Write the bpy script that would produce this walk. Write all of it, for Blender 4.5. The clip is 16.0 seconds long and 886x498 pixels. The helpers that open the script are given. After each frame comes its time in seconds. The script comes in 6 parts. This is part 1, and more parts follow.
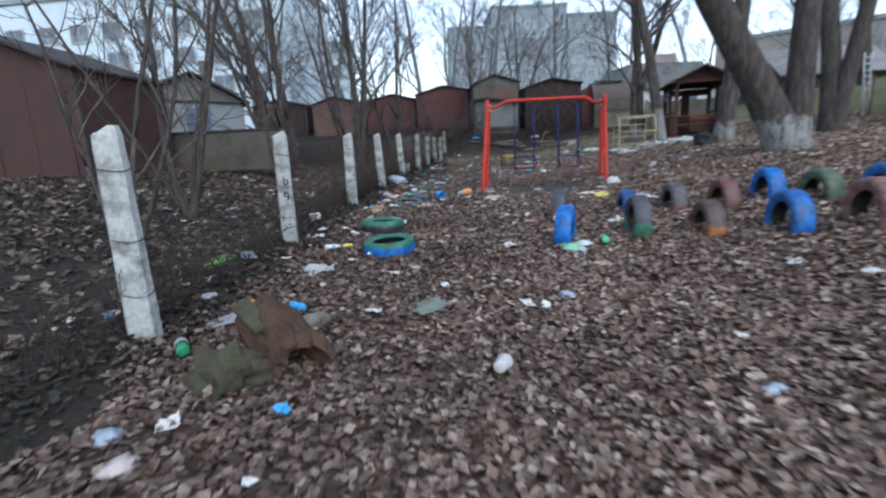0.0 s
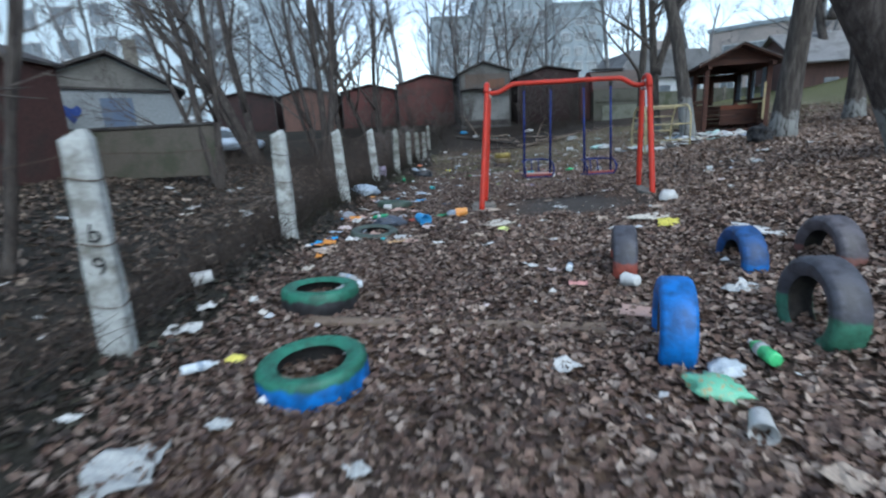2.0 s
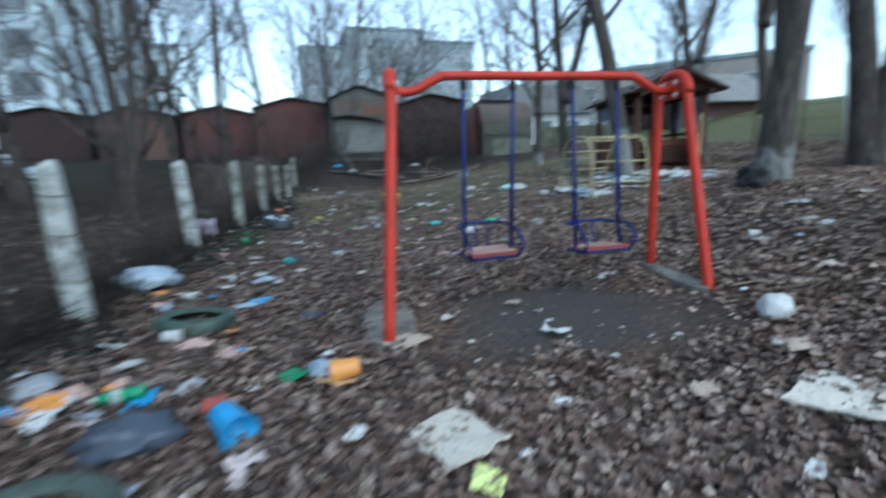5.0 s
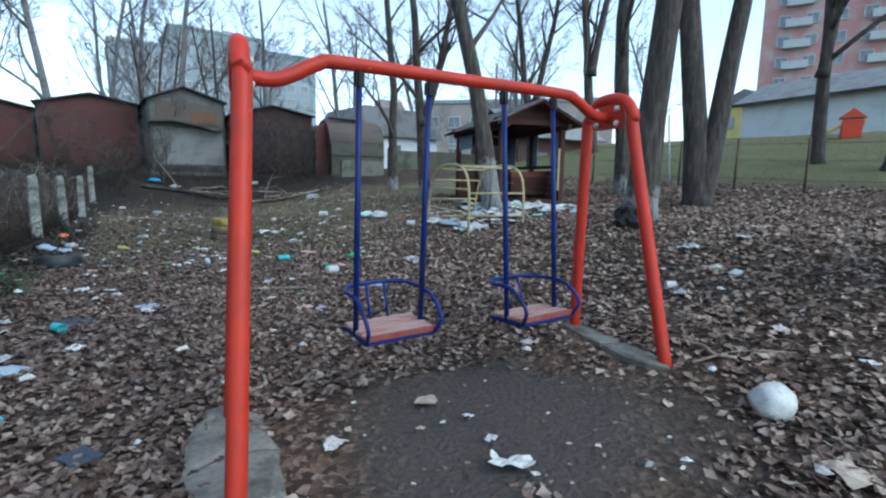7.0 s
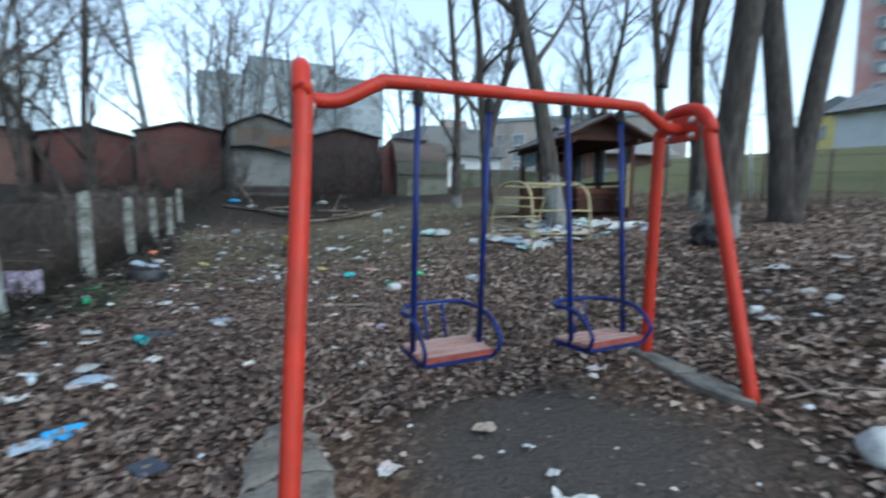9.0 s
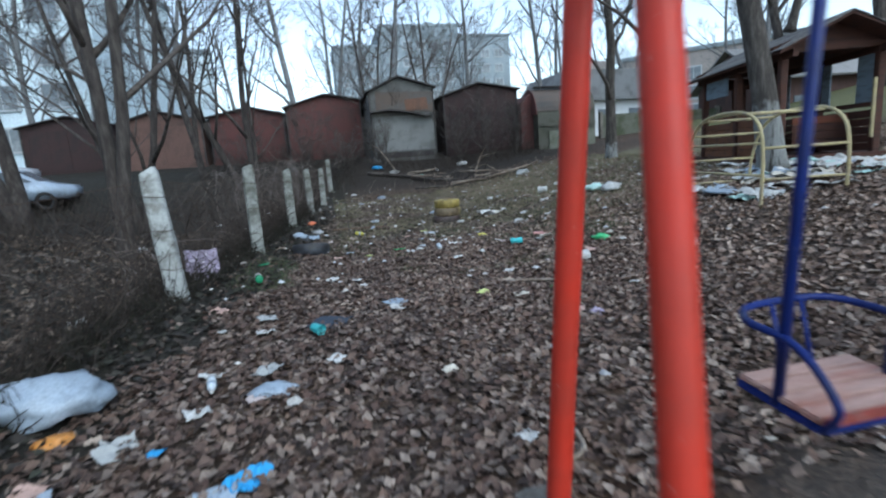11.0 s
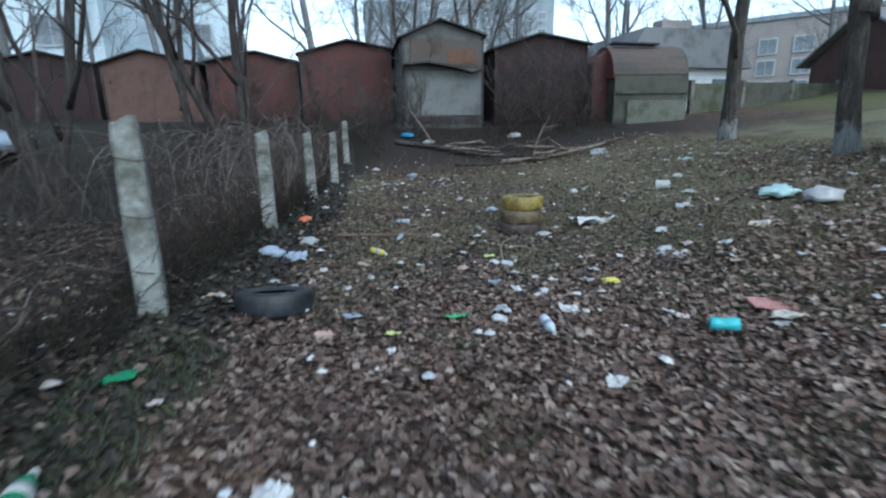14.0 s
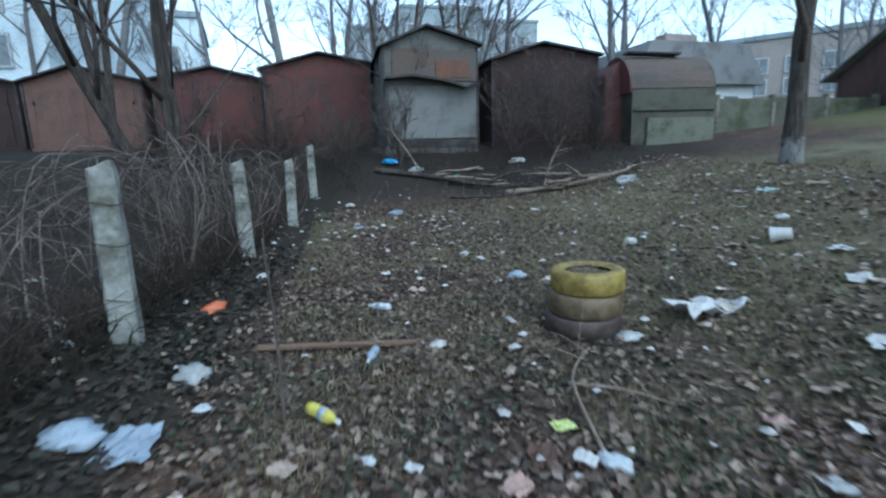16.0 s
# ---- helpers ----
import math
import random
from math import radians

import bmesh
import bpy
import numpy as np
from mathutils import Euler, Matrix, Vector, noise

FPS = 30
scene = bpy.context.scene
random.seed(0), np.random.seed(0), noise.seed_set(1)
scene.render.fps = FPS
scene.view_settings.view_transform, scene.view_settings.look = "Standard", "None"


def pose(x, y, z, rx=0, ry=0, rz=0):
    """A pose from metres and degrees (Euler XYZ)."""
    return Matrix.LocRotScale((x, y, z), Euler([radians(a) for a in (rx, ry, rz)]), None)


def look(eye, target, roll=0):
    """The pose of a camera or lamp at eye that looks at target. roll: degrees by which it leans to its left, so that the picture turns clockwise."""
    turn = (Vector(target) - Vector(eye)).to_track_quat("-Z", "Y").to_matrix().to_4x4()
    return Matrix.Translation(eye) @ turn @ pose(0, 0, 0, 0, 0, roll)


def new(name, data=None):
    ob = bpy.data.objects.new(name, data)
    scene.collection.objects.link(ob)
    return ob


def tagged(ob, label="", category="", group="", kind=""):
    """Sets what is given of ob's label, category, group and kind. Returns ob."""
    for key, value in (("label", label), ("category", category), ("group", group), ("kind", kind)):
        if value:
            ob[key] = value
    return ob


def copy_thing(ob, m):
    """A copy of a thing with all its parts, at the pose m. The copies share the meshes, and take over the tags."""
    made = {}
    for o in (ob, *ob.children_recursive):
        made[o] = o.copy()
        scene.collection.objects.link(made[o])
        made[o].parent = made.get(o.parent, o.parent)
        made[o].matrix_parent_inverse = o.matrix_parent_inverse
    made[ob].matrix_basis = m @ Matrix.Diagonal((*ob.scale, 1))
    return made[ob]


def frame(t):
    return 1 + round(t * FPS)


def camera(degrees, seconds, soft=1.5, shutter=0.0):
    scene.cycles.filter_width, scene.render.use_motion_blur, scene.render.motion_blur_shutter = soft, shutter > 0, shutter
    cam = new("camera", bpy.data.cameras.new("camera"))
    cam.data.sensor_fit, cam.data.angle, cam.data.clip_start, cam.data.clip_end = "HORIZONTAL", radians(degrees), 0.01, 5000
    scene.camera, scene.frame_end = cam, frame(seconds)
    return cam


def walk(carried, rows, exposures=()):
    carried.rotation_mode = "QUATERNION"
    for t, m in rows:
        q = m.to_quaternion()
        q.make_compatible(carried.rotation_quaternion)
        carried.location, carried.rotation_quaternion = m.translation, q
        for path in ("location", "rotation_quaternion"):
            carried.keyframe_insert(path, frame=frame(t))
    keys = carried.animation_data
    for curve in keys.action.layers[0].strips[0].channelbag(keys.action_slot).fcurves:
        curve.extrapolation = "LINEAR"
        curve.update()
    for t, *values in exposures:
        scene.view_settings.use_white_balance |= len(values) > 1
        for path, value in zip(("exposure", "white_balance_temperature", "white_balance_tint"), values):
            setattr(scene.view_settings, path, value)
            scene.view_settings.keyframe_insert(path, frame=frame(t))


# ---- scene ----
cam = camera(84.2, 16.0, soft=2.2, shutter=0.6)
PATH = [
    (0, (-0.073, 1.879, 1.17), (-0.063, 3.831, 0.732), -2.8),
    (0.5, (-0.008, 2.605, 1.164), (-0.104, 4.542, 0.679), -4.1),
    (1, (-0.052, 3.438, 1.204), (-0.097, 5.369, 0.684), -4.0),
    (1.5, (-0.017, 4.159, 1.213), (-0.079, 6.11, 0.778), -2.9),
    (2, (0.0, 4.933, 1.23), (0.067, 6.877, 0.766), -3.1),
    (2.5, (0.112, 5.612, 1.213), (0.226, 7.551, 0.735), -3.9),
    (3, (0.181, 6.371, 1.254), (0.268, 8.317, 0.803), -3.7),
    (3.5, (0.2, 7.081, 1.279), (0.308, 9.034, 0.863), -4.0),
    (4, (0.228, 7.818, 1.278), (0.246, 9.778, 0.883), -5.3),
    (4.5, (0.173, 8.497, 1.272), (0.335, 10.436, 0.809), -5.4),
    (5, (0.334, 9.197, 1.263), (0.9, 11.081, 0.904), -2.1),
    (5.2, (0.424, 9.479, 1.274), (1.174, 11.304, 0.947), -1.4),
    (7.3, (0.569, 10.633, 1.332), (1.722, 12.243, 1.054), 1.2),
    (7.5, (0.586, 10.625, 1.325), (1.73, 12.245, 1.062), 1.8),
    (8, (0.589, 10.653, 1.343), (1.712, 12.287, 1.087), 1.2),
    (8.5, (0.599, 10.666, 1.33), (1.668, 12.342, 1.106), 0.3),
    (9, (0.612, 10.673, 1.334), (1.538, 12.433, 1.122), 0.3),
    (9.5, (0.51, 10.612, 1.306), (0.994, 12.529, 1.001), -2.4),
    (9.7, (0.419, 10.722, 1.267), (0.82, 12.653, 0.935), -1.6),
    (11.8, (0.431, 12.944, 1.263), (0.876, 14.856, 0.885), -5.0),
    (12, (0.486, 13.23, 1.254), (0.919, 15.14, 0.847), -4.5),
    (12.5, (0.635, 13.952, 1.267), (1.036, 15.867, 0.851), -0.5),
    (13, (0.655, 14.732, 1.259), (1.078, 16.632, 0.797), 0.9),
    (13.5, (0.736, 15.418, 1.273), (1.043, 17.342, 0.824), 0.1),
    (14, (0.718, 16.16, 1.276), (1.046, 18.076, 0.804), -1.0),
    (14.5, (0.768, 16.838, 1.281), (1.126, 18.749, 0.812), -2.2),
    (15, (0.841, 17.639, 1.297), (1.163, 19.564, 0.86), -2.1),
    (15.5, (0.916, 18.439, 1.288), (1.372, 20.34, 0.868), -1.5),
    (16, (1.078, 19.084, 1.284), (1.468, 21.009, 0.905), -1.7),
]
EXPOSURES = [(0.0, 1.02, 5950.0, 8.0), (1.0, 1.0, 5950.0, 6.0), (2.5, 1.0, 5650.0, 1.0), (3.0, 1.0, 5600.0, 0.0), (5.0, 1.06, 5450.0, -4.0), (8.0, 1.18, 5700.0, -2.0), (9.0, 1.12, 5750.0, -2.0), (9.5, 0.85, 5680.0, -3.0), (12.0, 1.25, 5850.0, 3.0), (12.5, 1.25, 5850.0, 3.0), (13.5, 1.15, 5700.0, 0.0), (15.0, 1.18, 5530.0, -1.0), (16.0, 1.18, 5350.0, -3.0)]
walk(cam, [(t, look(eye, target, roll)) for t, eye, target, roll in PATH], EXPOSURES)

# ---- world and light ----
world = bpy.data.worlds.new("world")
scene.world = world
world.use_nodes = True
wn = world.node_tree
sky = wn.nodes.new("ShaderNodeTexSky")
sky.sky_type, sky.sun_disc = "NISHITA", False
sky.sun_elevation, sky.sun_rotation = radians(45), radians(160)
sky.air_density, sky.dust_density, sky.ozone_density = 1.0, 1.2, 1.0
soft_sky = wn.nodes.new("ShaderNodeHueSaturation")
soft_sky.inputs["Saturation"].default_value = 0.64
wn.links.new(sky.outputs[0], soft_sky.inputs["Color"])
wn.links.new(soft_sky.outputs[0], wn.nodes["Background"].inputs[0])
wn.nodes["Background"].inputs[1].default_value = 0.15

sun_data = bpy.data.lights.new("sun", "SUN")
sun_data.energy, sun_data.angle, sun_data.color = 0.6, radians(50), (0.95, 0.97, 1.0)
sun = new("sun", sun_data)
sun.matrix_world = look((10, -26, 28), (0, 0, 0))

# ---- materials ----
def nodes_of(name):
    m = bpy.data.materials.new(name)
    m.use_nodes = True
    nt = m.node_tree
    return m, nt, nt.nodes["Principled BSDF"]


def node(nt, kind, **inputs):
    n = nt.nodes.new(kind)
    for k, v in inputs.items():
        n.inputs[k.replace("_", " ")].default_value = v
    return n


def ramp(nt, src, stops):
    r = nt.nodes.new("ShaderNodeValToRGB")
    els = r.color_ramp.elements
    while len(els) < len(stops):
        els.new(0.5)
    for e, (p, c) in zip(els, stops):
        e.position, e.color = p, (*c, 1)
    nt.links.new(src, r.inputs[0])
    return r.outputs[0]


def mixed(nt, fac, a, b, mode="MIX"):
    m = nt.nodes.new("ShaderNodeMix")
    m.data_type, m.blend_type = "RGBA", mode
    for sock, v in ((m.inputs[0], fac), (m.inputs[6], a), (m.inputs[7], b)):
        if hasattr(v, "is_output"):
            nt.links.new(v, sock)
        elif isinstance(v, tuple):
            sock.default_value = (*v, 1)
        else:
            sock.default_value = v
    return m.outputs[2]


def coords(nt, stretch=(1, 1, 1), world_space=False):
    mp = nt.nodes.new("ShaderNodeMapping")
    mp.inputs["Scale"].default_value = stretch
    if world_space:
        src = nt.nodes.new("ShaderNodeNewGeometry").outputs["Position"]
    else:
        src = nt.nodes.new("ShaderNodeTexCoord").outputs["Object"]
    nt.links.new(src, mp.inputs[0])
    return mp.outputs[0]


def noise_of(nt, vec, scale, detail=6.0, rough=0.6):
    n = node(nt, "ShaderNodeTexNoise", Scale=scale, Detail=detail, Roughness=rough)
    nt.links.new(vec, n.inputs["Vector"])
    return n.outputs["Fac"]


def bumped(nt, bsdf, height, strength=0.4, dist=0.02):
    b = node(nt, "ShaderNodeBump", Strength=strength, Distance=dist)
    nt.links.new(height, b.inputs["Height"])
    nt.links.new(b.outputs[0], bsdf.inputs["Normal"])


def surface(name, base, worn, rough=0.8, scale=6.0, fine=40.0, amount=0.5, metal=0.0, bump=0.3, stretch=(1, 1, 1), vary=0.0, specular=0.3):
    """Base colour with patches of a worn colour, fine grain and relief; vary: brightness per object."""
    m, nt, b = nodes_of(name)
    vec = coords(nt, stretch)
    big, small = noise_of(nt, vec, scale), noise_of(nt, vec, fine, 4.0)
    lo = 0.62 - 0.3 * amount
    patch = ramp(nt, big, [(lo, (0, 0, 0)), (lo + 0.18, (1, 1, 1))])
    col = mixed(nt, patch, base, worn)
    grain = ramp(nt, small, [(0.25, (0.72, 0.72, 0.72)), (0.75, (1.18, 1.18, 1.18))])
    col = mixed(nt, 1.0, col, grain, "MULTIPLY")
    if vary:
        info = nt.nodes.new("ShaderNodeObjectInfo")
        shade = ramp(nt, info.outputs["Random"], [(0, (1 - vary,) * 3), (1, (1 + vary,) * 3)])
        col = mixed(nt, 1.0, col, shade, "MULTIPLY")
    nt.links.new(col, b.inputs["Base Color"])
    b.inputs["Roughness"].default_value, b.inputs["Metallic"].default_value = rough, metal
    b.inputs["Specular IOR Level"].default_value = specular
    if bump:
        bumped(nt, b, small, bump, 0.01)
    return m


def island_mat(name, colors, rough=0.8, trans=0.0):
    """Many small pieces in one mesh, each with a colour of its own."""
    m, nt, b = nodes_of(name)
    geo = nt.nodes.new("ShaderNodeNewGeometry")
    n = len(colors)
    col = ramp(nt, geo.outputs["Random Per Island"], [((i + 0.0) / n, c) for i, c in enumerate(colors)])
    vec = coords(nt)
    grain = ramp(nt, noise_of(nt, vec, 55.0, 3.0), [(0.3, (0.7, 0.7, 0.7)), (0.7, (1.2, 1.2, 1.2))])
    nt.links.new(mixed(nt, 1.0, col, grain, "MULTIPLY"), b.inputs["Base Color"])
    b.inputs["Roughness"].default_value = rough
    return m


def ground_mat():
    m, nt, b = nodes_of("leaf_litter_earth")
    vec = coords(nt, world_space=True)
    mid, fine = noise_of(nt, vec, 1.1, 5.0), noise_of(nt, vec, 38.0, 6.0)
    vor = node(nt, "ShaderNodeTexVoronoi", Scale=26.0)
    warp = mixed(nt, 0.12, vec, noise_of(nt, vec, 9.0, 3.0), "ADD")
    nt.links.new(warp, vor.inputs["Vector"])
    sep = nt.nodes.new("ShaderNodeSeparateColor")
    nt.links.new(vor.outputs["Color"], sep.inputs[0])
    leaves = ramp(nt, sep.outputs[0], [(0.0, (0.036, 0.024, 0.018)), (0.3, (0.076, 0.046, 0.031)), (0.55, (0.12, 0.074, 0.048)),
                                       (0.8, (0.19, 0.13, 0.09)), (0.96, (0.3, 0.23, 0.18))])
    shade = ramp(nt, fine, [(0.3, (0.38, 0.38, 0.38)), (0.72, (1.0, 0.96, 0.92))])
    leaves = mixed(nt, 1.0, leaves, shade, "MULTIPLY")
    soil = ramp(nt, fine, [(0.3, (0.022, 0.018, 0.015)), (0.7, (0.066, 0.051, 0.041))])
    col = mixed(nt, ramp(nt, mid, [(0.42, (0, 0, 0)), (0.62, (0.75, 0.75, 0.75))]), leaves, soil)
    # thin winter grass: the far lawn, the bank beside the white house, and patches
    pos = nt.nodes.new("ShaderNodeSeparateXYZ")
    nt.links.new(vec, pos.inputs[0])
    def band(axis, a, c):
        r = nt.nodes.new("ShaderNodeMapRange")
        r.interpolation_type = "SMOOTHSTEP"
        for i, v in enumerate((a, c, 0.0, 1.0), 1):
            r.inputs[i].default_value = v
        nt.links.new(pos.outputs[axis], r.inputs[0])
        return r.outputs[0]
    def times(a, c):
        k = nt.nodes.new("ShaderNodeMath")
        k.operation = "MULTIPLY"
        nt.links.new(a, k.inputs[0])
        nt.links.new(c, k.inputs[1])
        return k.outputs[0]
    lawn = times(times(band(1, 19.0, 23.0), band(1, 30.5, 28.0)), band(0, 1.5, 5.0))
    patchy = ramp(nt, noise_of(nt, vec, 0.9, 4.0), [(0.34, (0.15, 0.15, 0.15)), (0.52, (1, 1, 1))])
    lawn = times(lawn, patchy)
    grass = ramp(nt, fine, [(0.25, (0.06, 0.06, 0.032)), (0.5, (0.15, 0.14, 0.078)), (0.8, (0.27, 0.235, 0.15))])
    col = mixed(nt, lawn, col, grass)
    bank = ramp(nt, fine, [(0.25, (0.06, 0.065, 0.028)), (0.75, (0.15, 0.145, 0.065))])
    col = mixed(nt, band(0, 14.5, 17.5), col, bank)
    # darker ground under the scrub before the garages
    dark_ground = ramp(nt, fine, [(0.3, (0.014, 0.012, 0.01)), (0.75, (0.045, 0.037, 0.03))])
    col = mixed(nt, times(band(1, 29.3, 31.6), band(0, 15.0, 10.0)), col, dark_ground)
    # mossy soil behind the concrete fence, its colour also darkened for shade there
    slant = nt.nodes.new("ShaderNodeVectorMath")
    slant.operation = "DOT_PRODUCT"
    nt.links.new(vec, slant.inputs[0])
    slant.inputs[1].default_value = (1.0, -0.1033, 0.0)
    fence_dark = nt.nodes.new("ShaderNodeMapRange")
    fence_dark.interpolation_type = "SMOOTHSTEP"
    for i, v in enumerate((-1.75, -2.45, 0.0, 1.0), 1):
        fence_dark.inputs[i].default_value = v
    nt.links.new(slant.outputs["Value"], fence_dark.inputs[0])
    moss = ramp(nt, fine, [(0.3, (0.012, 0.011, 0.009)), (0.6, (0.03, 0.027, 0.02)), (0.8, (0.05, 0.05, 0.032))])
    col = mixed(nt, fence_dark.outputs[0], col, moss)
    # trodden bare earth under the swings
    off = nt.nodes.new("ShaderNodeVectorMath")
    off.operation = "DISTANCE"
    flat = nt.nodes.new("ShaderNodeCombineXYZ")
    nt.links.new(pos.outputs[0], flat.inputs[0])
    nt.links.new(pos.outputs[1], flat.inputs[1])
    nt.links.new(mixed(nt, 0.9, flat.outputs[0], noise_of(nt, vec, 1.6, 5.0), "ADD"), off.inputs[0])
    off.inputs[1].default_value = (2.75, 12.95, 0.45)
    bare = ramp(nt, off.outputs["Value"], [(0.55, (1, 1, 1)), (1.25, (0, 0, 0))])
    dust = ramp(nt, fine, [(0.3, (0.04, 0.035, 0.031)), (0.7, (0.078, 0.067, 0.058))])
    col = mixed(nt, bare, col, dust)
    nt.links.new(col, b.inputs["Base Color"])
    b.inputs["Roughness"].default_value = 0.85
    b.inputs["Specular IOR Level"].default_value = 0.25
    h = mixed(nt, 0.5, vor.outputs["Distance"], fine)
    bumped(nt, b, h, 0.7, 0.03)
    return m


def bark_mat(name, base, light, wash=0.0):
    """Furrowed bark; wash: height to which the trunk is lime-washed."""
    m, nt, b = nodes_of(name)
    vec = coords(nt, (1, 1, 0.18))
    rough_n, fine = noise_of(nt, vec, 14.0, 8.0, 0.7), noise_of(nt, vec, 60.0, 4.0)
    col = ramp(nt, rough_n, [(0.32, tuple(c * 0.45 for c in base)), (0.5, base), (0.72, light)])
    if wash:
        flat = coords(nt)
        pos = nt.nodes.new("ShaderNodeSeparateXYZ")
        nt.links.new(flat, pos.inputs[0])
        edge = nt.nodes.new("ShaderNodeMath")
        edge.operation = "MULTIPLY_ADD"
        nt.links.new(noise_of(nt, flat, 5.0, 5.0), edge.inputs[0])
        edge.inputs[1].default_value = -0.8
        nt.links.new(pos.outputs[2], edge.inputs[2])
        top = ramp(nt, edge.outputs[0], [(wash - 0.46, (1, 1, 1)), (wash - 0.36, (0, 0, 0))])
        peel = ramp(nt, rough_n, [(0.38, (0.05, 0.05, 0.05)), (0.5, (0.85, 0.85, 0.85))])
        fac = mixed(nt, 1.0, top, peel, "MULTIPLY")
        col = mixed(nt, fac, col, (0.25, 0.255, 0.245))
    nt.links.new(col, b.inputs["Base Color"])
    b.inputs["Roughness"].default_value = 0.9
    b.inputs["Specular IOR Level"].default_value = 0.2
    bumped(nt, b, rough_n, 0.9, 0.04)
    return m


def chipped_paint(name, base, dull, chip, rough=0.42):
    """Gloss paint with faded patches and small chips down to a paler coat."""
    m, nt, b = nodes_of(name)
    vec = coords(nt)
    col = mixed(nt, ramp(nt, noise_of(nt, vec, 4.0), [(0.4, (0, 0, 0)), (0.65, (1, 1, 1))]), base, dull)
    spots = ramp(nt, noise_of(nt, vec, 26.0, 5.0, 0.7), [(0.66, (0, 0, 0)), (0.69, (1, 1, 1))])
    zones = ramp(nt, noise_of(nt, vec, 2.3, 2.0), [(0.45, (0, 0, 0)), (0.6, (1, 1, 1))])
    col = mixed(nt, mixed(nt, 1.0, spots, zones, "MULTIPLY"), col, chip)
    nt.links.new(col, b.inputs["Base Color"])
    gloss = ramp(nt, noise_of(nt, vec, 12.0, 4.0), [(0.3, (rough - 0.1,) * 3), (0.7, (rough + 0.16,) * 3)])
    nt.links.new(gloss, b.inputs["Roughness"])
    b.inputs["Specular IOR Level"].default_value = 0.25
    bumped(nt, b, noise_of(nt, vec, 30.0, 4.0), 0.15, 0.005)
    return m


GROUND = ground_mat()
BARK = bark_mat("grey_brown_bark", (0.062, 0.053, 0.048), (0.125, 0.112, 0.1))
BARK_DARK = bark_mat("dark_furrowed_bark", (0.06, 0.05, 0.045), (0.12, 0.105, 0.095), wash=0.7)
BARK_FOOT = bark_mat("bark_with_limed_foot", (0.066, 0.057, 0.05), (0.14, 0.125, 0.11), wash=0.6)
BARK_WASHED = bark_mat("lime_washed_bark", (0.072, 0.063, 0.056), (0.15, 0.136, 0.12), wash=1.15)
# bark of the far trees: distance haze put into the colour
HAZED_BARK = surface("hazed_bark", (0.145, 0.147, 0.15), (0.21, 0.21, 0.212), 0.9, 8, 50, 0.5)
TWIG = surface("twig_bark", (0.075, 0.064, 0.058), (0.125, 0.108, 0.095), 0.9, 8, 50, 0.5)
VINE = surface("grey_dry_vine", (0.13, 0.108, 0.094), (0.25, 0.215, 0.19), 0.9, 5, 50, 0.5)
DRY_TWIG = surface("dry_vine", (0.22, 0.17, 0.13), (0.36, 0.31, 0.26), 0.9, 8, 50, 0.5)
CONCRETE = surface("lime_washed_concrete", (0.4, 0.415, 0.4), (0.15, 0.145, 0.125), 0.9, 5, 30, 0.52, bump=0.6, vary=0.15)
OLD_CONCRETE = surface("grey_lichened_concrete", (0.29, 0.3, 0.28), (0.1, 0.1, 0.08), 0.92, 3.5, 24, 0.6, bump=0.7, vary=0.2)
SLAB = surface("footing_concrete", (0.19, 0.176, 0.152), (0.09, 0.08, 0.068), 0.95, 4, 30, 0.5, bump=0.8)
RED_PAINT = chipped_paint("red_gloss_paint", (0.46, 0.032, 0.017), (0.35, 0.034, 0.02), (0.42, 0.3, 0.27))
BLUE_PAINT = chipped_paint("dark_blue_paint", (0.007, 0.02, 0.14), (0.012, 0.018, 0.075), (0.12, 0.12, 0.16))
BOLT = surface("bolt_cap_white", (0.6, 0.58, 0.55), (0.4, 0.36, 0.32), 0.4, 9, 60, 0.4)
WORN_RED = surface("worn_dull_red", (0.23, 0.05, 0.04), (0.2, 0.1, 0.085), 0.7, 8, 45, 0.5)
SEAT_WOOD = surface("faded_red_board", (0.38, 0.25, 0.215), (0.3, 0.14, 0.11), 0.7, 7, 45, 0.5, stretch=(0.3, 2, 2))
RUST_RED = surface("rusty_red_sheet", (0.105, 0.042, 0.038), (0.066, 0.038, 0.034), 0.75, 1.2, 18, 0.5, bump=0.2, vary=0.12)
RUST_ORANGE = surface("rusty_orange_sheet", (0.14, 0.082, 0.066), (0.095, 0.06, 0.05), 0.8, 1.4, 18, 0.5, bump=0.2)
RUST_DARK = surface("dark_brown_sheet", (0.042, 0.024, 0.023), (0.025, 0.02, 0.02), 0.8, 1.4, 18, 0.5, bump=0.2)
GREY_SHEET = surface("weathered_grey_sheet", (0.12, 0.12, 0.115), (0.07, 0.067, 0.062), 0.75, 1.3, 22, 0.45, bump=0.25)
HUT_GREEN = surface("mossy_grey_steel", (0.085, 0.084, 0.068), (0.05, 0.052, 0.036), 0.8, 1.6, 22, 0.5, bump=0.25)
ROOF_DARK = surface("roofing_felt", (0.045, 0.04, 0.04), (0.085, 0.08, 0.075), 0.9, 2.5, 30, 0.5)
SLATE = surface("grey_slate_roof", (0.2, 0.205, 0.21), (0.13, 0.13, 0.13), 0.85, 1.5, 25, 0.5, bump=0.4)
BROWN_WOOD = surface("dark_brown_boards", (0.075, 0.032, 0.022), (0.05, 0.027, 0.022), 0.75, 3, 40, 0.5, stretch=(1, 1, 6), vary=0.15)
RED_WOOD = surface("red_brown_boards", (0.15, 0.05, 0.028), (0.1, 0.042, 0.027), 0.75, 3, 40, 0.5, stretch=(1, 1, 6), vary=0.15)
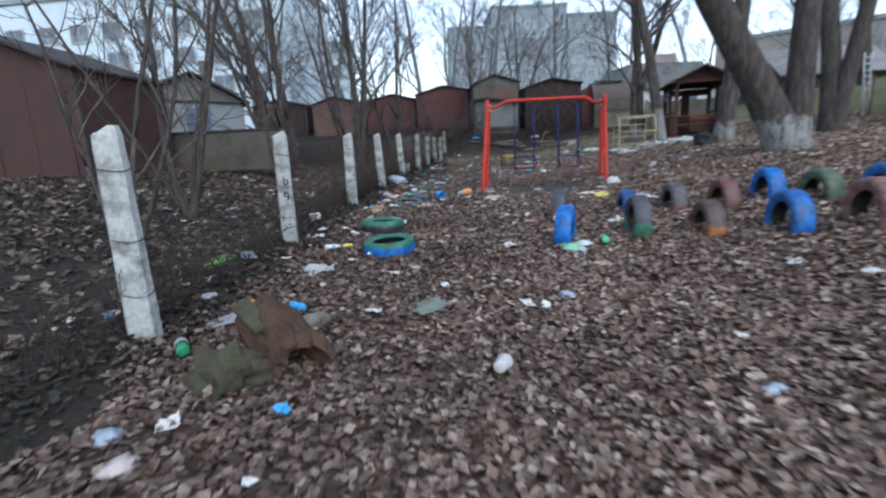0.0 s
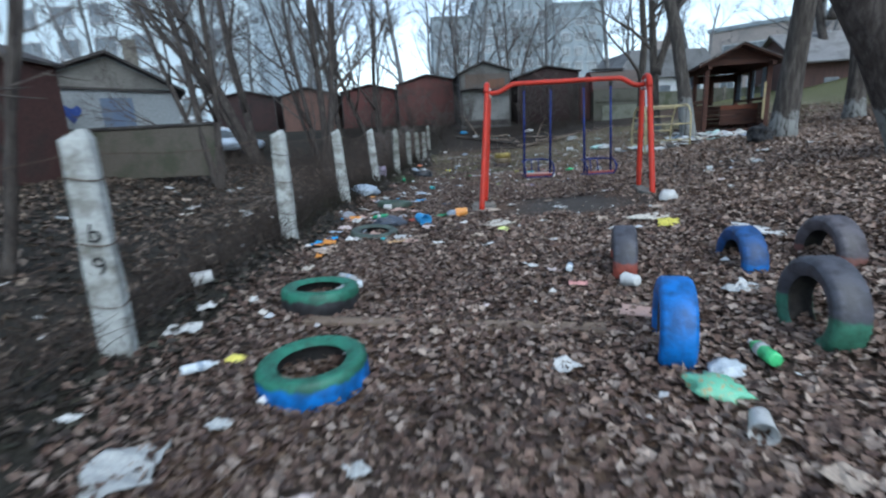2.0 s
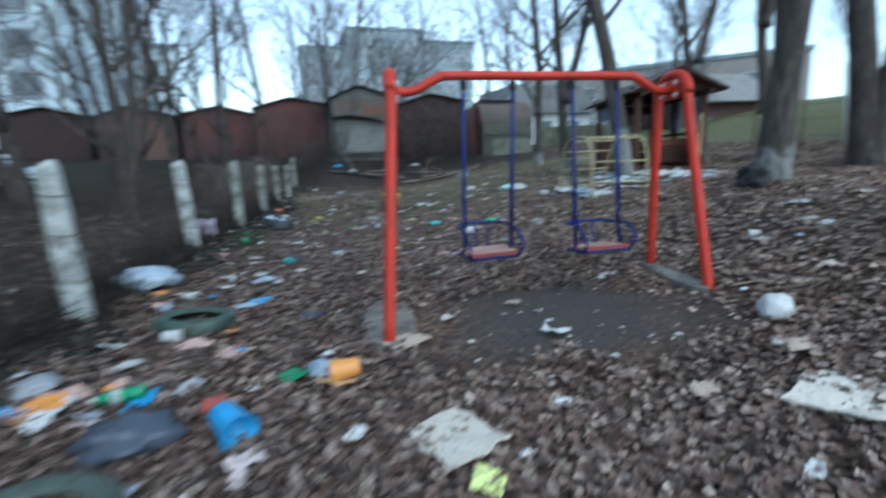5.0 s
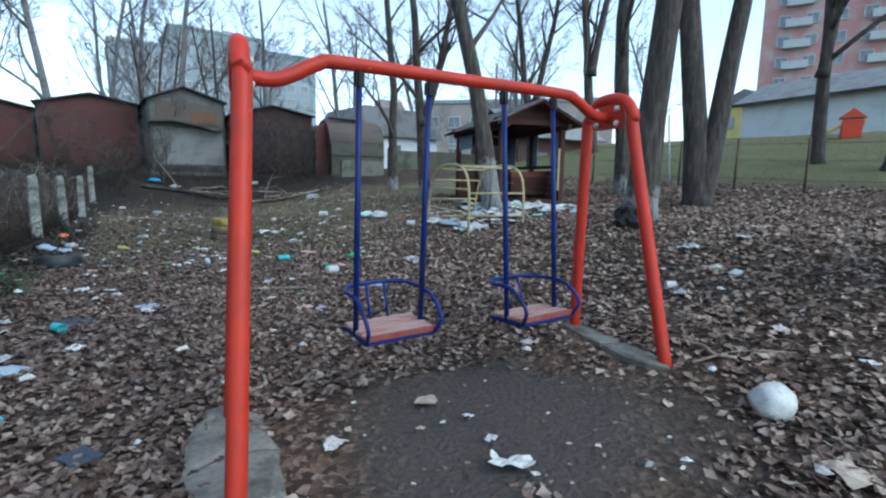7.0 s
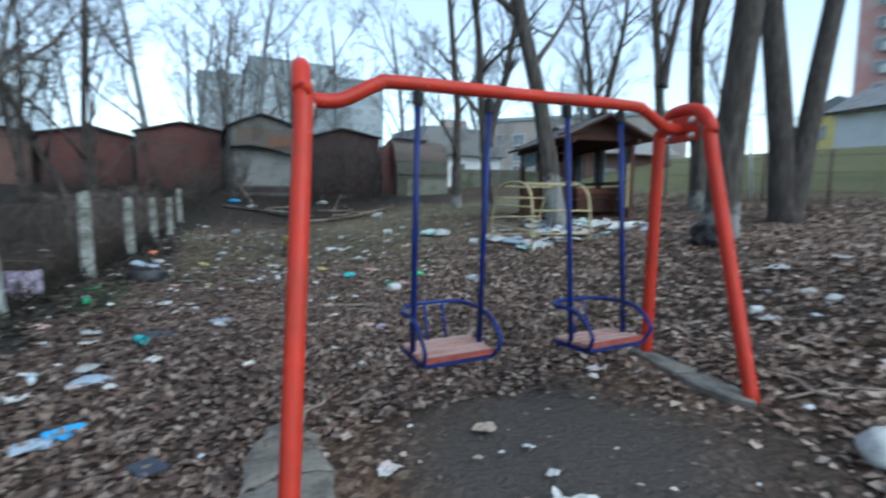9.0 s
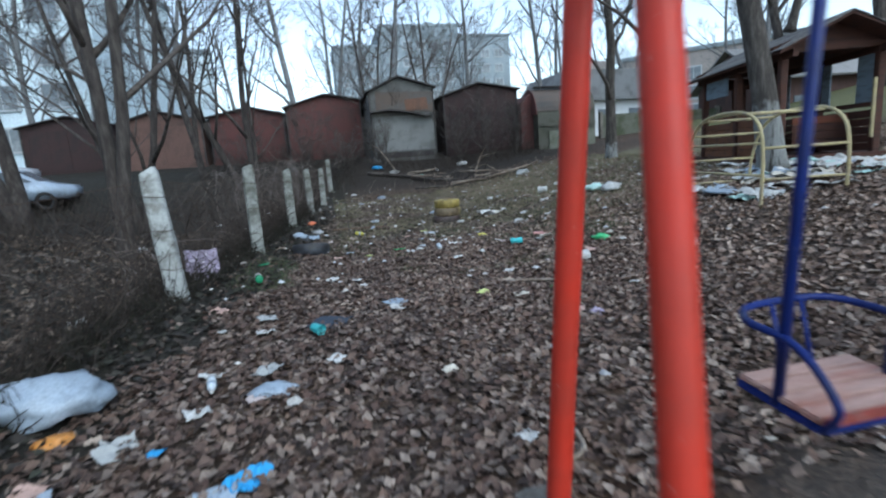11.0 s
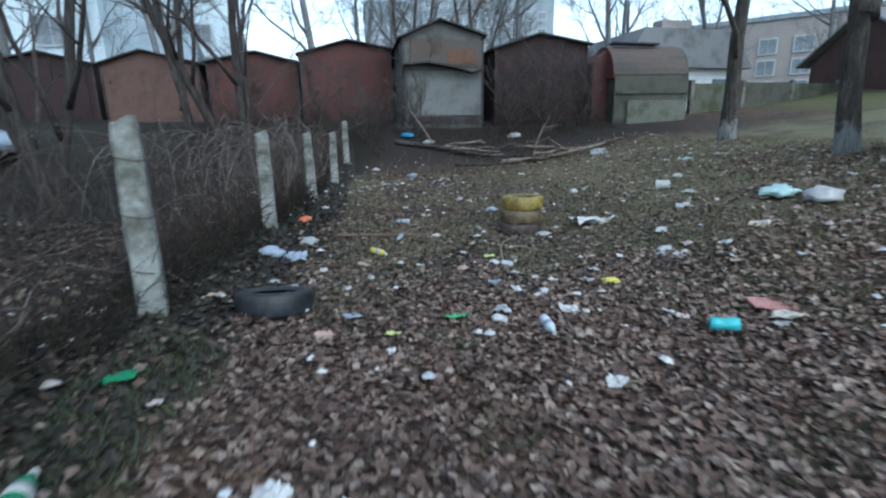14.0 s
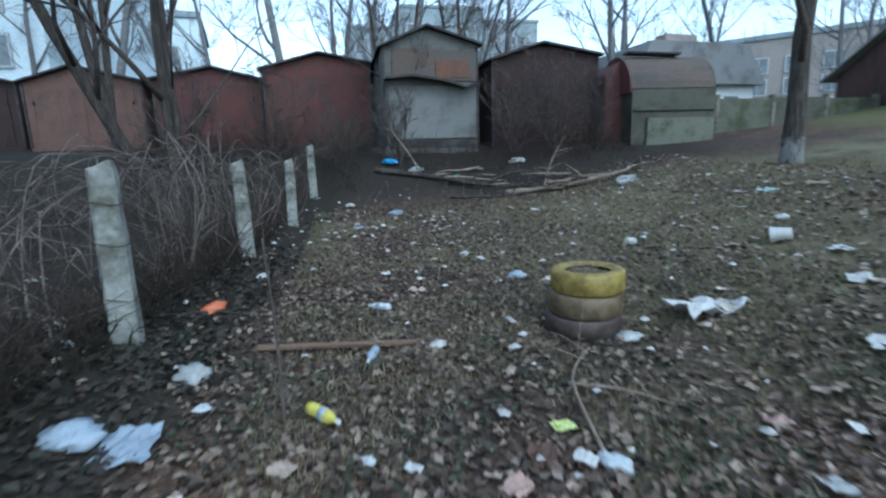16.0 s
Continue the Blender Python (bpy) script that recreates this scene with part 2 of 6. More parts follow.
WHITE_WALL = surface("white_render", (0.62, 0.64, 0.66), (0.5, 0.52, 0.54), 0.9, 0.8, 15, 0.4)
PANEL = surface("grey_concrete_panel", (0.27, 0.315, 0.345), (0.2, 0.235, 0.26), 0.9, 0.35, 8, 0.5)
PALE_PANEL = surface("pale_blue_panel", (0.62, 0.72, 0.77), (0.5, 0.59, 0.64), 0.9, 0.35, 8, 0.5)
BEIGE_PANEL = surface("beige_panel", (0.33, 0.29, 0.27), (0.26, 0.24, 0.23), 0.9, 0.4, 8, 0.5)
PINK_PANEL = surface("red_brick_panel", (0.43, 0.24, 0.23), (0.45, 0.37, 0.35), 0.9, 0.4, 8, 0.5)
YELLOW_WALL = surface("yellow_render", (0.6, 0.5, 0.2), (0.5, 0.42, 0.2), 0.9, 0.8, 15, 0.4)
GLASS = surface("window_glass", (0.14, 0.16, 0.18), (0.22, 0.24, 0.26), 0.15, 0.5, 5, 0.5, bump=0, specular=0.6)
FRAME_WHITE = surface("white_frame", (0.45, 0.48, 0.5), (0.36, 0.37, 0.38), 0.6, 4, 30, 0.4)
YELLOW_PIPE = surface("worn_yellow_paint", (0.44, 0.37, 0.2), (0.28, 0.23, 0.16), 0.55, 6, 40, 0.5)
WIRE = surface("rusty_wire", (0.075, 0.05, 0.038), (0.11, 0.08, 0.06), 0.8, 10, 60, 0.5)
BLACK = surface("charred_rubber", (0.016, 0.016, 0.017), (0.035, 0.033, 0.032), 0.75, 6, 50, 0.5)

# ---- building helpers ----
def thing(name, label, category, m=None, group="", kind=""):
    e = new(name)
    e.empty_display_size = 0.1
    e.matrix_basis = m if m is not None else Matrix()
    return tagged(e, label, category, group, kind)


def mesh_of(bm, name):
    me = bpy.data.meshes.new(name)
    bm.to_mesh(me)
    bm.free()
    return me


def part(name, bm, material, parent=None, label="", smooth=False):
    """Links a bmesh as one mesh object under a thing or a part."""
    me = mesh_of(bm, name)
    me.materials.append(material)
    if smooth:
        me.polygons.foreach_set("use_smooth", [True] * len(me.polygons))
    ob = new(name, me)
    ob.parent = parent
    if label:
        ob["label"] = label
    return ob


def raw(name, verts, faces, material, parent=None, smooth=True):
    me = bpy.data.meshes.new(name)
    me.from_pydata(verts, [], faces)
    me.materials.append(material)
    if smooth:
        me.polygons.foreach_set("use_smooth", [True] * len(me.polygons))
    ob = new(name, me)
    ob.parent = parent
    return ob


def box(bm, size, at=(0, 0, 0), turn=(0, 0, 0), bevel=0.0):
    """A box of that size with its middle at a place."""
    m = pose(*at, *turn) @ Matrix.Diagonal((*size, 1))
    made = bmesh.ops.create_cube(bm, size=1.0, matrix=m)
    if bevel:
        edges = list({e for v in made["verts"] for e in v.link_edges})
        bmesh.ops.bevel(bm, geom=edges, offset=bevel, segments=2, affect="EDGES")
    return bm


def boxed(*args, **kw):
    return box(bmesh.new(), *args, **kw)


def prism(points, y0, y1):
    """A profile in x and z, drawn out along y."""
    bm = bmesh.new()
    rings = [[bm.verts.new((x, y, z)) for x, z in points] for y in (y0, y1)]
    n = len(points)
    bm.faces.new(rings[0])
    bm.faces.new(rings[1][::-1])
    for i in range(n):
        bm.faces.new((rings[0][i], rings[1][i], rings[1][(i + 1) % n], rings[0][(i + 1) % n]))
    bmesh.ops.recalc_face_normals(bm, faces=bm.faces)
    return bm


def add_tube(verts, faces, pts, rads, n=6):
    """A round tube along points, with a radius at each, appended to lists."""
    pts = [Vector(p) for p in pts]
    side = None
    start = len(verts)
    for i, p in enumerate(pts):
        d = (pts[min(i + 1, len(pts) - 1)] - pts[max(i - 1, 0)]).normalized()
        if side is None:
            side = d.orthogonal().normalized()
        side = (side - d * side.dot(d)).normalized()
        up = d.cross(side)
        for k in range(n):
            a = 2 * math.pi * k / n
            verts.append(p + (side * math.cos(a) + up * math.sin(a)) * rads[i])
    for i in range(len(pts) - 1):
        for k in range(n):
            a, b = start + i * n + k, start + i * n + (k + 1) % n
            faces.append((a, b, b + n, a + n))
    faces.append(tuple(start + k for k in reversed(range(n))))
    faces.append(tuple(start + (len(pts) - 1) * n + k for k in range(n)))


def tube_part(name, pts, rad, material, parent=None, n=12, label=""):
    v, f = [], []
    rads = rad if isinstance(rad, (list, tuple)) else [rad] * len(pts)
    add_tube(v, f, pts, rads, n)
    ob = raw(name, v, f, material, parent)
    if label:
        ob["label"] = label
    return ob


def smooth_path(pts, steps=6):
    """Catmull-Rom through the points."""
    pts = [Vector(p) for p in pts]
    out = []
    for i in range(len(pts) - 1):
        a, b, c, d = pts[max(i - 1, 0)], pts[i], pts[i + 1], pts[min(i + 2, len(pts) - 1)]
        for s in range(steps):
            t = s / steps
            out.append(0.5 * (2 * b + (c - a) * t + (2 * a - 5 * b + 4 * c - d) * t * t + (3 * b - a - 3 * c + d) * t ** 3))
    return out + [pts[-1]]


# ---- ground ----
def ease(a, b, x):
    t = min(1.0, max(0.0, (x - a) / (b - a)))
    return t * t * (3 - 2 * t)


def fence_x(y):
    return -2.24 + (y - 4.81) * 0.1033


def land(x, y):
    """The height of the ground."""
    r = 0.75 * ease(2.2, 8.0, x - 0.115 * (y - 15))
    h = r + (1.6 - r) * ease(29, 35.5, y) + 0.5 * ease(35.5, 41, y)
    h += 3.1 * ease(9, 32, x + 0.15 * (y - 15)) * ease(40, 26, y - 0.25 * max(0.0, x - 16))
    h += 0.8 * ease(2.2, 9, -x) * ease(30, 20, y)
    h -= 0.13 * (1 - ease(5, 10.5, y)) * ease(7, 3, x)
    h -= 0.1 * ease(-0.6, 0.6, x) * ease(15, 18, y) * ease(26, 22, y) * ease(5, 3, x)
    f = x - fence_x(y)
    if y < 34:
        h += 0.12 * math.exp(-((f + 0.12) / 0.3) ** 2) * ease(0, 3, y)
    return h


def relief(x, y):
    n = noise.noise((x * 0.7, y * 0.7, 3.1)) * 0.035 + noise.noise((x * 2.9, y * 2.9, 7.7)) * 0.018
    return land(x, y) + n


def spaced(lo, hi, step, far):
    inner = list(np.arange(lo, hi, step))
    out, s, a, b = [], step, lo, inner[-1]
    left, right = [], []
    while a > -far:
        s *= 1.28
        a -= s
        left.append(a)
    s = step
    while b < far:
        s *= 1.28
        b += s
        right.append(b)
    return left[::-1] + inner + right


xs, ys = spaced(-6, 11, 0.13, 1500), spaced(0, 30, 0.13, 1500)
gv = [(x, y, relief(x, y)) for y in ys for x in xs]
w = len(xs)
gf = [(j * w + i, j * w + i + 1, (j + 1) * w + i + 1, (j + 1) * w + i) for j in range(len(ys) - 1) for i in range(w - 1)]
tagged(raw("ground", gv, gf, GROUND), "brown earth under moist fallen leaves and thin winter grass", "ground", kind="structure")

# ---- fence of concrete posts ----
def fence_post(i, x, y, height, lean, spin):
    """A lime-washed concrete post with a chamfered, slightly rounded top."""
    post = thing("fence_post", "", "fence post", pose(x, y, relief(x, y) - 0.05, lean[0], lean[1], spin), "fence posts")
    bm = bmesh.new()
    rows = 9
    w0, d0 = 0.08, 0.066
    rng = random.Random(40 + i)
    prev = None
    for k in range(rows + 1):
        z = height * (1 - (1 - k / rows) ** 1.5)
        s = 1.12 - 0.2 * k / rows
        if k == rows:
            s *= 0.8
        z -= 0.03 if k == rows else 0.015 if k == rows - 1 else 0
        jig = lambda: rng.uniform(-0.004, 0.004)
        c = 0.022
        ring = []
        for sx, sy in ((1, 1), (-1, 1), (-1, -1), (1, -1)):
            a, b = sx * w0 * s, sy * d0 * s
            two = [(a, b - sy * c), (a - sx * c, b)] if sx * sy > 0 else [(a - sx * c, b), (a, b - sy * c)]
            ring += [bm.verts.new((px + jig(), py + jig(), z + (0.02 * sx if k == rows else 0))) for px, py in two]
        if prev:
            for q in range(8):
                bm.faces.new((prev[q], prev[(q + 1) % 8], ring[(q + 1) % 8], ring[q]))
        prev = ring
    bm.faces.new(prev)
    bmesh.ops.recalc_face_normals(bm, faces=bm.faces)
    part("shaft", bm, OLD_CONCRETE if i > 4 else CONCRETE, post)
    for zz in (0.35, 0.72, height - 0.28):
        tie = [(math.cos(a) * 0.1, math.sin(a) * 0.087, zz + 0.012 * math.sin(2 * a)) for a in np.linspace(0, 2 * math.pi, 17)]
        tube_part("wire_tie", tie, 0.004, WIRE, post, 5)
    return post


POSTS = [(-2.12, 5.06, 1.36, 0), (-1.9, 7.78, 1.36, 1), (-1.62, 10.75, 1.36, 2), (-1.38, 13.68, 1.38, 3), (-1.1, 16.98, 1.4, 4),
         (-0.72, 19.65, 1.41, 5), (-0.42, 22.64, 1.32, 6), (-0.12, 25.5, 1.3, 7), (0.18, 28.3, 1.3, 8), (0.45, 30.8, 1.6, 9)]
for x, y, top, i in POSTS:
    rng = random.Random(i)
    p = fence_post(i, x, y, top - relief(x, y) + 0.05, (rng.uniform(-1, 1), rng.uniform(-1.2, 0.8) - (2.5 if i in (3, 4) else 0)), 6 + rng.uniform(-8, 8))
    p["label"] = ("lime-washed concrete fence post with black scrawled marks" if i == 1 else
                  "weathered grey concrete fence post among dry vines" if i > 4 else "lime-washed concrete fence post with flaking paint")
    if i == 1:
        for k, ch in enumerate(("b", "9")):
            font = bpy.data.curves.new("scrawl", "FONT")
            font.body, font.size, font.extrude = ch, 0.15, 0.001
            tmp = new("scrawl", font)
            bpy.context.view_layer.update()
            me = bpy.data.meshes.new_from_object(tmp.evaluated_get(bpy.context.evaluated_depsgraph_get()))
            bpy.data.objects.remove(tmp)
            me.materials.clear()
            me.materials.append(BLACK)
            mark = new("scrawl", me)
            mark.parent = p
            mark.matrix_basis = pose(-0.02 + 0.015 * k, -0.0765, 0.74 - 0.2 * k, 90, 9 - 20 * k, 0)

# ---- swing ----
swing = thing("swing_set", "red painted steel swing frame with two blue swings", "swing set", Matrix())
LF, LR, RF, RR = Vector((0.89, 12.44, 0.02)), Vector((1.07, 13.36, 0.0)), Vector((3.5, 12.25, 0.11)), Vector((3.68, 13.17, 0.14))
TOP_Z = 1.92


def a_frame(front, rear, mid, z):
    """One bent pipe: two splayed legs that meet in a round bow."""
    out = (front - rear) / 2
    pts = [front + Vector((0, 0, -0.05)), mid + out * 0.52 + Vector((0, 0, z - 0.3)),
           mid + out * 0.48 + Vector((0, 0, z - 0.14)), mid + out * 0.3 + Vector((0, 0, z - 0.03)), mid + Vector((0, 0, z)),
           mid - out * 0.3 + Vector((0, 0, z - 0.03)), mid - out * 0.48 + Vector((0, 0, z - 0.14)),
           mid - out * 0.52 + Vector((0, 0, z - 0.3)), rear + Vector((0, 0, -0.05))]
    return smooth_path(pts, 7)


LM, RM = Vector((1.12, 13.08, 0)), Vector((3.62, 12.9, 0))
for front, rear, mid, inward in ((LF, LR, LM, 1), (RF, RR, RM, -1)):
    tube_part("a_frame", a_frame(front, rear, mid, TOP_Z), 0.042, RED_PAINT, swing, 14)
    out = (front - rear).normalized()
    plate = part("plate", boxed((0.012, 0.3, 0.17), (0, 0, 0), bevel=0.004), RED_PAINT, swing)
    plate.matrix_basis = Matrix.Translation((mid.x + inward * 0.03, mid.y, TOP_Z - 0.13)) @ pose(0, 0, 0, 0, 0, math.degrees(math.atan2(out.x, -out.y)))
    for dy in (-0.1, 0.1):
        for dz in (-0.05, 0.05):
            bm = bmesh.new()
            bmesh.ops.create_uvsphere(bm, u_segments=10, v_segments=6, radius=0.022)
            b = part("bolt_cap", bm, BOLT, plate, smooth=True)
            b.matrix_basis = pose(inward * 0.012, dy, dz)
A, B = Vector((LM.x + 0.03, LM.y, TOP_Z - 0.13)), Vector((RM.x - 0.03, RM.y, TOP_Z - 0.13))
bar = [A, A.lerp(B, 0.05), A.lerp(B, 0.085) + Vector((0, 0, 0.03)), A.lerp(B, 0.14) + Vector((0, 0, 0.10)), A.lerp(B, 0.19) + Vector((0, 0, 0.12)),
       A.lerp(B, 0.5) + Vector((0, 0, 0.12)),
       A.lerp(B, 0.81) + Vector((0, 0, 0.12)), A.lerp(B, 0.86) + Vector((0, 0, 0.10)), A.lerp(B, 0.915) + Vector((0, 0, 0.03)), A.lerp(B, 0.95), B]
tube_part("crossbar", smooth_path(bar, 5), 0.036, RED_PAINT, swing, 14)


def hung_swing(at, swing_deg, label):
    """A slatted board on two rigid blue tubes with a guard rail bent round it."""
    s = thing("swing_seat", label, "", pose(*at, swing_deg, 0, -1))
    s.parent = swing
    drop, half, deep = 1.44, 0.215, 0.15
    for sx in (-1, 1):
        tube_part("hanger_tube", [(sx * half, 0, -0.06), (sx * half, 0.0, -0.7), (sx * half, 0, -drop)], 0.017, BLUE_PAINT, s, 10)
        bm = bmesh.new()
        box(bm, (0.05, 0.05, 0.09), (sx * half, 0, -0.045), bevel=0.012)
        part("hinge", bm, BLACK, s, "dark bushing on the crossbar")
        side = smooth_path([(sx * half, -deep, -drop + 0.0), (sx * (half + 0.02), -deep - 0.05, -drop + 0.1), (sx * (half + 0.02), -deep + 0.05, -drop + 0.2),
                            (sx * (half + 0.01), 0, -drop + 0.23)], 5)
        tube_part("side_hoop", side, 0.012, BLUE_PAINT, s, 8)
    rail = smooth_path([(-half - 0.01, 0, -drop + 0.23), (-half - 0.01, deep - 0.02, -drop + 0.23), (-half + 0.08, deep + 0.06, -drop + 0.24),
                        (half - 0.08, deep + 0.06, -drop + 0.24), (half + 0.01, deep - 0.02, -drop + 0.23), (half + 0.01, 0, -drop + 0.23)], 5)
    tube_part("guard_rail", rail, 0.013, BLUE_PAINT, s, 8)
    for px in (-0.06, 0.06):
        tube_part("guard_post", [(px, deep + 0.05, -drop + 0.24), (px, deep - 0.02, -drop + 0.02)], 0.009, BLUE_PAINT, s, 6)
    fr = bmesh.new()
    box(fr, (2 * half, 0.025, 0.025), (0, -deep, -drop), bevel=0.005)
    box(fr, (2 * half, 0.025, 0.025), (0, deep, -drop), bevel=0.005)
    for sx in (-1, 1):
        box(fr, (0.025, 2 * deep, 0.025), (sx * half, 0, -drop), bevel=0.005)
    part("seat_frame", fr, BLUE_PAINT, s)
    part("front_edge", boxed((2 * half + 0.02, 0.014, 0.034), (0, -deep - 0.006, -drop + 0.028), bevel=0.004), WORN_RED, s, "worn red front edge")
    for k in range(4):
        part("slat", boxed((2 * half + 0.02, 0.067, 0.022), (0, -0.111 + 0.074 * k, -drop + 0.026), bevel=0.005), SEAT_WOOD, s)
    return s


for f0, ang, lab in ((0.314, 3, "blue tube swing with a faded red slatted seat"), (0.698, -4, "blue tube swing with a worn pink seat board")):
    at = A.lerp(B, f0) + Vector((0, 0, 0.09))
    hung_swing(at, ang, lab)


def footing(pieces, z, label):
    """Worn concrete cast round the feet, cracked into pieces."""
    base = thing("concrete_footing", label, "footing", Matrix(), "swing footings")
    for q, pts in enumerate(pieces):
        bm = bmesh.new()
        rng = random.Random(len(pts) + q)
        ring = []
        n = len(pts)
        for i in range(n):
            (xa, ya), (xb, yb) = pts[i], pts[(i + 1) % n]
            for k in range(3):
                f = k / 3
                jag = 0.0 if k == 0 else 0.014
                ring.append((xa + (xb - xa) * f + rng.uniform(-jag, jag), ya + (yb - ya) * f + rng.uniform(-jag, jag)))
        low = [bm.verts.new((x, y, z - 0.1)) for x, y in ring]
        top = [bm.verts.new((x, y, z + rng.uniform(-0.008, 0.006))) for x, y in ring]
        cx, cy = sum(x for x, y in pts) / n, sum(y for x, y in pts) / n
        inner = [bm.verts.new((cx + (x - cx) * 0.86, cy + (y - cy) * 0.86, z + 0.012 + rng.uniform(-0.006, 0.006))) for x, y in ring]
        m = len(ring)
        bm.faces.new(inner)
        for i in range(m):
            bm.faces.new((low[i], low[(i + 1) % m], top[(i + 1) % m], top[i]))
            bm.faces.new((top[i], top[(i + 1) % m], inner[(i + 1) % m], inner[i]))
        bmesh.ops.recalc_face_normals(bm, faces=bm.faces)
        part("slab_piece", bm, SLAB, base)
    return base


footing([[(0.76, 12.5), (0.92, 12.3), (1.1, 12.48), (1.19, 12.88), (0.98, 12.97), (0.77, 12.88)],
         [(0.77, 12.9), (0.98, 12.99), (1.195, 12.9), (1.2, 13.3), (1.12, 13.54), (0.97, 13.5), (0.85, 13.25)]], 0.02, "worn grey concrete footing under the swing leg")
footing([[(3.4, 12.34), (3.47, 12.22), (3.57, 12.29), (3.62, 12.5), (3.68, 12.68), (3.47, 12.74), (3.42, 12.6)],
         [(3.48, 12.765), (3.69, 12.7), (3.74, 12.95), (3.84, 13.18), (3.73, 13.3), (3.61, 13.25), (3.56, 13.05)]], relief(3.58, 12.7) + 0.015, "cracked grey concrete footing strip beside bare earth")

# ---- tyres ----
def tyre_paint(name, top, side, split, axis=2, soft=0.12, rough=0.5):
    """Rubber with two worn coats of paint that meet along a ragged line."""
    m, nt, b = nodes_of(name)
    vec = coords(nt)
    pos = nt.nodes.new("ShaderNodeSeparateXYZ")
    nt.links.new(vec, pos.inputs[0])
    k = nt.nodes.new("ShaderNodeMath")
    k.operation = "MULTIPLY_ADD"
    nt.links.new(noise_of(nt, vec, 7.0, 5.0), k.inputs[0])
    k.inputs[1].default_value = soft
    nt.links.new(pos.outputs[axis], k.inputs[2])
    shift = nt.nodes.new("ShaderNodeMath")
    shift.operation = "ADD"
    nt.links.new(k.outputs[0], shift.inputs[0])
    shift.inputs[1].default_value = 0.5 - split - soft * 0.5
    col = mixed(nt, ramp(nt, shift.outputs[0], [(0.49, (0, 0, 0)), (0.51, (1, 1, 1))]), side, top)
    grime = ramp(nt, noise_of(nt, vec, 11.0, 6.0), [(0.42, (1, 1, 1)), (0.62, (0.38, 0.35, 0.33))])
    col = mixed(nt, 0.8, col, grime, "MULTIPLY")
    nt.links.new(col, b.inputs["Base Color"])
    b.inputs["Roughness"].default_value = rough
    bumped(nt, b, noise_of(nt, vec, 40.0, 3.0), 0.3, 0.01)
    return m


def tyre_mesh(name, R=0.3, W=0.19, r_in=0.185, treads=44):
    """A car tyre, lying with its axle along z: tread blocks, shoulders, walls, bead and open inside."""
    prof = [(R, -0.36 * W), (R, 0.36 * W), (R - 0.012, 0.45 * W), (R - 0.035, 0.5 * W), (R - 0.075, 0.5 * W), (r_in + 0.015, 0.43 * W), (r_in, 0.37 * W),
            (r_in + 0.008, 0.34 * W), (R - 0.04, 0.4 * W), (R - 0.025, 0.0), (R - 0.04, -0.4 * W), (r_in + 0.008, -0.34 * W), (r_in, -0.37 * W),
            (r_in + 0.015, -0.43 * W), (R - 0.075, -0.5 * W), (R - 0.035, -0.5 * W), (R - 0.012, -0.45 * W)]
    n, verts, faces = treads * 2, [], []
    for i in range(n):
        a = 2 * math.pi * i / n
        groove = 0.006 if i % 2 else 0.0
        for j, (r, z) in enumerate(prof):
            rr = r - (groove if j in (0, 1, 2, 16) else 0)
            verts.append((rr * math.cos(a), rr * math.sin(a), z))
    m = len(prof)
    for i in range(n):
        for j in range(m):
            a, b = i * m + j, i * m + (j + 1) % m
            c, d = ((i + 1) % n) * m + (j + 1) % m, ((i + 1) % n) * m + j
            faces.append((a, d, c, b))
    me = bpy.data.meshes.new(name)
    me.from_pydata(verts, [], faces)
    me.polygons.foreach_set("use_smooth", [True] * len(faces))
    return me


TYRE = tyre_mesh("tyre")
RING = 17
TYRE_PARTS = (("tread", (15, 16, 0, 1, 2)), ("sidewall", (3, 4, 5)), ("sidewall", (12, 13, 14)), ("inner_lining", (6, 7, 8, 9, 10, 11)))


def tyre_piece(name, bands):
    """Those bands of the tyre's profile as a mesh."""
    coords_all = [tuple(q.co) for q in TYRE.vertices]
    faces = [tuple(pl.vertices) for pl in TYRE.polygons if pl.index % RING in bands]
    used = sorted({q for fc in faces for q in fc})
    index = {q: k for k, q in enumerate(used)}
    me = bpy.data.meshes.new(name)
    me.from_pydata([coords_all[q] for q in used], [], [tuple(index[q] for q in fc) for fc in faces])
    me.polygons.foreach_set("use_smooth", [True] * len(faces))
    return me


PIECES = [(name, tyre_piece(name, bands)) for name, bands in TYRE_PARTS]
RUBBER_IN = surface("bare_rubber_inside", (0.022, 0.021, 0.021), (0.045, 0.04, 0.036), 0.85, 6, 40, 0.5)


def tyre(m, colors, label, group="tyres", split=0.0, axis=2, scale=1.0, soft=0.12):
    t = thing("tyre", label, "tyre", m @ Matrix.Diagonal((scale, scale, scale, 1)), group)
    paint = tyre_paint("painted_rubber", *colors, split, axis, soft)
    for name, src in PIECES:
        me = src.copy()
        me.materials.append(RUBBER_IN if name == "inner_lining" else paint)
        ob = new(name, me)
        ob.parent = t
    return t


def lying(x, y, colors, label, tilt=(0, 0), sink=0.03, **kw):
    return tyre(pose(x, y, relief(x, y) + 0.095 * kw.get("scale", 1.0) - sink, *tilt), colors, label, "lying tyres", **kw)


def standing(x, y, yaw, colors, label, sink=0.09, **kw):
    """A tyre on edge, dug into the ground; its axle points along the yaw."""
    s = kw.get("scale", 1.0)
    return tyre(pose(x, y, relief(x, y) + 0.3 * s - sink, 90, 0, yaw + (7 if x < 2 else 14)), colors, label, "tyres dug in as an obstacle row", **kw)


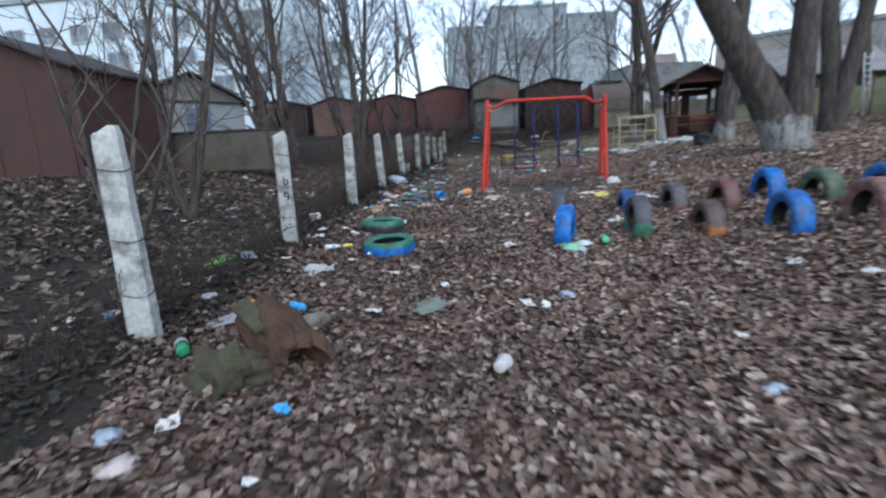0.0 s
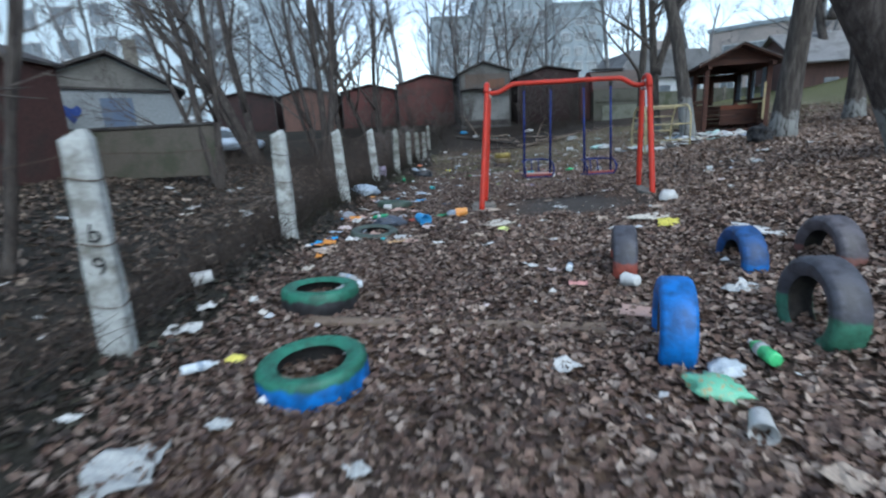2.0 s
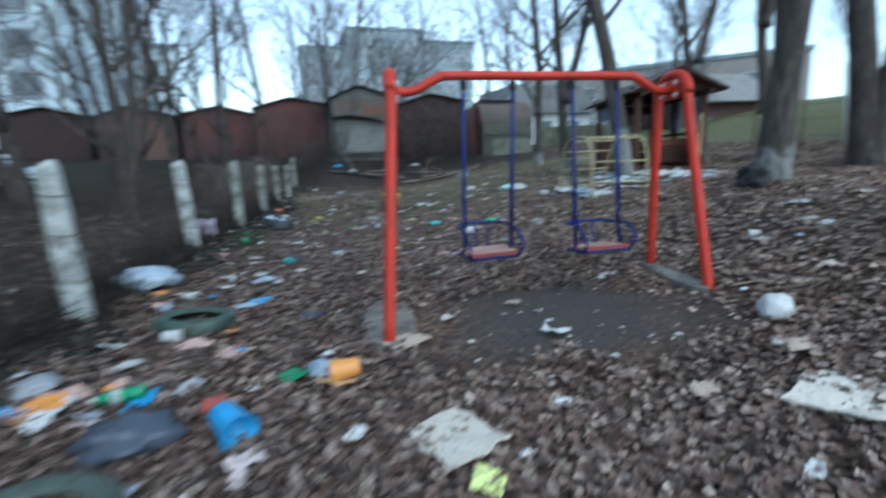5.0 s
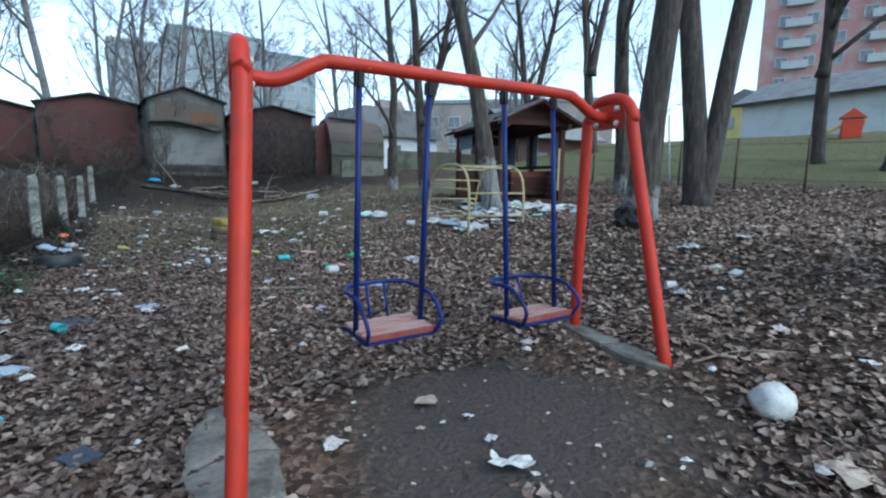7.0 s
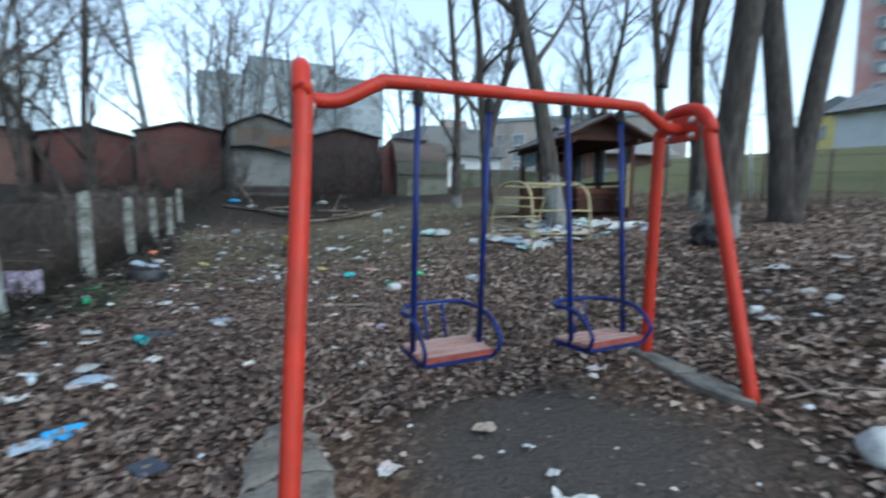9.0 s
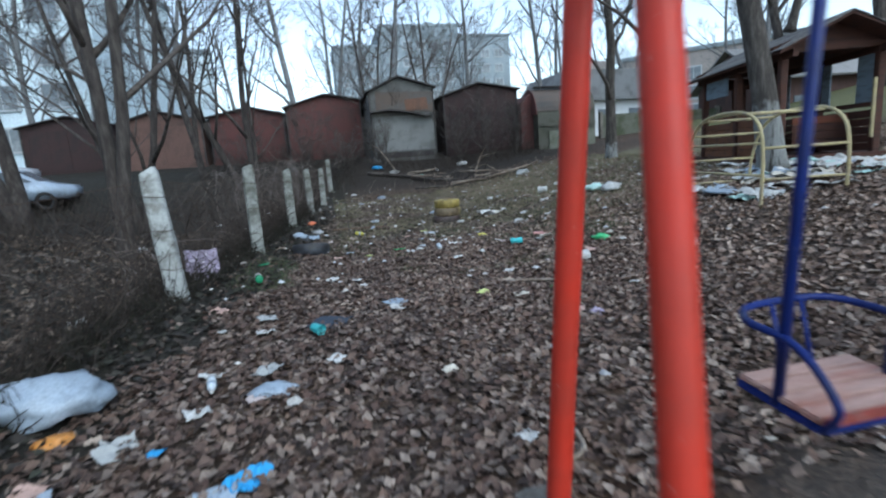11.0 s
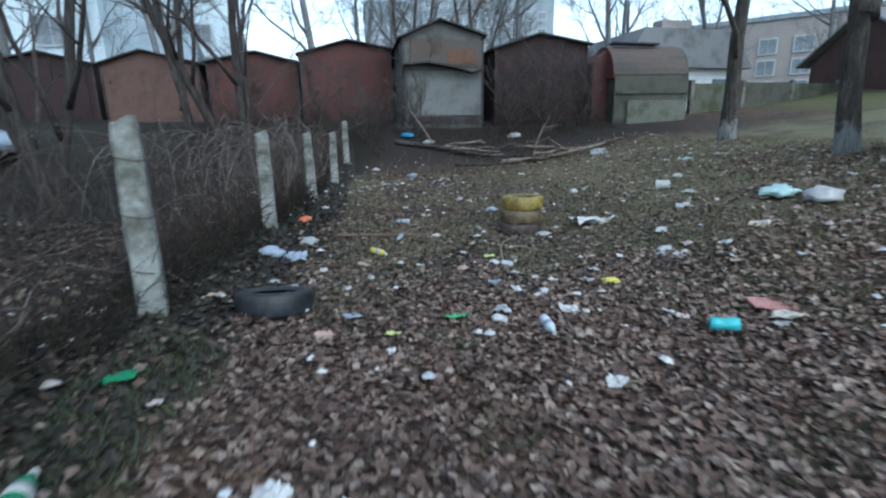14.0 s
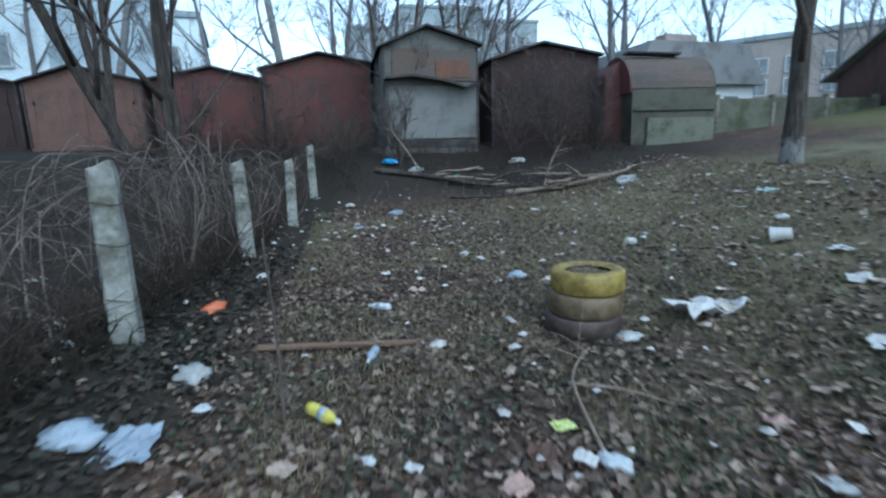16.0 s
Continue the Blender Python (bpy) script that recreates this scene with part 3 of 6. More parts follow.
GREEN, BLUE, RED, BROWN = (0.027, 0.155, 0.098), (0.012, 0.15, 0.49), (0.27, 0.065, 0.045), (0.14, 0.07, 0.055)
DARK, ORANGE, GREYB, YELLOW = (0.03, 0.03, 0.033), (0.3, 0.12, 0.04), (0.07, 0.07, 0.085), (0.31, 0.235, 0.06)
lying(-0.66, 7.43, (GREEN, BLUE), "car tyre painted green and blue, lying filled with leaves", (2, -2), split=0.05)
lying(-0.86, 8.68, (GREEN, DARK), "car tyre with green painted top and bare dark sides", (-3, 2), split=0.02, axis=2)
lying(-0.65, 11.06, ((0.055, 0.075, 0.06), (0.04, 0.05, 0.042)), "faded dark green tyre half sunk in leaves", (4, 3), sink=0.11)
lying(-0.5, 13.4, ((0.045, 0.075, 0.055), (0.03, 0.045, 0.035)), "dark green tyre lying beside the concrete fence", (-4, 4), sink=0.06)
lying(0.03, 19.95, (DARK, (0.035, 0.04, 0.05)), "bare black car tyre lying on leaves", (-11, 2), sink=0.035, scale=0.97)
standing(1.41, 7.55, 62, (BLUE, BLUE), "blue painted tyre standing half buried", sink=0.16)
standing(1.7, 8.98, 64, (GREYB, RED), "tyre half grey, half red, standing half buried", split=0.05, axis=1, sink=0.22)
standing(2.24, 7.5, 68, (GREYB, (0.05, 0.17, 0.11)), "brown and green tyre standing half buried", split=0.02, axis=1, sink=0.14)
standing(2.60, 8.76, 66, ((0.02, 0.08, 0.24), BLUE), "dark blue tyre arch dug into the earth", split=0.05, axis=1, sink=0.29)
standing(3.14, 8.52, 70, ((0.10, 0.09, 0.10), (0.2, 0.09, 0.075)), "faded brown tyre arch dug into the earth", split=0.04, axis=1, sink=0.27)
standing(2.84, 7.10, 67, ((0.09, 0.06, 0.05), ORANGE), "orange and brown tyre standing half buried", split=0.06, axis=1, sink=0.25)
standing(3.58, 8.10, 69, ((0.16, 0.075, 0.06), BROWN), "red-brown tyre arch dug into the earth", split=0.0, axis=1, sink=0.27)
standing(4.04, 7.95, 66, (BLUE, BLUE), "bright blue tyre arch dug into the earth", sink=0.24)
standing(3.38, 6.62, 68, (BLUE, (0.02, 0.12, 0.36)), "blue tyre standing half buried on leaves", sink=0.21)
standing(4.28, 7.40, 70, ((0.09, 0.13, 0.08), (0.14, 0.09, 0.06)), "mossy green tyre arch dug into the earth", split=0.0, axis=1, sink=0.27)
standing(3.84, 6.20, 67, ((0.2, 0.10, 0.085), (0.23, 0.12, 0.10)), "pale pink-brown tyre standing half buried", sink=0.19, scale=1.05)
standing(4.48, 6.80, 69, (BLUE, (0.02, 0.14, 0.42)), "blue tyre arch standing near the trees", sink=0.24)
for k, (cols, lab) in enumerate(((((0.075, 0.052, 0.045), (0.06, 0.05, 0.044)), "bottom tyre of a painted planter stack"), ((YELLOW, (0.16, 0.12, 0.07)), "ochre tyre in a planter stack"),
                                 ((YELLOW, YELLOW), "yellow top tyre of a planter stack"))):
    gx, gy = 2.87 + 0.012 * k, 22.48 - 0.008 * k
    tyre(pose(gx, gy, relief(2.87, 22.48) + 0.075 + 0.172 * k, 1.5 - k, k - 1, 40 * k), cols, lab, "stacked planter tyres", split=0.1 if k == 1 else 0.0, axis=0 if k == 1 else 2, scale=0.97 - 0.02 * k)

# ---- trees ----
def grow(rng, base, lean, height, radius, depth, spread=0.6, forks=(), start_low=0.35, curve=0.05, twig=0.006, children=5):
    """Trunk and limb tubes by repeated branching. Returns two sets of lists: trunk, crown."""
    trunk, crown = ([], []), ([], [])

    def limb(p, d, length, r, level, into):
        n = 7 if level == 0 else 5 if level < 3 else 3
        sides = 12 if level == 0 else 7 if level == 1 else 5 if level == 2 else 3
        pts, rads = [Vector(p)], [r]
        d = Vector(d).normalized()
        seg = length / n
        end = max(twig * 0.5, r * (0.42 if level == 0 else 0.25))
        for i in range(n):
            wob = Vector((rng.gauss(0, 1), rng.gauss(0, 1), rng.gauss(0, 0.5))) * (curve if level == 0 else 0.13 if level == 1 else 0.09)
            d = (d + wob + Vector((0, 0, 0.06 if level else 0.02))).normalized()
            pts.append(pts[-1] + d * seg)
            rads.append(r + (end - r) * (i + 1) / n)
        if level == 0:
            rads[0] *= 1.45
            pts.insert(1, pts[0].lerp(pts[1], 0.22))
            rads.insert(1, r * 1.12)
        add_tube(*into, pts, rads, sides)
        if level >= depth:
            return
        kids = children if level else children + 2
        for k in range(kids):
            t = start_low + (1 - start_low) * (k + rng.random()) / kids if level == 0 else 0.25 + 0.75 * (k + rng.random()) / kids
            i = min(len(pts) - 2, int(t * (len(pts) - 1)))
            f = t * (len(pts) - 1) - i
            q = pts[i].lerp(pts[i + 1], min(1, f))
            rr = rads[i] + (rads[i + 1] - rads[i]) * min(1, f)
            axis = (pts[i + 1] - pts[i]).normalized()
            out = Vector((rng.gauss(0, 1), rng.gauss(0, 1), rng.gauss(0, 0.6)))
            out = (out - axis * out.dot(axis)).normalized()
            kd = (axis + out * (spread + rng.uniform(0, 0.5))).normalized()
            kl = length * (0.38 + 0.26 * rng.random()) * (1 - 0.35 * t) * (1 if level else 0.95)
            limb(q, kd, kl, max(twig, rr * rng.uniform(0.4, 0.62)), level + 1, crown)

    limb(base, (lean[0], lean[1], 1), height, radius, 0, trunk)
    for (frac, dx, dy, fl, fr) in forks:
        q = Vector(trunk[0][0]) if frac == 0 else Vector((base[0] + lean[0] * height * frac, base[1] + lean[1] * height * frac, base[2] + height * frac))
        if frac == 0:
            q = Vector(base)
        limb(q, (dx, dy, 1), height * fl, radius * fr, 0, trunk)
    return trunk, crown


def tree(name, label, x, y, seed, height, radius, lean=(0, 0), washed=False, sink=0.15, category="tree", group="bare trees", **kw):
    t = thing(name, label, category, pose(x, y, relief(x, y) - sink), group)
    trunk, crown = grow(random.Random(seed), (0, 0, 0), lean, height, radius, kw.pop("depth", 4), **kw)
    # thick-twigged far trees take the bark paled for haze
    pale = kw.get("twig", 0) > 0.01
    raw("trunk", *trunk, BARK_DARK if washed == "dark" else BARK_FOOT if washed == "foot" else BARK_WASHED if washed else HAZED_BARK if pale else BARK, t)
    raw("crown", *crown, HAZED_BARK if pale else TWIG, t)
    return t


tree("tree", "tall bare tree with lime-washed foot and a charred hollow", 7.6, 15.2, 11, 12, 0.23, (0.10, -0.03), "foot", start_low=0.4, curve=0.03)
tree("tree", "bare tree with lime-washed trunk before the wooden pavilion", 7.5, 18.62, 12, 10, 0.19, (-0.05, 0.06), True, start_low=0.35)
twin = tree("tree", "twin-stemmed old bare tree with dark furrowed bark", 11.3, 16.2, 13, 12, 0.27, (-0.02, 0.05), False, forks=((0.0, 0.11, -0.08, 0.95, 0.85),), start_low=0.45, curve=0.03)
tree("tree", "bare tree with pale lime-washed base", 12.4, 18.85, 14, 11, 0.23, (-0.02, 0.04), "foot", start_low=0.4)
tree("tree", "grey bare tree in front of the sheds", 10.1, 27.6, 15, 9, 0.19, (0.0, 0.0), "foot", start_low=0.3)
tree("tree", "forked bare tree with light grey bark", 8.75, 23.15, 16, 7.5, 0.17, (-0.06, 0), "foot", forks=((0.3, 0.3, 0.05, 0.7, 0.8),), start_low=0.35)
tree("tree", "leaning multi-stemmed bare tree behind the fence", -6.5, 25.2, 17, 11, 0.2, (-0.28, 0.0), forks=((0, -0.12, 0.02, 1.0, 0.85), (0, -0.45, 0.05, 0.8, 0.6)), start_low=0.3)
tree("tree", "dark twin-stemmed bare tree behind the fence", -2.95, 20.9, 18, 9.5, 0.115, (-0.06, 0.02), forks=((0, 0.06, 0.04, 0.9, 0.95),), start_low=0.35)
tree("tree", "many-stemmed bare tree among dry brush", -2.0, 29.2, 19, 9, 0.12, (-0.34, 0.0), forks=((0, 0.02, 0.03, 1.0, 1.0), (0, 0.16, 0.12, 0.85, 0.5)), start_low=0.3)
tree("tree", "thin bare tree beside the red garages", -4.4, 33.4, 20, 9.5, 0.13, (-0.14, 0.0), forks=((0.1, 0.08, 0, 0.9, 0.75),), start_low=0.3)
tree("tree", "slim bare tree behind the gazebo", 21.32, 26.99, 21, 11.5, 0.26, (-0.06, 0.04), forks=((0.34, 0.14, -0.1, 0.7, 0.75),), start_low=0.35)
tree("tree", "forked bare tree beyond the pavilion", 22.00, 31.44, 36, 10.5, 0.24, (-0.07, 0.05), forks=((0.3, 0.12, -0.08, 0.7, 0.8),), start_low=0.4)
tree("tree", "forked bare tree on the grass bank", 18.8, 16.55, 22, 9, 0.2, (-0.05, 0.03), forks=((0.3, 0.1, -0.06, 0.75, 0.7),), start_low=0.35)
tree("tree", "stout bare tree on the grass bank", 18.0, 14.5, 23, 10, 0.26, (0.02, 0.0), start_low=0.35)
tree("shrub", "bare many-stemmed shrub behind the fence", -3.95, 9.55, 24, 4.2, 0.055, (-0.25, 0.05), forks=((0, 0.3, 0.0, 1.0, 0.9), (0, -0.5, 0.1, 0.9, 0.7), (0, 0.1, 0.2, 0.9, 0.8)),
     category="shrub", group="shrubs", start_low=0.35, sink=0.05, children=3, depth=3)
tree("shrub", "leafless shrub among leaves behind the fence", -3.3, 6.9, 25, 3.4, 0.036, (0.15, 0.05), forks=((0, 0.35, 0.0, 1.0, 0.9), (0, -0.4, 0.1, 0.9, 0.8)),
     category="shrub", group="shrubs", start_low=0.35, sink=0.05, children=3, depth=3)

tree("tree", "slender multi-stemmed bare tree behind the fence", -4.6, 16.4, 26, 7.5, 0.09, (-0.2, 0.05), forks=((0, 0.1, 0.0, 1.0, 0.9), (0, -0.45, 0.1, 0.9, 0.8)), start_low=0.25, depth=4)
tree("tree", "slender bare tree behind the dry vines", -3.9, 24.6, 27, 8, 0.1, (-0.1, 0.0), forks=((0, 0.2, 0.0, 0.9, 0.9), (0, -0.3, 0.0, 0.9, 0.8)), start_low=0.2, depth=4)
tree("tree", "thin bare tree between the garages", 2.9, 35.2, 28, 6.5, 0.08, (0.05, 0.0), forks=((0, 0.25, 0.0, 0.9, 0.9), (0, -0.25, 0.0, 0.9, 0.8)), start_low=0.25, depth=4)
tree("tree", "thin bare tree behind the brown garage", 6.2, 39.5, 29, 8, 0.1, (0.1, 0.0), forks=((0, -0.15, 0.0, 0.9, 0.9), (0, 0.3, 0.0, 0.9, 0.8)), start_low=0.25, depth=4)

tree("tree", "great leaning forked tree with lime-washed foot", 6.5, 11.0, 34, 11, 0.31, (-0.52, 0.05), "dark", forks=((0.0, 0.03, 0.05, 1.0, 0.78),), start_low=0.4, curve=0.03)

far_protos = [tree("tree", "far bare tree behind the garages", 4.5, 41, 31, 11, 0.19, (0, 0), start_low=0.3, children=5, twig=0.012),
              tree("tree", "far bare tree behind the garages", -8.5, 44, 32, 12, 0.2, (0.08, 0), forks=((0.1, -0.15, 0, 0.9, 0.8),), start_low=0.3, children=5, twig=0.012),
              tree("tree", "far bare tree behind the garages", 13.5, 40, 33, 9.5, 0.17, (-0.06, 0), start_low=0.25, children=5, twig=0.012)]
rng = random.Random(77)
FAR = [(-1, 42), (1.5, 47), (7.5, 43), (10.5, 46), (17, 45), (20, 41), (24, 47), (-14, 42), (-19, 36), (-5, 48), (-14, 50), (-22, 42), (28, 42), (24, 35),
       (36, 33), (12, 52), (4, 55), (-9, 56), (-18, 24), (29, 41), (37, 48)]
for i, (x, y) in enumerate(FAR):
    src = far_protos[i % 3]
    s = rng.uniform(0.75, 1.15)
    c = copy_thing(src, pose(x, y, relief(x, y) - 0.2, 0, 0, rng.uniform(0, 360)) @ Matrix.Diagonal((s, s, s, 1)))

# ---- garages and huts ----
def ribbed(w, h, ribs=8, depth=0.02):
    """A sheet-metal wall in x and z with pressed ribs, facing -y."""
    bm = bmesh.new()
    box(bm, (w, 0.04, h), (0, 0.02, h / 2))
    for k in range(ribs + 1):
        x = -w / 2 + w * k / ribs
        box(bm, (0.035, depth, h - 0.02), (x * 0.985, -depth / 2, h / 2), bevel=0.006)
    return bm


def garage(label, x0, x1, y, base, eave0, eave1, apex_x, apex, wall, roof, deep=5.0, turn=0.0, doors=True, rise=0.0):
    """A steel garage: gabled front with doors, side and back walls, a thin overhanging roof."""
    cx, w = (x0 + x1) / 2, x1 - x0
    g = thing("garage", label, "garage", pose(cx, y, base, 0, 0, turn), "garages")
    e0, e1, ax, ap = eave0 - base, eave1 - base, apex_x - cx, apex - base
    part("body", prism([(-w / 2, -0.6), (w / 2, -0.6), (w / 2, e1), (ax, ap), (-w / 2, e0)], 0, deep), wall, g)
    slabs = (((-w / 2 - 0.12, e0 - 0.03), (ax, ap + 0.03)), ((ax, ap + 0.03), (w / 2 + 0.12, e1 - 0.03)))
    for (xa, za), (xb, zb) in slabs:
        part("roof_sheet", prism([(xa, za), (xb, zb), (xb, zb + 0.06), (xa, za + 0.06)], -0.2, deep + 0.15), roof, g)
    if doors:
        dh = min(e0, e1) - 0.25
        for sx in (-1, 1):
            d = part("door_leaf", ribbed(w * 0.42, dh, 2, 0.01), wall, g)
            d.matrix_basis = pose(sx * w * 0.213, -0.022, 0.06)
            part("hinge", boxed((0.05, 0.05, 0.14), (sx * w * 0.2, -0.03, dh * 0.75), bevel=0.008), BLACK, d)
    for sx in (-1, 1):
        part("corner_angle", boxed((0.07, 0.07, (e0 if sx < 0 else e1) - 0.02), (sx * (w / 2 - 0.03), -0.012, (e0 if sx < 0 else e1) / 2), bevel=0.01), roof, g)
    return g


RUST_BROWN = surface("dull_red_brown_steel", (0.068, 0.034, 0.03), (0.045, 0.033, 0.029), 0.8, 1.5, 20, 0.5)
garage("rusty red steel garage with a low gable", -1.2, 2.3, 36.6, 1.75, 4.15, 4.35, 0.62, 4.62, RUST_RED, ROOF_DARK)
garage("faded red steel garage behind dry brush", -4.75, -1.35, 37.4, 1.85, 3.95, 3.95, -2.9, 4.3, RUST_RED, ROOF_DARK)
garage("orange rusted steel garage", -8.5, -5.05, 37.4, 1.85, 3.85, 3.9, -7.0, 4.32, RUST_ORANGE, ROOF_DARK)
garage("dark brown steel garage", 5.75, 9.25, 34.0, 1.45, 4.02, 4.2, 7.35, 4.48, RUST_DARK, ROOF_DARK)
garage("old red-brown steel garage close behind the fence", -11.0, -7.35, 12.5, 0.5, 2.9, 2.95, -9.3, 3.7, RUST_BROWN, ROOF_DARK, deep=3.4)
garage("dark garage farther along the row", -13.0, -9.2, 38.5, 1.95, 4.0, 4.0, -11.0, 4.4, RUST_DARK, ROOF_DARK)

grey = garage("weathered grey two-tier shed with a rusty awning", 2.45, 5.3, 33.9, 1.55, 4.32, 4.42, 3.76, 4.86, GREY_SHEET, ROOF_DARK, doors=False)
part("upper_panel", boxed((2.5, 0.04, 0.85), (0.12, -0.03, 2.3), (0, 1.5, 0), bevel=0.01), surface("rust_stained_grey", (0.11, 0.085, 0.07), (0.095, 0.093, 0.088), 0.8, 1.1, 18, 0.55, bump=0.3), grey, "rust-stained upper panel")
part("patch_sheet", boxed((1.0, 0.03, 0.5), (0.62, -0.065, 2.18), (0, -4, 0), bevel=0.008), surface("brown_patch_sheet", (0.14, 0.075, 0.05), (0.09, 0.062, 0.05), 0.8, 1.8, 20, 0.5), grey, "rust-brown patch sheet")
part("awning", prism([(-1.38, 1.86), (-0.6, 1.93), (0.3, 1.8), (0.95, 1.62), (1.35, 1.74), (1.35, 1.79), (0.95, 1.68), (0.3, 1.87), (-0.6, 1.99), (-1.38, 1.92)], -0.45, 0.0), ROOF_DARK, grey, "bent felt awning")
lower = part("lower_panel", ribbed(2.62, 1.5, 2, 0.01), surface("pale_grey_sheet", (0.19, 0.195, 0.19), (0.12, 0.12, 0.112), 0.8, 1.3, 25, 0.5), grey, "pale grey metal door panel")
lower.matrix_basis = pose(0.04, -0.05, 0.22)
part("base_beam", boxed((2.6, 0.25, 0.3), (0, 0.1, 0.05), bevel=0.03), ROOF_DARK, grey)

# barrel-roofed hut: its rounded long side faces the yard, its round end is red
hut = thing("barrel_hut", "mossy grey steel hut with a rounded rusty roof", "hut", pose(11.15, 32.6, 1.2, 0, 0, -5))
arc = [(0.0, -0.3)] + [(1.15 - 1.15 * math.cos(a), 1.72 + 1.15 * math.sin(a)) for a in np.linspace(0.0, math.pi, 18)] + [(2.3, -0.3)]
shell = part("body", prism(arc, -1.45, 1.2), HUT_GREEN, hut)
shell.matrix_basis = pose(0, 0, 0, 0, 0, 0) @ Matrix(((0, 1, 0, 0), (1, 0, 0, 0), (0, 0, 1, 0), (0, 0, 0, 1)))
skin = [(1.15 - r * math.cos(a), 1.72 + r * math.sin(a)) for r, aa in ((1.175, np.linspace(0.1, 2.4, 14)), (1.155, np.linspace(2.4, 0.1, 14))) for a in aa]
roof_skin = part("roof_sheet", prism(skin, -1.5, 1.1), surface("rusty_grey_sheet", (0.105, 0.082, 0.07), (0.07, 0.066, 0.062), 0.8, 1.2, 20, 0.5, stretch=(1, 0.4, 2)), hut, "rounded rusty grey roof sheet")
roof_skin.matrix_basis = Matrix(((0, 1, 0, 0), (1, 0, 0, 0), (0, 0, 1, 0), (0, 0, 0, 1)))
part("end_plate", prism([(-0.02 + 1.15 - 1.16 * math.cos(a), 1.72 + 1.16 * math.sin(a)) for a in np.linspace(0, math.pi, 16)], -1.53, -1.49), RUST_RED, hut, "rusty red round end").matrix_basis = Matrix(((0, 1, 0, 0), (1, 0, 0, 0), (0, 0, 1, 0), (0, 0, 0, 1)))
part("front_plate", boxed((2.15, 0.06, 1.1), (0.08, -0.06, 0.42), (2, 0, 0), bevel=0.02), surface("pale_mossy_plate", (0.15, 0.155, 0.125), (0.085, 0.092, 0.06), 0.85, 2, 25, 0.5), hut, "pale lower plate with moss")
part("mid_rail", boxed((2.6, 0.05, 0.14), (-0.1, -0.04, 1.25), bevel=0.015), HUT_GREEN, hut)
part("top_board", boxed((1.7, 0.45, 0.06), (-0.5, 0.75, 2.93), (0, 1.5, 0), bevel=0.01), ROOF_DARK, hut)
side = thing("lean_to", "rusty red lean-to beside the rounded hut", "hut", pose(9.55, 33.4, 1.3, 0, 0, -4))
part("body", prism([(-0.35, 0), (0.35, 0), (0.35, 2.3), (0.1, 2.6), (-0.35, 2.2)], 0, 3), RUST_RED, side)

# concrete yard wall behind the trees
MOSS_PANEL = surface("mossy_concrete_panel", (0.11, 0.115, 0.09), (0.06, 0.068, 0.04), 0.95, 1.6, 22, 0.55, bump=0.5)
wall = thing("yard_wall", "mossy grey concrete panel wall", "wall", pose(17.6, 33.5, 1.0))
for k in range(5):
    part("panel", boxed((2.05, 0.12, 1.9), (-3.3 + 2.15 * k, 0, 0.85 + 0.04 * (k % 2)), bevel=0.02), HUT_GREEN if k % 2 else MOSS_PANEL, wall)
    part("pillar", boxed((0.16, 0.2, 2.05), (-4.38 + 2.15 * k, 0, 0.9), bevel=0.02), SLAB, wall)

barn = thing("barn", "long red-brown barn under a pale slate roof", "barn", pose(22.2, 30.0, 1.1, 0, 0, -8))
part("body", boxed((5.6, 5.0, 3.6), (0, 2.5, 0.9)), surface("barn_boards", (0.09, 0.052, 0.045), (0.06, 0.042, 0.038), 0.85, 2, 30, 0.5, stretch=(4, 1, 0.5)), barn)
PALE_SLATE = surface("pale_slate_roof", (0.24, 0.235, 0.23), (0.17, 0.165, 0.16), 0.85, 1.5, 25, 0.5, bump=0.4)
for sy, ry in ((1.0, 30), (4.0, -30)):
    part("roof_sheet", boxed((6.2, 3.5, 0.09), (0, sy, 3.42), (ry, 0, 0), bevel=0.01), PALE_SLATE, barn)
for sx in (-2.77, 2.77):
    gable = part("gable_end", prism([(-2.45, 0), (2.45, 0), (0, 1.5)], -0.03, 0.03), bpy.data.materials["barn_boards"], barn)
    gable.matrix_basis = pose(sx, 2.5, 2.7, 0, 0, 90)
for k in range(2):
    part("window", boxed((0.7, 0.06, 0.6), (-1.2 + 1.9 * k, -0.02, 1.5), bevel=0.01), GLASS, barn)

cottage = thing("cottage", "low house with a light slate roof and brick chimney", "house", pose(17.0, 39.5, 1.9, 0, 0, 5))
part("wall", boxed((7, 4, 2.4), (0, 2, 1.0)), WHITE_WALL, cottage)
part("roof", prism([(-3.8, 2.15), (3.8, 2.15), (2.6, 3.9), (-2.6, 3.9)], -0.4, 4.4), SLATE, cottage)
part("chimney", boxed((1.9, 0.8, 1.3), (1.2, 2.6, 4.2), bevel=0.03), BEIGE_PANEL, cottage)
for k in range(3):
    part("window", boxed((0.8, 0.08, 0.9), (-2.2 + 2.2 * k, -0.02, 1.2), bevel=0.01), GLASS, cottage)

# grey outhouse and brick wall beyond the fence
house = thing("outhouse", "grey rendered outhouse with a low gable and blue stains", "outhouse", pose(-7.88, 18.23, 0.6, 0, 0, 28))
part("wall", prism([(-1.65, -0.4), (1.65, -0.4), (1.65, 2.1), (0.2, 2.92), (-1.65, 2.3)], 0, 4.5), surface("grey_render", (0.27, 0.295, 0.31), (0.2, 0.215, 0.225), 0.9, 1.2, 20, 0.45), house)
for (xa, za), (xb, zb) in (((-1.9, 2.18), (0.2, 2.95)), ((0.2, 2.95), (1.85, 2.0))):
    part("roof_sheet", prism([(xa, za), (xb, zb), (xb, zb + 0.07), (xa, za + 0.07)], -0.3, 4.7), ROOF_DARK, house)
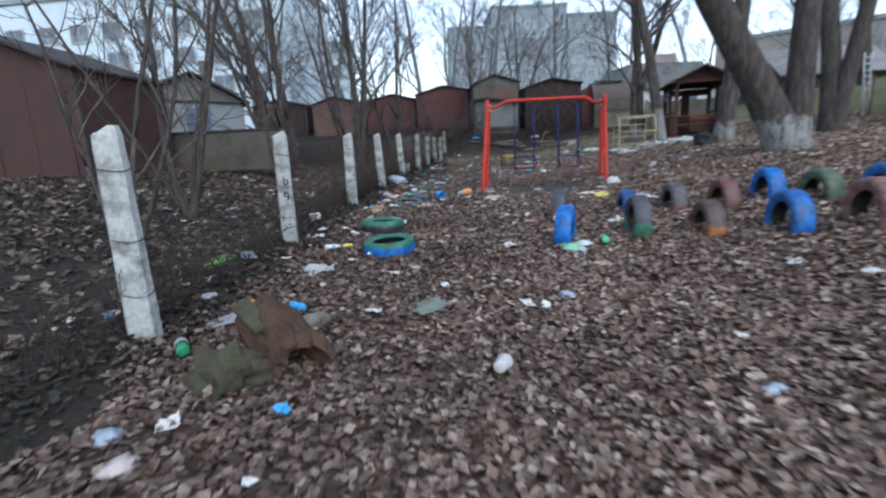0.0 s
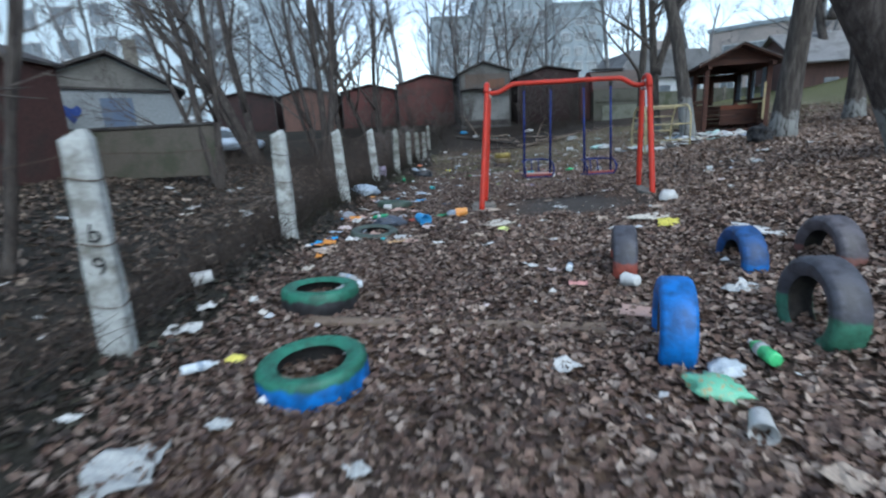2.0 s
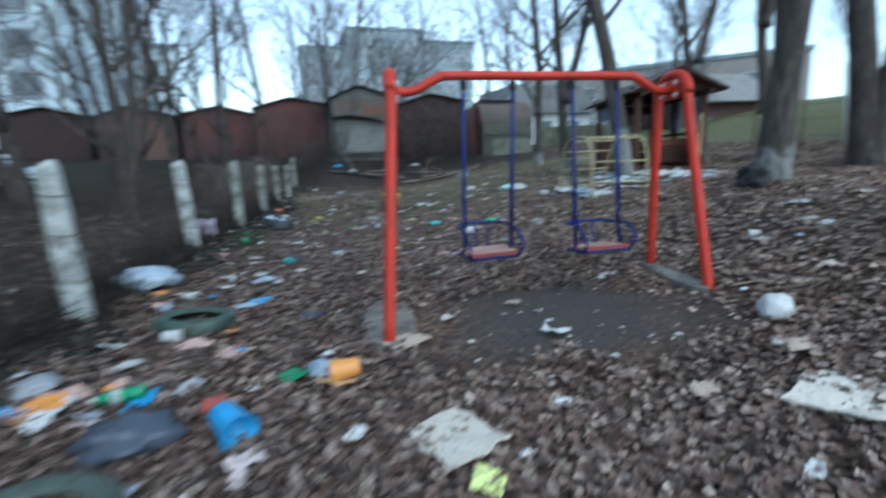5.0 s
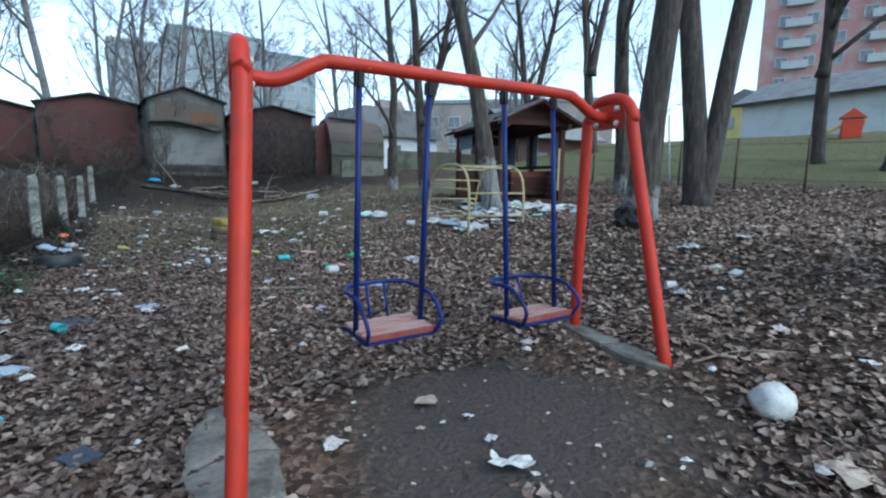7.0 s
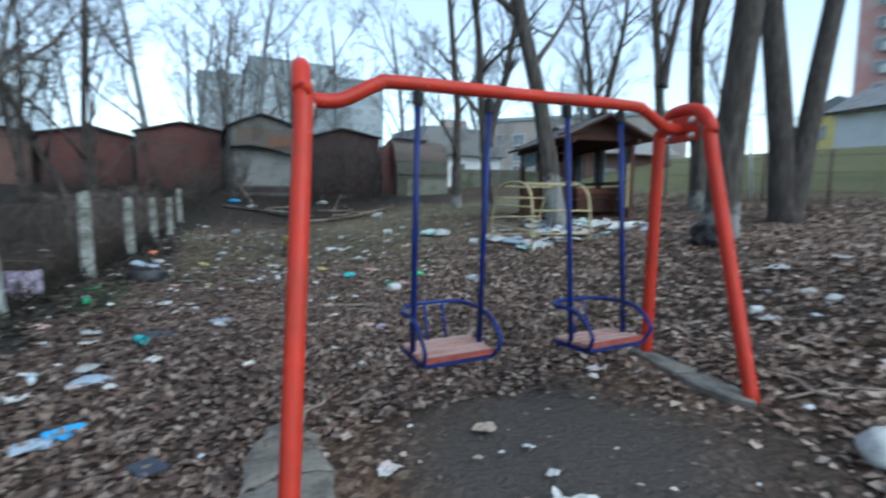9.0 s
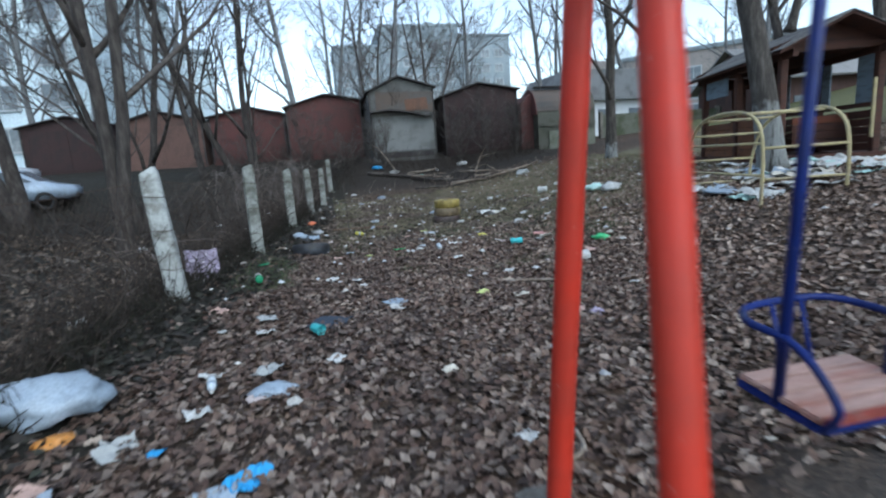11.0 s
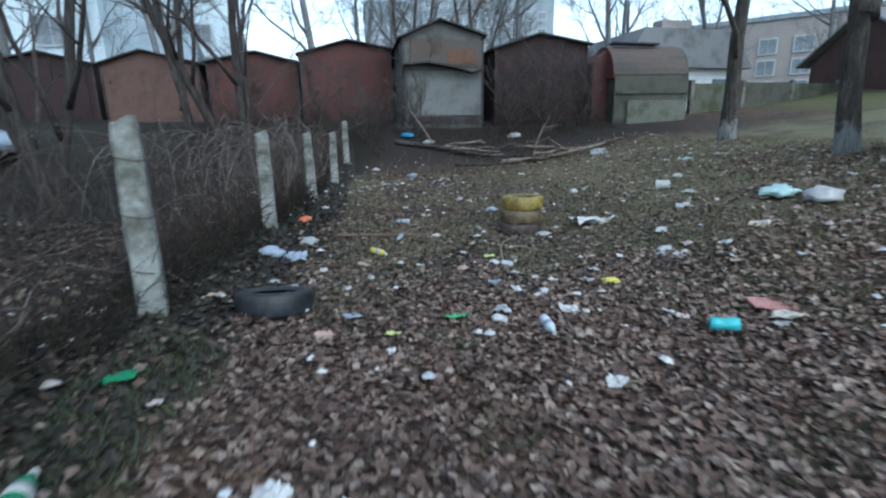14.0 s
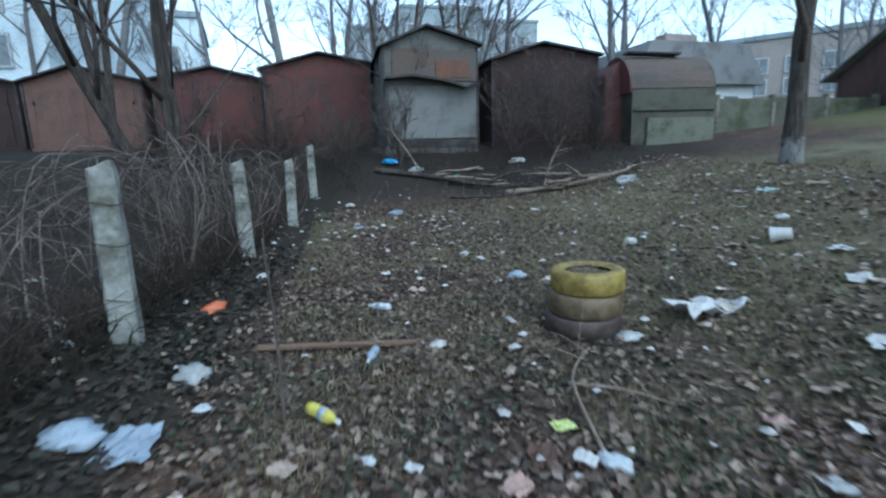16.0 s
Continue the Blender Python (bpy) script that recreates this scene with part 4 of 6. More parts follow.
part("fascia", boxed((3.3, 0.05, 0.06), (0.0, -0.04, 2.12), (0, 3, 0)), ROOF_DARK, house)
part("door", boxed((0.7, 0.06, 1.5), (0.25, -0.035, 1.15), bevel=0.01), surface("blue_door", (0.11, 0.15, 0.23), (0.15, 0.17, 0.2), 0.7, 3, 30, 0.5), house, "faded blue door")
part("gable_sheet", prism([(-1.6, 2.16), (1.6, 2.12), (0.2, 2.86), (-1.5, 2.3)], -0.05, -0.015), surface("tan_gable_sheet", (0.19, 0.185, 0.17), (0.13, 0.125, 0.115), 0.9, 1.5, 20, 0.5), house, "tan gable sheeting")
part("paint_mark", prism([(-0.95, 1.62), (-0.72, 1.3), (-0.5, 1.62), (-0.58, 1.74), (-0.72, 1.66), (-0.86, 1.75)], -0.012, 0.0), surface("blue_paint_mark", (0.03, 0.06, 0.22), (0.08, 0.12, 0.3), 0.8, 3, 30, 0.4), house, "blue painted mark")
part("chimney", boxed((0.35, 0.35, 1.1), (0.75, 1.4, 3.0), bevel=0.02), SLAB, house)
MOSS_WALL = surface("mossy_dark_wall", (0.1, 0.09, 0.075), (0.06, 0.065, 0.045), 0.95, 1.6, 25, 0.5, bump=0.6)
bw = thing("yard_wall", "low dark mossy yard wall beyond the fence", "wall", pose(-6.6, 16.6, 0.8, 0, 0, -3))
part("base", boxed((5.2, 0.24, 1.1), (-0.5, 0, 0.3), bevel=0.02), MOSS_WALL, bw)
part("coping", boxed((5.3, 0.32, 0.07), (-0.5, 0, 0.885), bevel=0.02), ROOF_DARK, bw)

# ---- wooden pavilion ----
PAV = pose(8.985, 19.0, 0.76, 0, 0, -17.9)
pav = thing("pavilion", "dark brown wooden playground pavilion under a grey gable roof", "pavilion", PAV)
W, D, E, P, OV = 0.78, 3.0, 1.8, 2.3, 0.3
BLUE_GREY = surface("faded_blue_grey_boards", (0.2, 0.25, 0.3), (0.13, 0.155, 0.18), 0.85, 2.5, 30, 0.5, stretch=(1, 1, 5), vary=0.12)
ORANGE_WOOD = surface("orange_brown_planks", (0.15, 0.066, 0.034), (0.1, 0.05, 0.034), 0.8, 3, 30, 0.5, stretch=(0.6, 2, 4), vary=0.12)
for x, y in ((-W, 0), (W, 0), (-W, D / 2), (W, D / 2), (-W, D), (W, D)):
    part("corner_post", boxed((0.12, 0.12, E + 0.1), (x, y, (E + 0.1) / 2), bevel=0.012), BROWN_WOOD, pav)
part("floor_deck", boxed((2 * W + 0.5, D + 0.3, 0.1), (0, D / 2, 0.06), bevel=0.015), BROWN_WOOD, pav)
part("deck_beam", boxed((2 * W + 0.1, 0.16, 0.18), (0, 0.2, -0.07), bevel=0.015), BLACK, pav)
part("deck_beam", boxed((2 * W + 0.1, 0.16, 0.18), (0, D - 0.2, -0.07), bevel=0.015), BLACK, pav)
for k in range(5):
    z = 0.19 + 0.142 * k
    part("wall_board", boxed((2 * W - 0.12, 0.035, 0.134), (0, D, z), bevel=0.006), BROWN_WOOD, pav)
    part("wall_board", boxed((0.035, D - 0.12, 0.134), (-W, D / 2, z), bevel=0.006), ORANGE_WOOD, pav)
    part("wall_board", boxed((0.035, D - 0.12, 0.134), (W, D / 2, z), bevel=0.006), BROWN_WOOD, pav)
for k in range(4):
    part("front_board", boxed((W * 1.25, 0.035, 0.134), (0.26, 0.62, 0.3 + 0.142 * k), bevel=0.006), RED_WOOD if k == 3 else BROWN_WOOD, pav)
for y0, y1 in ((0.06, 0.5), (1.2, 1.8), (2.5, 2.94)):
    part("upper_panel", boxed((0.03, y1 - y0, E - 0.92), (W, (y0 + y1) / 2, (E + 0.92) / 2), bevel=0.006), BLUE_GREY, pav, "faded blue-grey upper wall panel")
part("upper_panel", boxed((0.03, 1.0, 0.4), (-W, D - 0.55, E - 0.2), bevel=0.006), BLUE_GREY, pav, "faded blue-grey upper wall panel")
part("back_mullion", boxed((0.3, 0.06, E - 0.85), (-0.05, D, (E + 0.85) / 2), bevel=0.01), BROWN_WOOD, pav)
part("back_head", boxed((2 * W - 0.12, 0.04, 0.24), (0, D, E - 0.1), bevel=0.01), BROWN_WOOD, pav)
for sx in (-1, 1):
    part("side_rail", boxed((0.07, D, 0.08), (sx * W, D / 2, 0.92), bevel=0.01), ORANGE_WOOD if sx < 0 else BROWN_WOOD, pav)
    part("eave_beam", boxed((0.1, D + 0.7, 0.12), (sx * W, D / 2, E + 0.02), bevel=0.01), BROWN_WOOD, pav)
for y in (0.0, D):
    part("tie_beam", boxed((2 * W + 0.4, 0.12, 0.13), (0, y, E + 0.12), bevel=0.012), BROWN_WOOD, pav)
    part("gable_board", prism([(-W - 0.15, E + 0.19), (W + 0.15, E + 0.19), (0, P)], y - 0.03, y + 0.03), BROWN_WOOD, pav)
part("window_trim", boxed((0.05, 0.05, 1.0), (W - 0.09, -0.05, 0.85), bevel=0.008), YELLOW_PIPE, pav)
ROOF_BROWN = surface("weathered_shingles", (0.2, 0.19, 0.18), (0.13, 0.12, 0.115), 0.9, 3, 30, 0.5, vary=0.18)
fall = P - E + 0.02
slope = math.degrees(math.atan2(fall, W + OV))
run = math.hypot(W + OV, fall)
for sx in (-1, 1):
    part("roof_deck", boxed((run, D + 0.9, 0.035), (sx * (W + OV) / 2, D / 2, P - fall / 2 + 0.05), (0, sx * slope, 0)), BROWN_WOOD, pav)
    for k in range(5):
        f = (k + 0.5) / 5
        part("roof_strip", boxed((run / 5 + 0.05, D + 0.96, 0.014), (sx * (W + OV) * f, D / 2, P + 0.09 - fall * f), (0, sx * (slope - 3.0), 0), bevel=0.004), ROOF_BROWN, pav)
bench = thing("bench", "pale worn bench inside the wooden pavilion", "bench", PAV @ pose(0.05, 2.45, 0.11))
for k in range(3):
    part("seat_board", boxed((1.2, 0.09, 0.03), (0, -0.1 + 0.1 * k, 0.4), bevel=0.006), SEAT_WOOD, bench)
for sx in (-0.5, 0.5):
    part("leg", boxed((0.06, 0.26, 0.4), (sx, 0, 0.2), bevel=0.008), BROWN_WOOD, bench)

# ---- yellow climbing arch ----
climb = thing("climbing_frame", "worn yellow tubular climbing arch with rungs", "climbing frame", pose(6.64, 17.52, 0.5, 0, 0, 76))
for yy in (0.0, 1.0):
    tube_part("arch", smooth_path([(-0.95, yy, -0.25), (-0.95, yy, 0.6), (-0.8, yy, 0.95), (-0.4, yy, 1.08), (0.3, yy, 1.06), (0.72, yy, 0.86), (0.95, yy, 0.4), (1.0, yy, -0.2)], 5), 0.022, YELLOW_PIPE, climb, 8)
for x, z in ((-0.95, 0.25), (-0.95, 0.62), (-0.55, 1.04), (-0.05, 1.075), (0.42, 1.02), (0.75, 0.82), (0.93, 0.45), (0.99, 0.1)):
    tube_part("rung", [(x, 0, z), (x, 1.0, z)], 0.017, YELLOW_PIPE, climb, 8)
for z in (0.3, 0.68):
    tube_part("side_bar", [(-0.95, 1.0, z), (0.9 - 0.1 * z, 1.0, z)], 0.016, YELLOW_PIPE, climb, 8)

# ---- apartment blocks, far off ----
def block(label, x, y, w, h, deep, wall_mat, turn=0.0, base=0.0, cols=6, rows=8, win=(1.5, 1.4), margin=1.0):
    """A panel-built block: walls, flat parapet, and windows set in frames on the side towards the yard."""
    b = thing("apartment_building", label, "building", pose(x, y, base, 0, 0, turn), "apartment blocks")
    part("wall", boxed((w, deep, h + 4), (0, deep / 2, h / 2 - 2)), wall_mat, b)
    part("parapet", boxed((w + 0.4, deep + 0.4, 0.5), (0, deep / 2, h + 0.2), bevel=0.05), PANEL, b)
    frame_me = mesh_of(boxed((win[0] + 0.2, 0.14, win[1] + 0.2)), "window_frame")
    frame_me.materials.append(FRAME_WHITE)
    pane_me = mesh_of(boxed((win[0] / 2 - 0.05, 0.05, win[1] - 0.05)), "pane")
    pane_me.materials.append(GLASS)
    for r in range(rows):
        for c in range(cols):
            wx = -w / 2 + margin + (w - 2 * margin) * (c + 0.5) / cols
            wz = 1.8 + (h - 2.2) * r / rows
            f = new("window", frame_me)
            f.parent, f.matrix_basis = b, pose(wx, -0.05, wz)
            for sx in (-1, 1):
                p = new("pane", pane_me)
                p.parent, p.matrix_basis = f, pose(sx * win[0] / 4, -0.06, 0)
    return b


block("grey panel apartment block, lower wing", 8.3, 110, 9.0, 23.0, 14, PANEL, cols=3, rows=7)
tall = block("tall grey panel apartment block with a roof vent", 20.4, 110, 15.4, 26.6, 14, PANEL, cols=5, rows=8)
part("roof_vent", boxed((2.0, 2.0, 1.6), (2.5, 4, 27.4), bevel=0.1), PANEL, tall)
block("pale grey panel apartment block, end wing", 33.4, 110, 10.2, 24.6, 14, PANEL, cols=3, rows=8)
block("long pale blue panel apartment block", -33.0, 52, 40, 15.5, 12, PALE_PANEL, turn=-8, cols=11, rows=5, win=(1.9, 1.5))
block("pale apartment block beyond the garages", -20, 62, 22, 12.5, 11, PALE_PANEL, turn=10, cols=7, rows=4)
pink = block("red and white apartment block on the hill", 93.5, 36.3, 26, 33, 14, PINK_PANEL, turn=-66, base=3, cols=7, rows=10)
for r in range(1, 10):
    for bx in (-8.6, 1.7):
        part("balcony", boxed((3.4, 1.1, 1.15), (bx, -0.5, 1.2 + 3.08 * r), bevel=0.03), FRAME_WHITE, pink, "white balcony front")
block("low pale apartment block beyond the barn", 46, 60, 26, 8.5, 10, BEIGE_PANEL, turn=-47, base=3, cols=8, rows=3)
yellow = thing("yellow_house", "small yellow rendered house with a grey roof", "house", pose(57.48, 36.11, 4.5, 0, 0, -96.7))
part("wall", boxed((7, 6, 5.2), (0, 3, 2.6)), YELLOW_WALL, yellow)
part("roof", prism([(-3.9, 5.1), (3.9, 5.1), (0, 6.8)], -0.4, 6.4), SLATE, yellow)
part("window", boxed((1.1, 0.1, 1.3), (-1.5, -0.03, 3.4)), GLASS, yellow)
white = thing("white_house", "long low white building under a grey slate roof", "house", pose(34.81, 22.99, 3.3, 0, 0, -98.3))
WL = 3.33
part("wall", boxed((2 * WL + 8, 6, 4.0), (4, 3, 1.14)), WHITE_WALL, white)
part("roof", prism([(-0.5, 3.1), (6.5, 3.1), (3.0, 4.75)], -WL - 0.5, WL + 8.5), SLATE, white).matrix_basis = Matrix(((0, 1, 0, 0), (1, 0, 0, 0), (0, 0, 1, 0), (0, 0, 0, 1)))
part("fascia", boxed((2 * WL + 9, 0.06, 0.14), (4, -0.54, 3.06)), ROOF_DARK, white)

# ---- grass bank: wire fence, ladder, play slide ----
bank = thing("wire_fence", "low wire fence on thin rusty posts below a grass bank", "fence", Matrix())
for k in range(9):
    y = 9.0 + 1.55 * k
    x = 14.2 + 0.12 * math.sin(k)
    tube_part("post", [(x, y, relief(x, y) - 0.2), (x + 0.02, y, relief(x, y) + 1.3)], 0.03, WIRE, bank, 7)
for zz in (0.3, 0.75, 1.15):
    tube_part("wire", [(14.2 + 0.12 * math.sin(k), 9.0 + 1.55 * k, relief(14.2, 9.0 + 1.55 * k) + zz) for k in range(9)], 0.007, WIRE, bank, 4)
ladder = thing("ladder", "white painted steel ladder frame", "ladder", pose(14.4, 18.7, relief(14.4, 18.7), 0, 0, 30))
for sx in (-0.25, 0.25):
    tube_part("rail", [(sx, 0, -0.1), (sx, 0.15, 2.0)], 0.025, FRAME_WHITE, ladder, 8)
for k in range(6):
    tube_part("rung", [(-0.25, 0.13 - 0.02 * k, 1.85 - 0.2 * k), (0.25, 0.13 - 0.02 * k, 1.85 - 0.2 * k)], 0.016, FRAME_WHITE, ladder, 6)
slide = thing("toy_slide", "red and yellow plastic play slide on the grass bank", "slide", pose(24.9, 17.75, relief(24.9, 17.75) - 0.05, 0, 0, -70) @ Matrix.Diagonal((0.72, 0.72, 0.72, 1)))
TOY_RED, TOY_YELLOW = surface("red_plastic", (0.6, 0.07, 0.03), (0.5, 0.08, 0.05), 0.4, 3, 20, 0.3), surface("yellow_plastic", (0.7, 0.42, 0.04), (0.6, 0.38, 0.06), 0.4, 3, 20, 0.3)
part("tower", boxed((0.9, 0.9, 1.0), (0.3, 0, 0.5), bevel=0.06), TOY_RED, slide)
part("roof", prism([(-0.3, 1.1), (0.9, 1.1), (0.3, 1.6)], -0.5, 0.5), TOY_RED, slide)
part("chute", prism([(-0.2, 0.75), (-1.3, 0.1), (-1.5, 0.1), (-1.5, 0.0), (-1.25, 0.0), (-0.15, 0.65)], -0.3, 0.3), TOY_YELLOW, slide)
part("panel", boxed((0.06, 0.8, 0.5), (0.8, 0, 0.9), bevel=0.02), TOY_YELLOW, slide)

# ---- parked cars beyond the garages ----
def car(label, x, y, turn, paint):
    c = thing("car", label, "car", pose(x, y, relief(x, y), 0, 0, turn), "parked cars")
    m = surface("car_paint", paint, tuple(v * 0.85 for v in paint), 0.3, 2, 20, 0.3, specular=0.6, bump=0)
    bm = prism([(-2.1, 0.35), (2.1, 0.35), (2.15, 0.75), (1.3, 0.92), (0.6, 1.4), (-0.9, 1.45), (-1.75, 1.0), (-2.15, 0.9)], -0.82, 0.82)
    bmesh.ops.bevel(bm, geom=list(bm.edges), offset=0.07, segments=2, affect="EDGES")
    part("body", bm, m, c, smooth=True)
    for sy in (-1, 1):
        part("side_window", prism([(-1.45, 0.98), (1.1, 0.96), (0.55, 1.32), (-0.85, 1.36)], sy * 0.82 - 0.012, sy * 0.82 + 0.012), GLASS, c)
    part("windscreen", boxed((0.03, 1.35, 0.62), (0.97, 0, 1.15), (0, -56, 0)), GLASS, c)
    for x0 in (-1.3, 1.35):
        for sy in (-0.75, 0.75):
            wheel = new("wheel", TYRE)
            wheel.parent, wheel.matrix_basis = c, pose(x0, sy, 0.3, 90, 0, 0)
    return c


TYRE.materials.append(BLACK)
car("silver-white car parked behind the fence", -12.6, 33.6, 8, (0.6, 0.62, 0.65))
car("pale blue car parked beside the garages", -10.4, 31.6, 12, (0.42, 0.5, 0.6))
def lathe(profile, n=14):
    """A turned body along x."""
    v, f = [], []
    for x, r in profile:
        for k in range(n):
            a = 2 * math.pi * k / n
            v.append((x, r * math.cos(a), r * math.sin(a)))
    m = len(profile)
    for i in range(m - 1):
        for k in range(n):
            f.append((i * n + k, i * n + (k + 1) % n, (i + 1) * n + (k + 1) % n, (i + 1) * n + k))
    f += [tuple(reversed(range(n))), tuple((m - 1) * n + k for k in range(n))]
    return v, f



# ---- wire netting and dry brush along the fence ----
def netting(i, a, b):
    """Diamond wire netting between two posts."""
    v, f = [], []
    length, hgt, step = (Vector(b) - Vector(a)).length, 1.12, 0.075
    run = (Vector(b) - Vector(a)) / length
    rng = random.Random(300 + i)
    sag = lambda s, z: Vector((0.03 * math.sin(s * 2.1 + z * 3 + i), 0, -0.05 * math.sin(math.pi * s / length) * z))
    for way in (1, -1):
        k = -hgt
        while k < length:
            pts = []
            for q in range(4):
                z = hgt * q / 3
                s = k + z if way > 0 else k + hgt - z
                if 0 <= s <= length:
                    p = Vector(a) + run * s
                    pts.append(Vector((p.x, p.y, relief(p.x, p.y) + 0.04 + z)) + sag(s, z))
            if len(pts) > 1:
                add_tube(v, f, pts, [0.0012] * len(pts), 3)
            k += step
    for z in (0.06, 0.6, 1.14):
        pts = [Vector(a) + run * length * q / 6 for q in range(7)]
        pts = [Vector((p.x, p.y, relief(p.x, p.y) + z)) + sag(length * q / 6, z) for q, p in enumerate(pts)]
        add_tube(v, f, pts, [0.003] * 7, 4)
    n = raw("wire_netting", v, f, WIRE, smooth=False)
    return tagged(n, "rusty diamond wire netting strung between concrete posts", "netting", "fence netting", "stuff")


def brush(name, label, x0, x1, y0, y1, count, tall, rad, mat, seed, arch=0.5, along_fence=True):
    """A tangle of dry stems and side twigs."""
    rng = random.Random(seed)
    v, f = [], []
    for k in range(count):
        y = rng.uniform(y0, y1)
        x = (fence_x(y) if along_fence else 0) + rng.uniform(x0, x1)
        p = Vector((x, y, relief(x, y) - 0.03))
        h = tall * rng.uniform(0.35, 1.0)
        d = Vector((rng.gauss(0, 0.35), rng.gauss(0, 0.45), 1)).normalized()
        bend = Vector((rng.gauss(0, arch), rng.gauss(0, arch), -0.12 - arch * 0.35 * rng.random()))
        pts, n = [p], 6
        for q in range(n):
            d = (d + bend * 0.3 + Vector((rng.gauss(0, 0.1), rng.gauss(0, 0.1), rng.gauss(0, 0.06)))).normalized()
            pts.append(pts[-1] + d * h / n)
        add_tube(v, f, pts, [rad * (1 - 0.11 * q) for q in range(n + 1)], 3)
        for t in range(rng.randrange(1, 4)):
            q = rng.randrange(2, n)
            e = (d + Vector((rng.gauss(0, 0.8), rng.gauss(0, 0.8), rng.gauss(0, 0.5)))).normalized()
            add_tube(v, f, [pts[q], pts[q] + e * h * 0.14, pts[q] + e * h * 0.22 + Vector((0, 0, rng.uniform(-0.08, 0.05)))], [rad * 0.6, rad * 0.5, rad * 0.3], 3)
    ob = raw(name, v, f, mat, smooth=False)
    return tagged(ob, label, "brush", "", "stuff")


for i in range(len(POSTS) - 1):
    netting(i, (POSTS[i][0] - 0.09, POSTS[i][1], 0), (POSTS[i + 1][0] - 0.09, POSTS[i + 1][1], 0))
ROT_STEM = surface("rotting_stems", (0.022, 0.019, 0.014), (0.035, 0.034, 0.02), 0.95, 6, 50, 0.5)
DARK_STEM = surface("dark_dead_stems", (0.042, 0.033, 0.027), (0.075, 0.058, 0.046), 0.9, 6, 50, 0.5)
brush("dead_weeds", "dark dead weeds grown through the fence netting", -0.55, -0.1, 10.5, 22, 700, 0.95, 0.0045, DARK_STEM, 51, 0.35)
brush("dead_weeds", "dense dark weeds choking the fence foot", -0.6, 0.05, 11, 27, 2400, 0.42, 0.006, ROT_STEM, 59, 0.45)
brush("dead_weeds", "low dark weeds at the fence foot", -0.35, 0.05, 3.5, 11, 700, 0.65, 0.0045, DARK_STEM, 50, 0.4)
brush("dead_weeds", "low dead weeds behind the fence", -2.6, -0.4, 4, 30, 800, 0.55, 0.004, DARK_STEM, 52, 0.4)
brush("dry_vines", "tangled dark dry vines over the fence", -0.9, -0.1, 21, 31, 950, 0.95, 0.0055, DARK_STEM, 53, 0.5)
brush("dry_vines", "long arching pale vine canes over the fence", -0.6, 0.0, 23.4, 30, 34, 2.1, 0.01, VINE, 54, 0.42)
brush("dead_weeds", "tall dead stems before the garages", -5, 1.2, 31, 35.5, 1100, 1.4, 0.006, DARK_STEM, 55, 0.35)
brush("dry_weeds", "sparse dry stalks in the thin grass", 1.0, 6.5, 22, 31, 120, 0.6, 0.004, DRY_TWIG, 56, 0.3)
brush("dead_weeds", "dark scrub against the brown garage", 2.0, 9.0, 31.9, 33.6, 700, 0.9, 0.006, DARK_STEM, 57, 0.4)
brush("dead_weeds", "dark dead undergrowth behind the fence", -7.5, -2.5, 19, 31, 900, 1.1, 0.006, DARK_STEM, 58, 0.4)



def tangle(label, y0, y1, count, seed, rad, mat, reach=1.7, low=0.75, high=1.35, lean=(-1.3, 0.35)):
    """Canes that rise behind the fence, run along its top and droop."""
    rng = random.Random(seed)
    v, f = [], []
    for k in range(count):
        y = rng.uniform(y0, y1)
        x = fence_x(y) - rng.uniform(0.2, 1.3)
        p = Vector((x, y, relief(x, y)))
        top = rng.uniform(low, high)
        way, out = rng.choice((-1, 1)), rng.uniform(*lean)
        run = rng.uniform(0.5, reach)
        pts = [p, p + Vector((rng.gauss(0, 0.15), rng.gauss(0, 0.2), top * 0.6)), p + Vector((out * 0.2, way * run * 0.25, top)),
               p + Vector((out * 0.55, way * run * 0.65, top + rng.uniform(-0.15, 0.2))), p + Vector((out * 0.9, way * run, top - rng.uniform(0.0, 0.3))),
               p + Vector((out * 1.1, way * run * 1.2, top - rng.uniform(0.1, 0.6)))]
        pts = [q + Vector((rng.gauss(0, 0.06), rng.gauss(0, 0.06), rng.gauss(0, 0.05))) for q in pts]
        path = smooth_path(pts, 3)
        add_tube(v, f, path, [rad * (1.15 - 0.75 * i / len(path)) for i in range(len(path))], 4)
        for t in range(rng.randrange(1, 4)):
            q = path[rng.randrange(6, len(path) - 2)]
            d = Vector((rng.gauss(0, 0.6), rng.gauss(0, 0.8), rng.gauss(0.1, 0.5))) * rng.uniform(0.15, 0.5)
            add_tube(v, f, [q, q + d * 0.5 + Vector((0, 0, 0.03)), q + d], [rad * 0.55, rad * 0.4, rad * 0.2], 3)
    return tagged(raw("dry_vines", v, f, mat, smooth=False), label, "brush", "", "stuff")


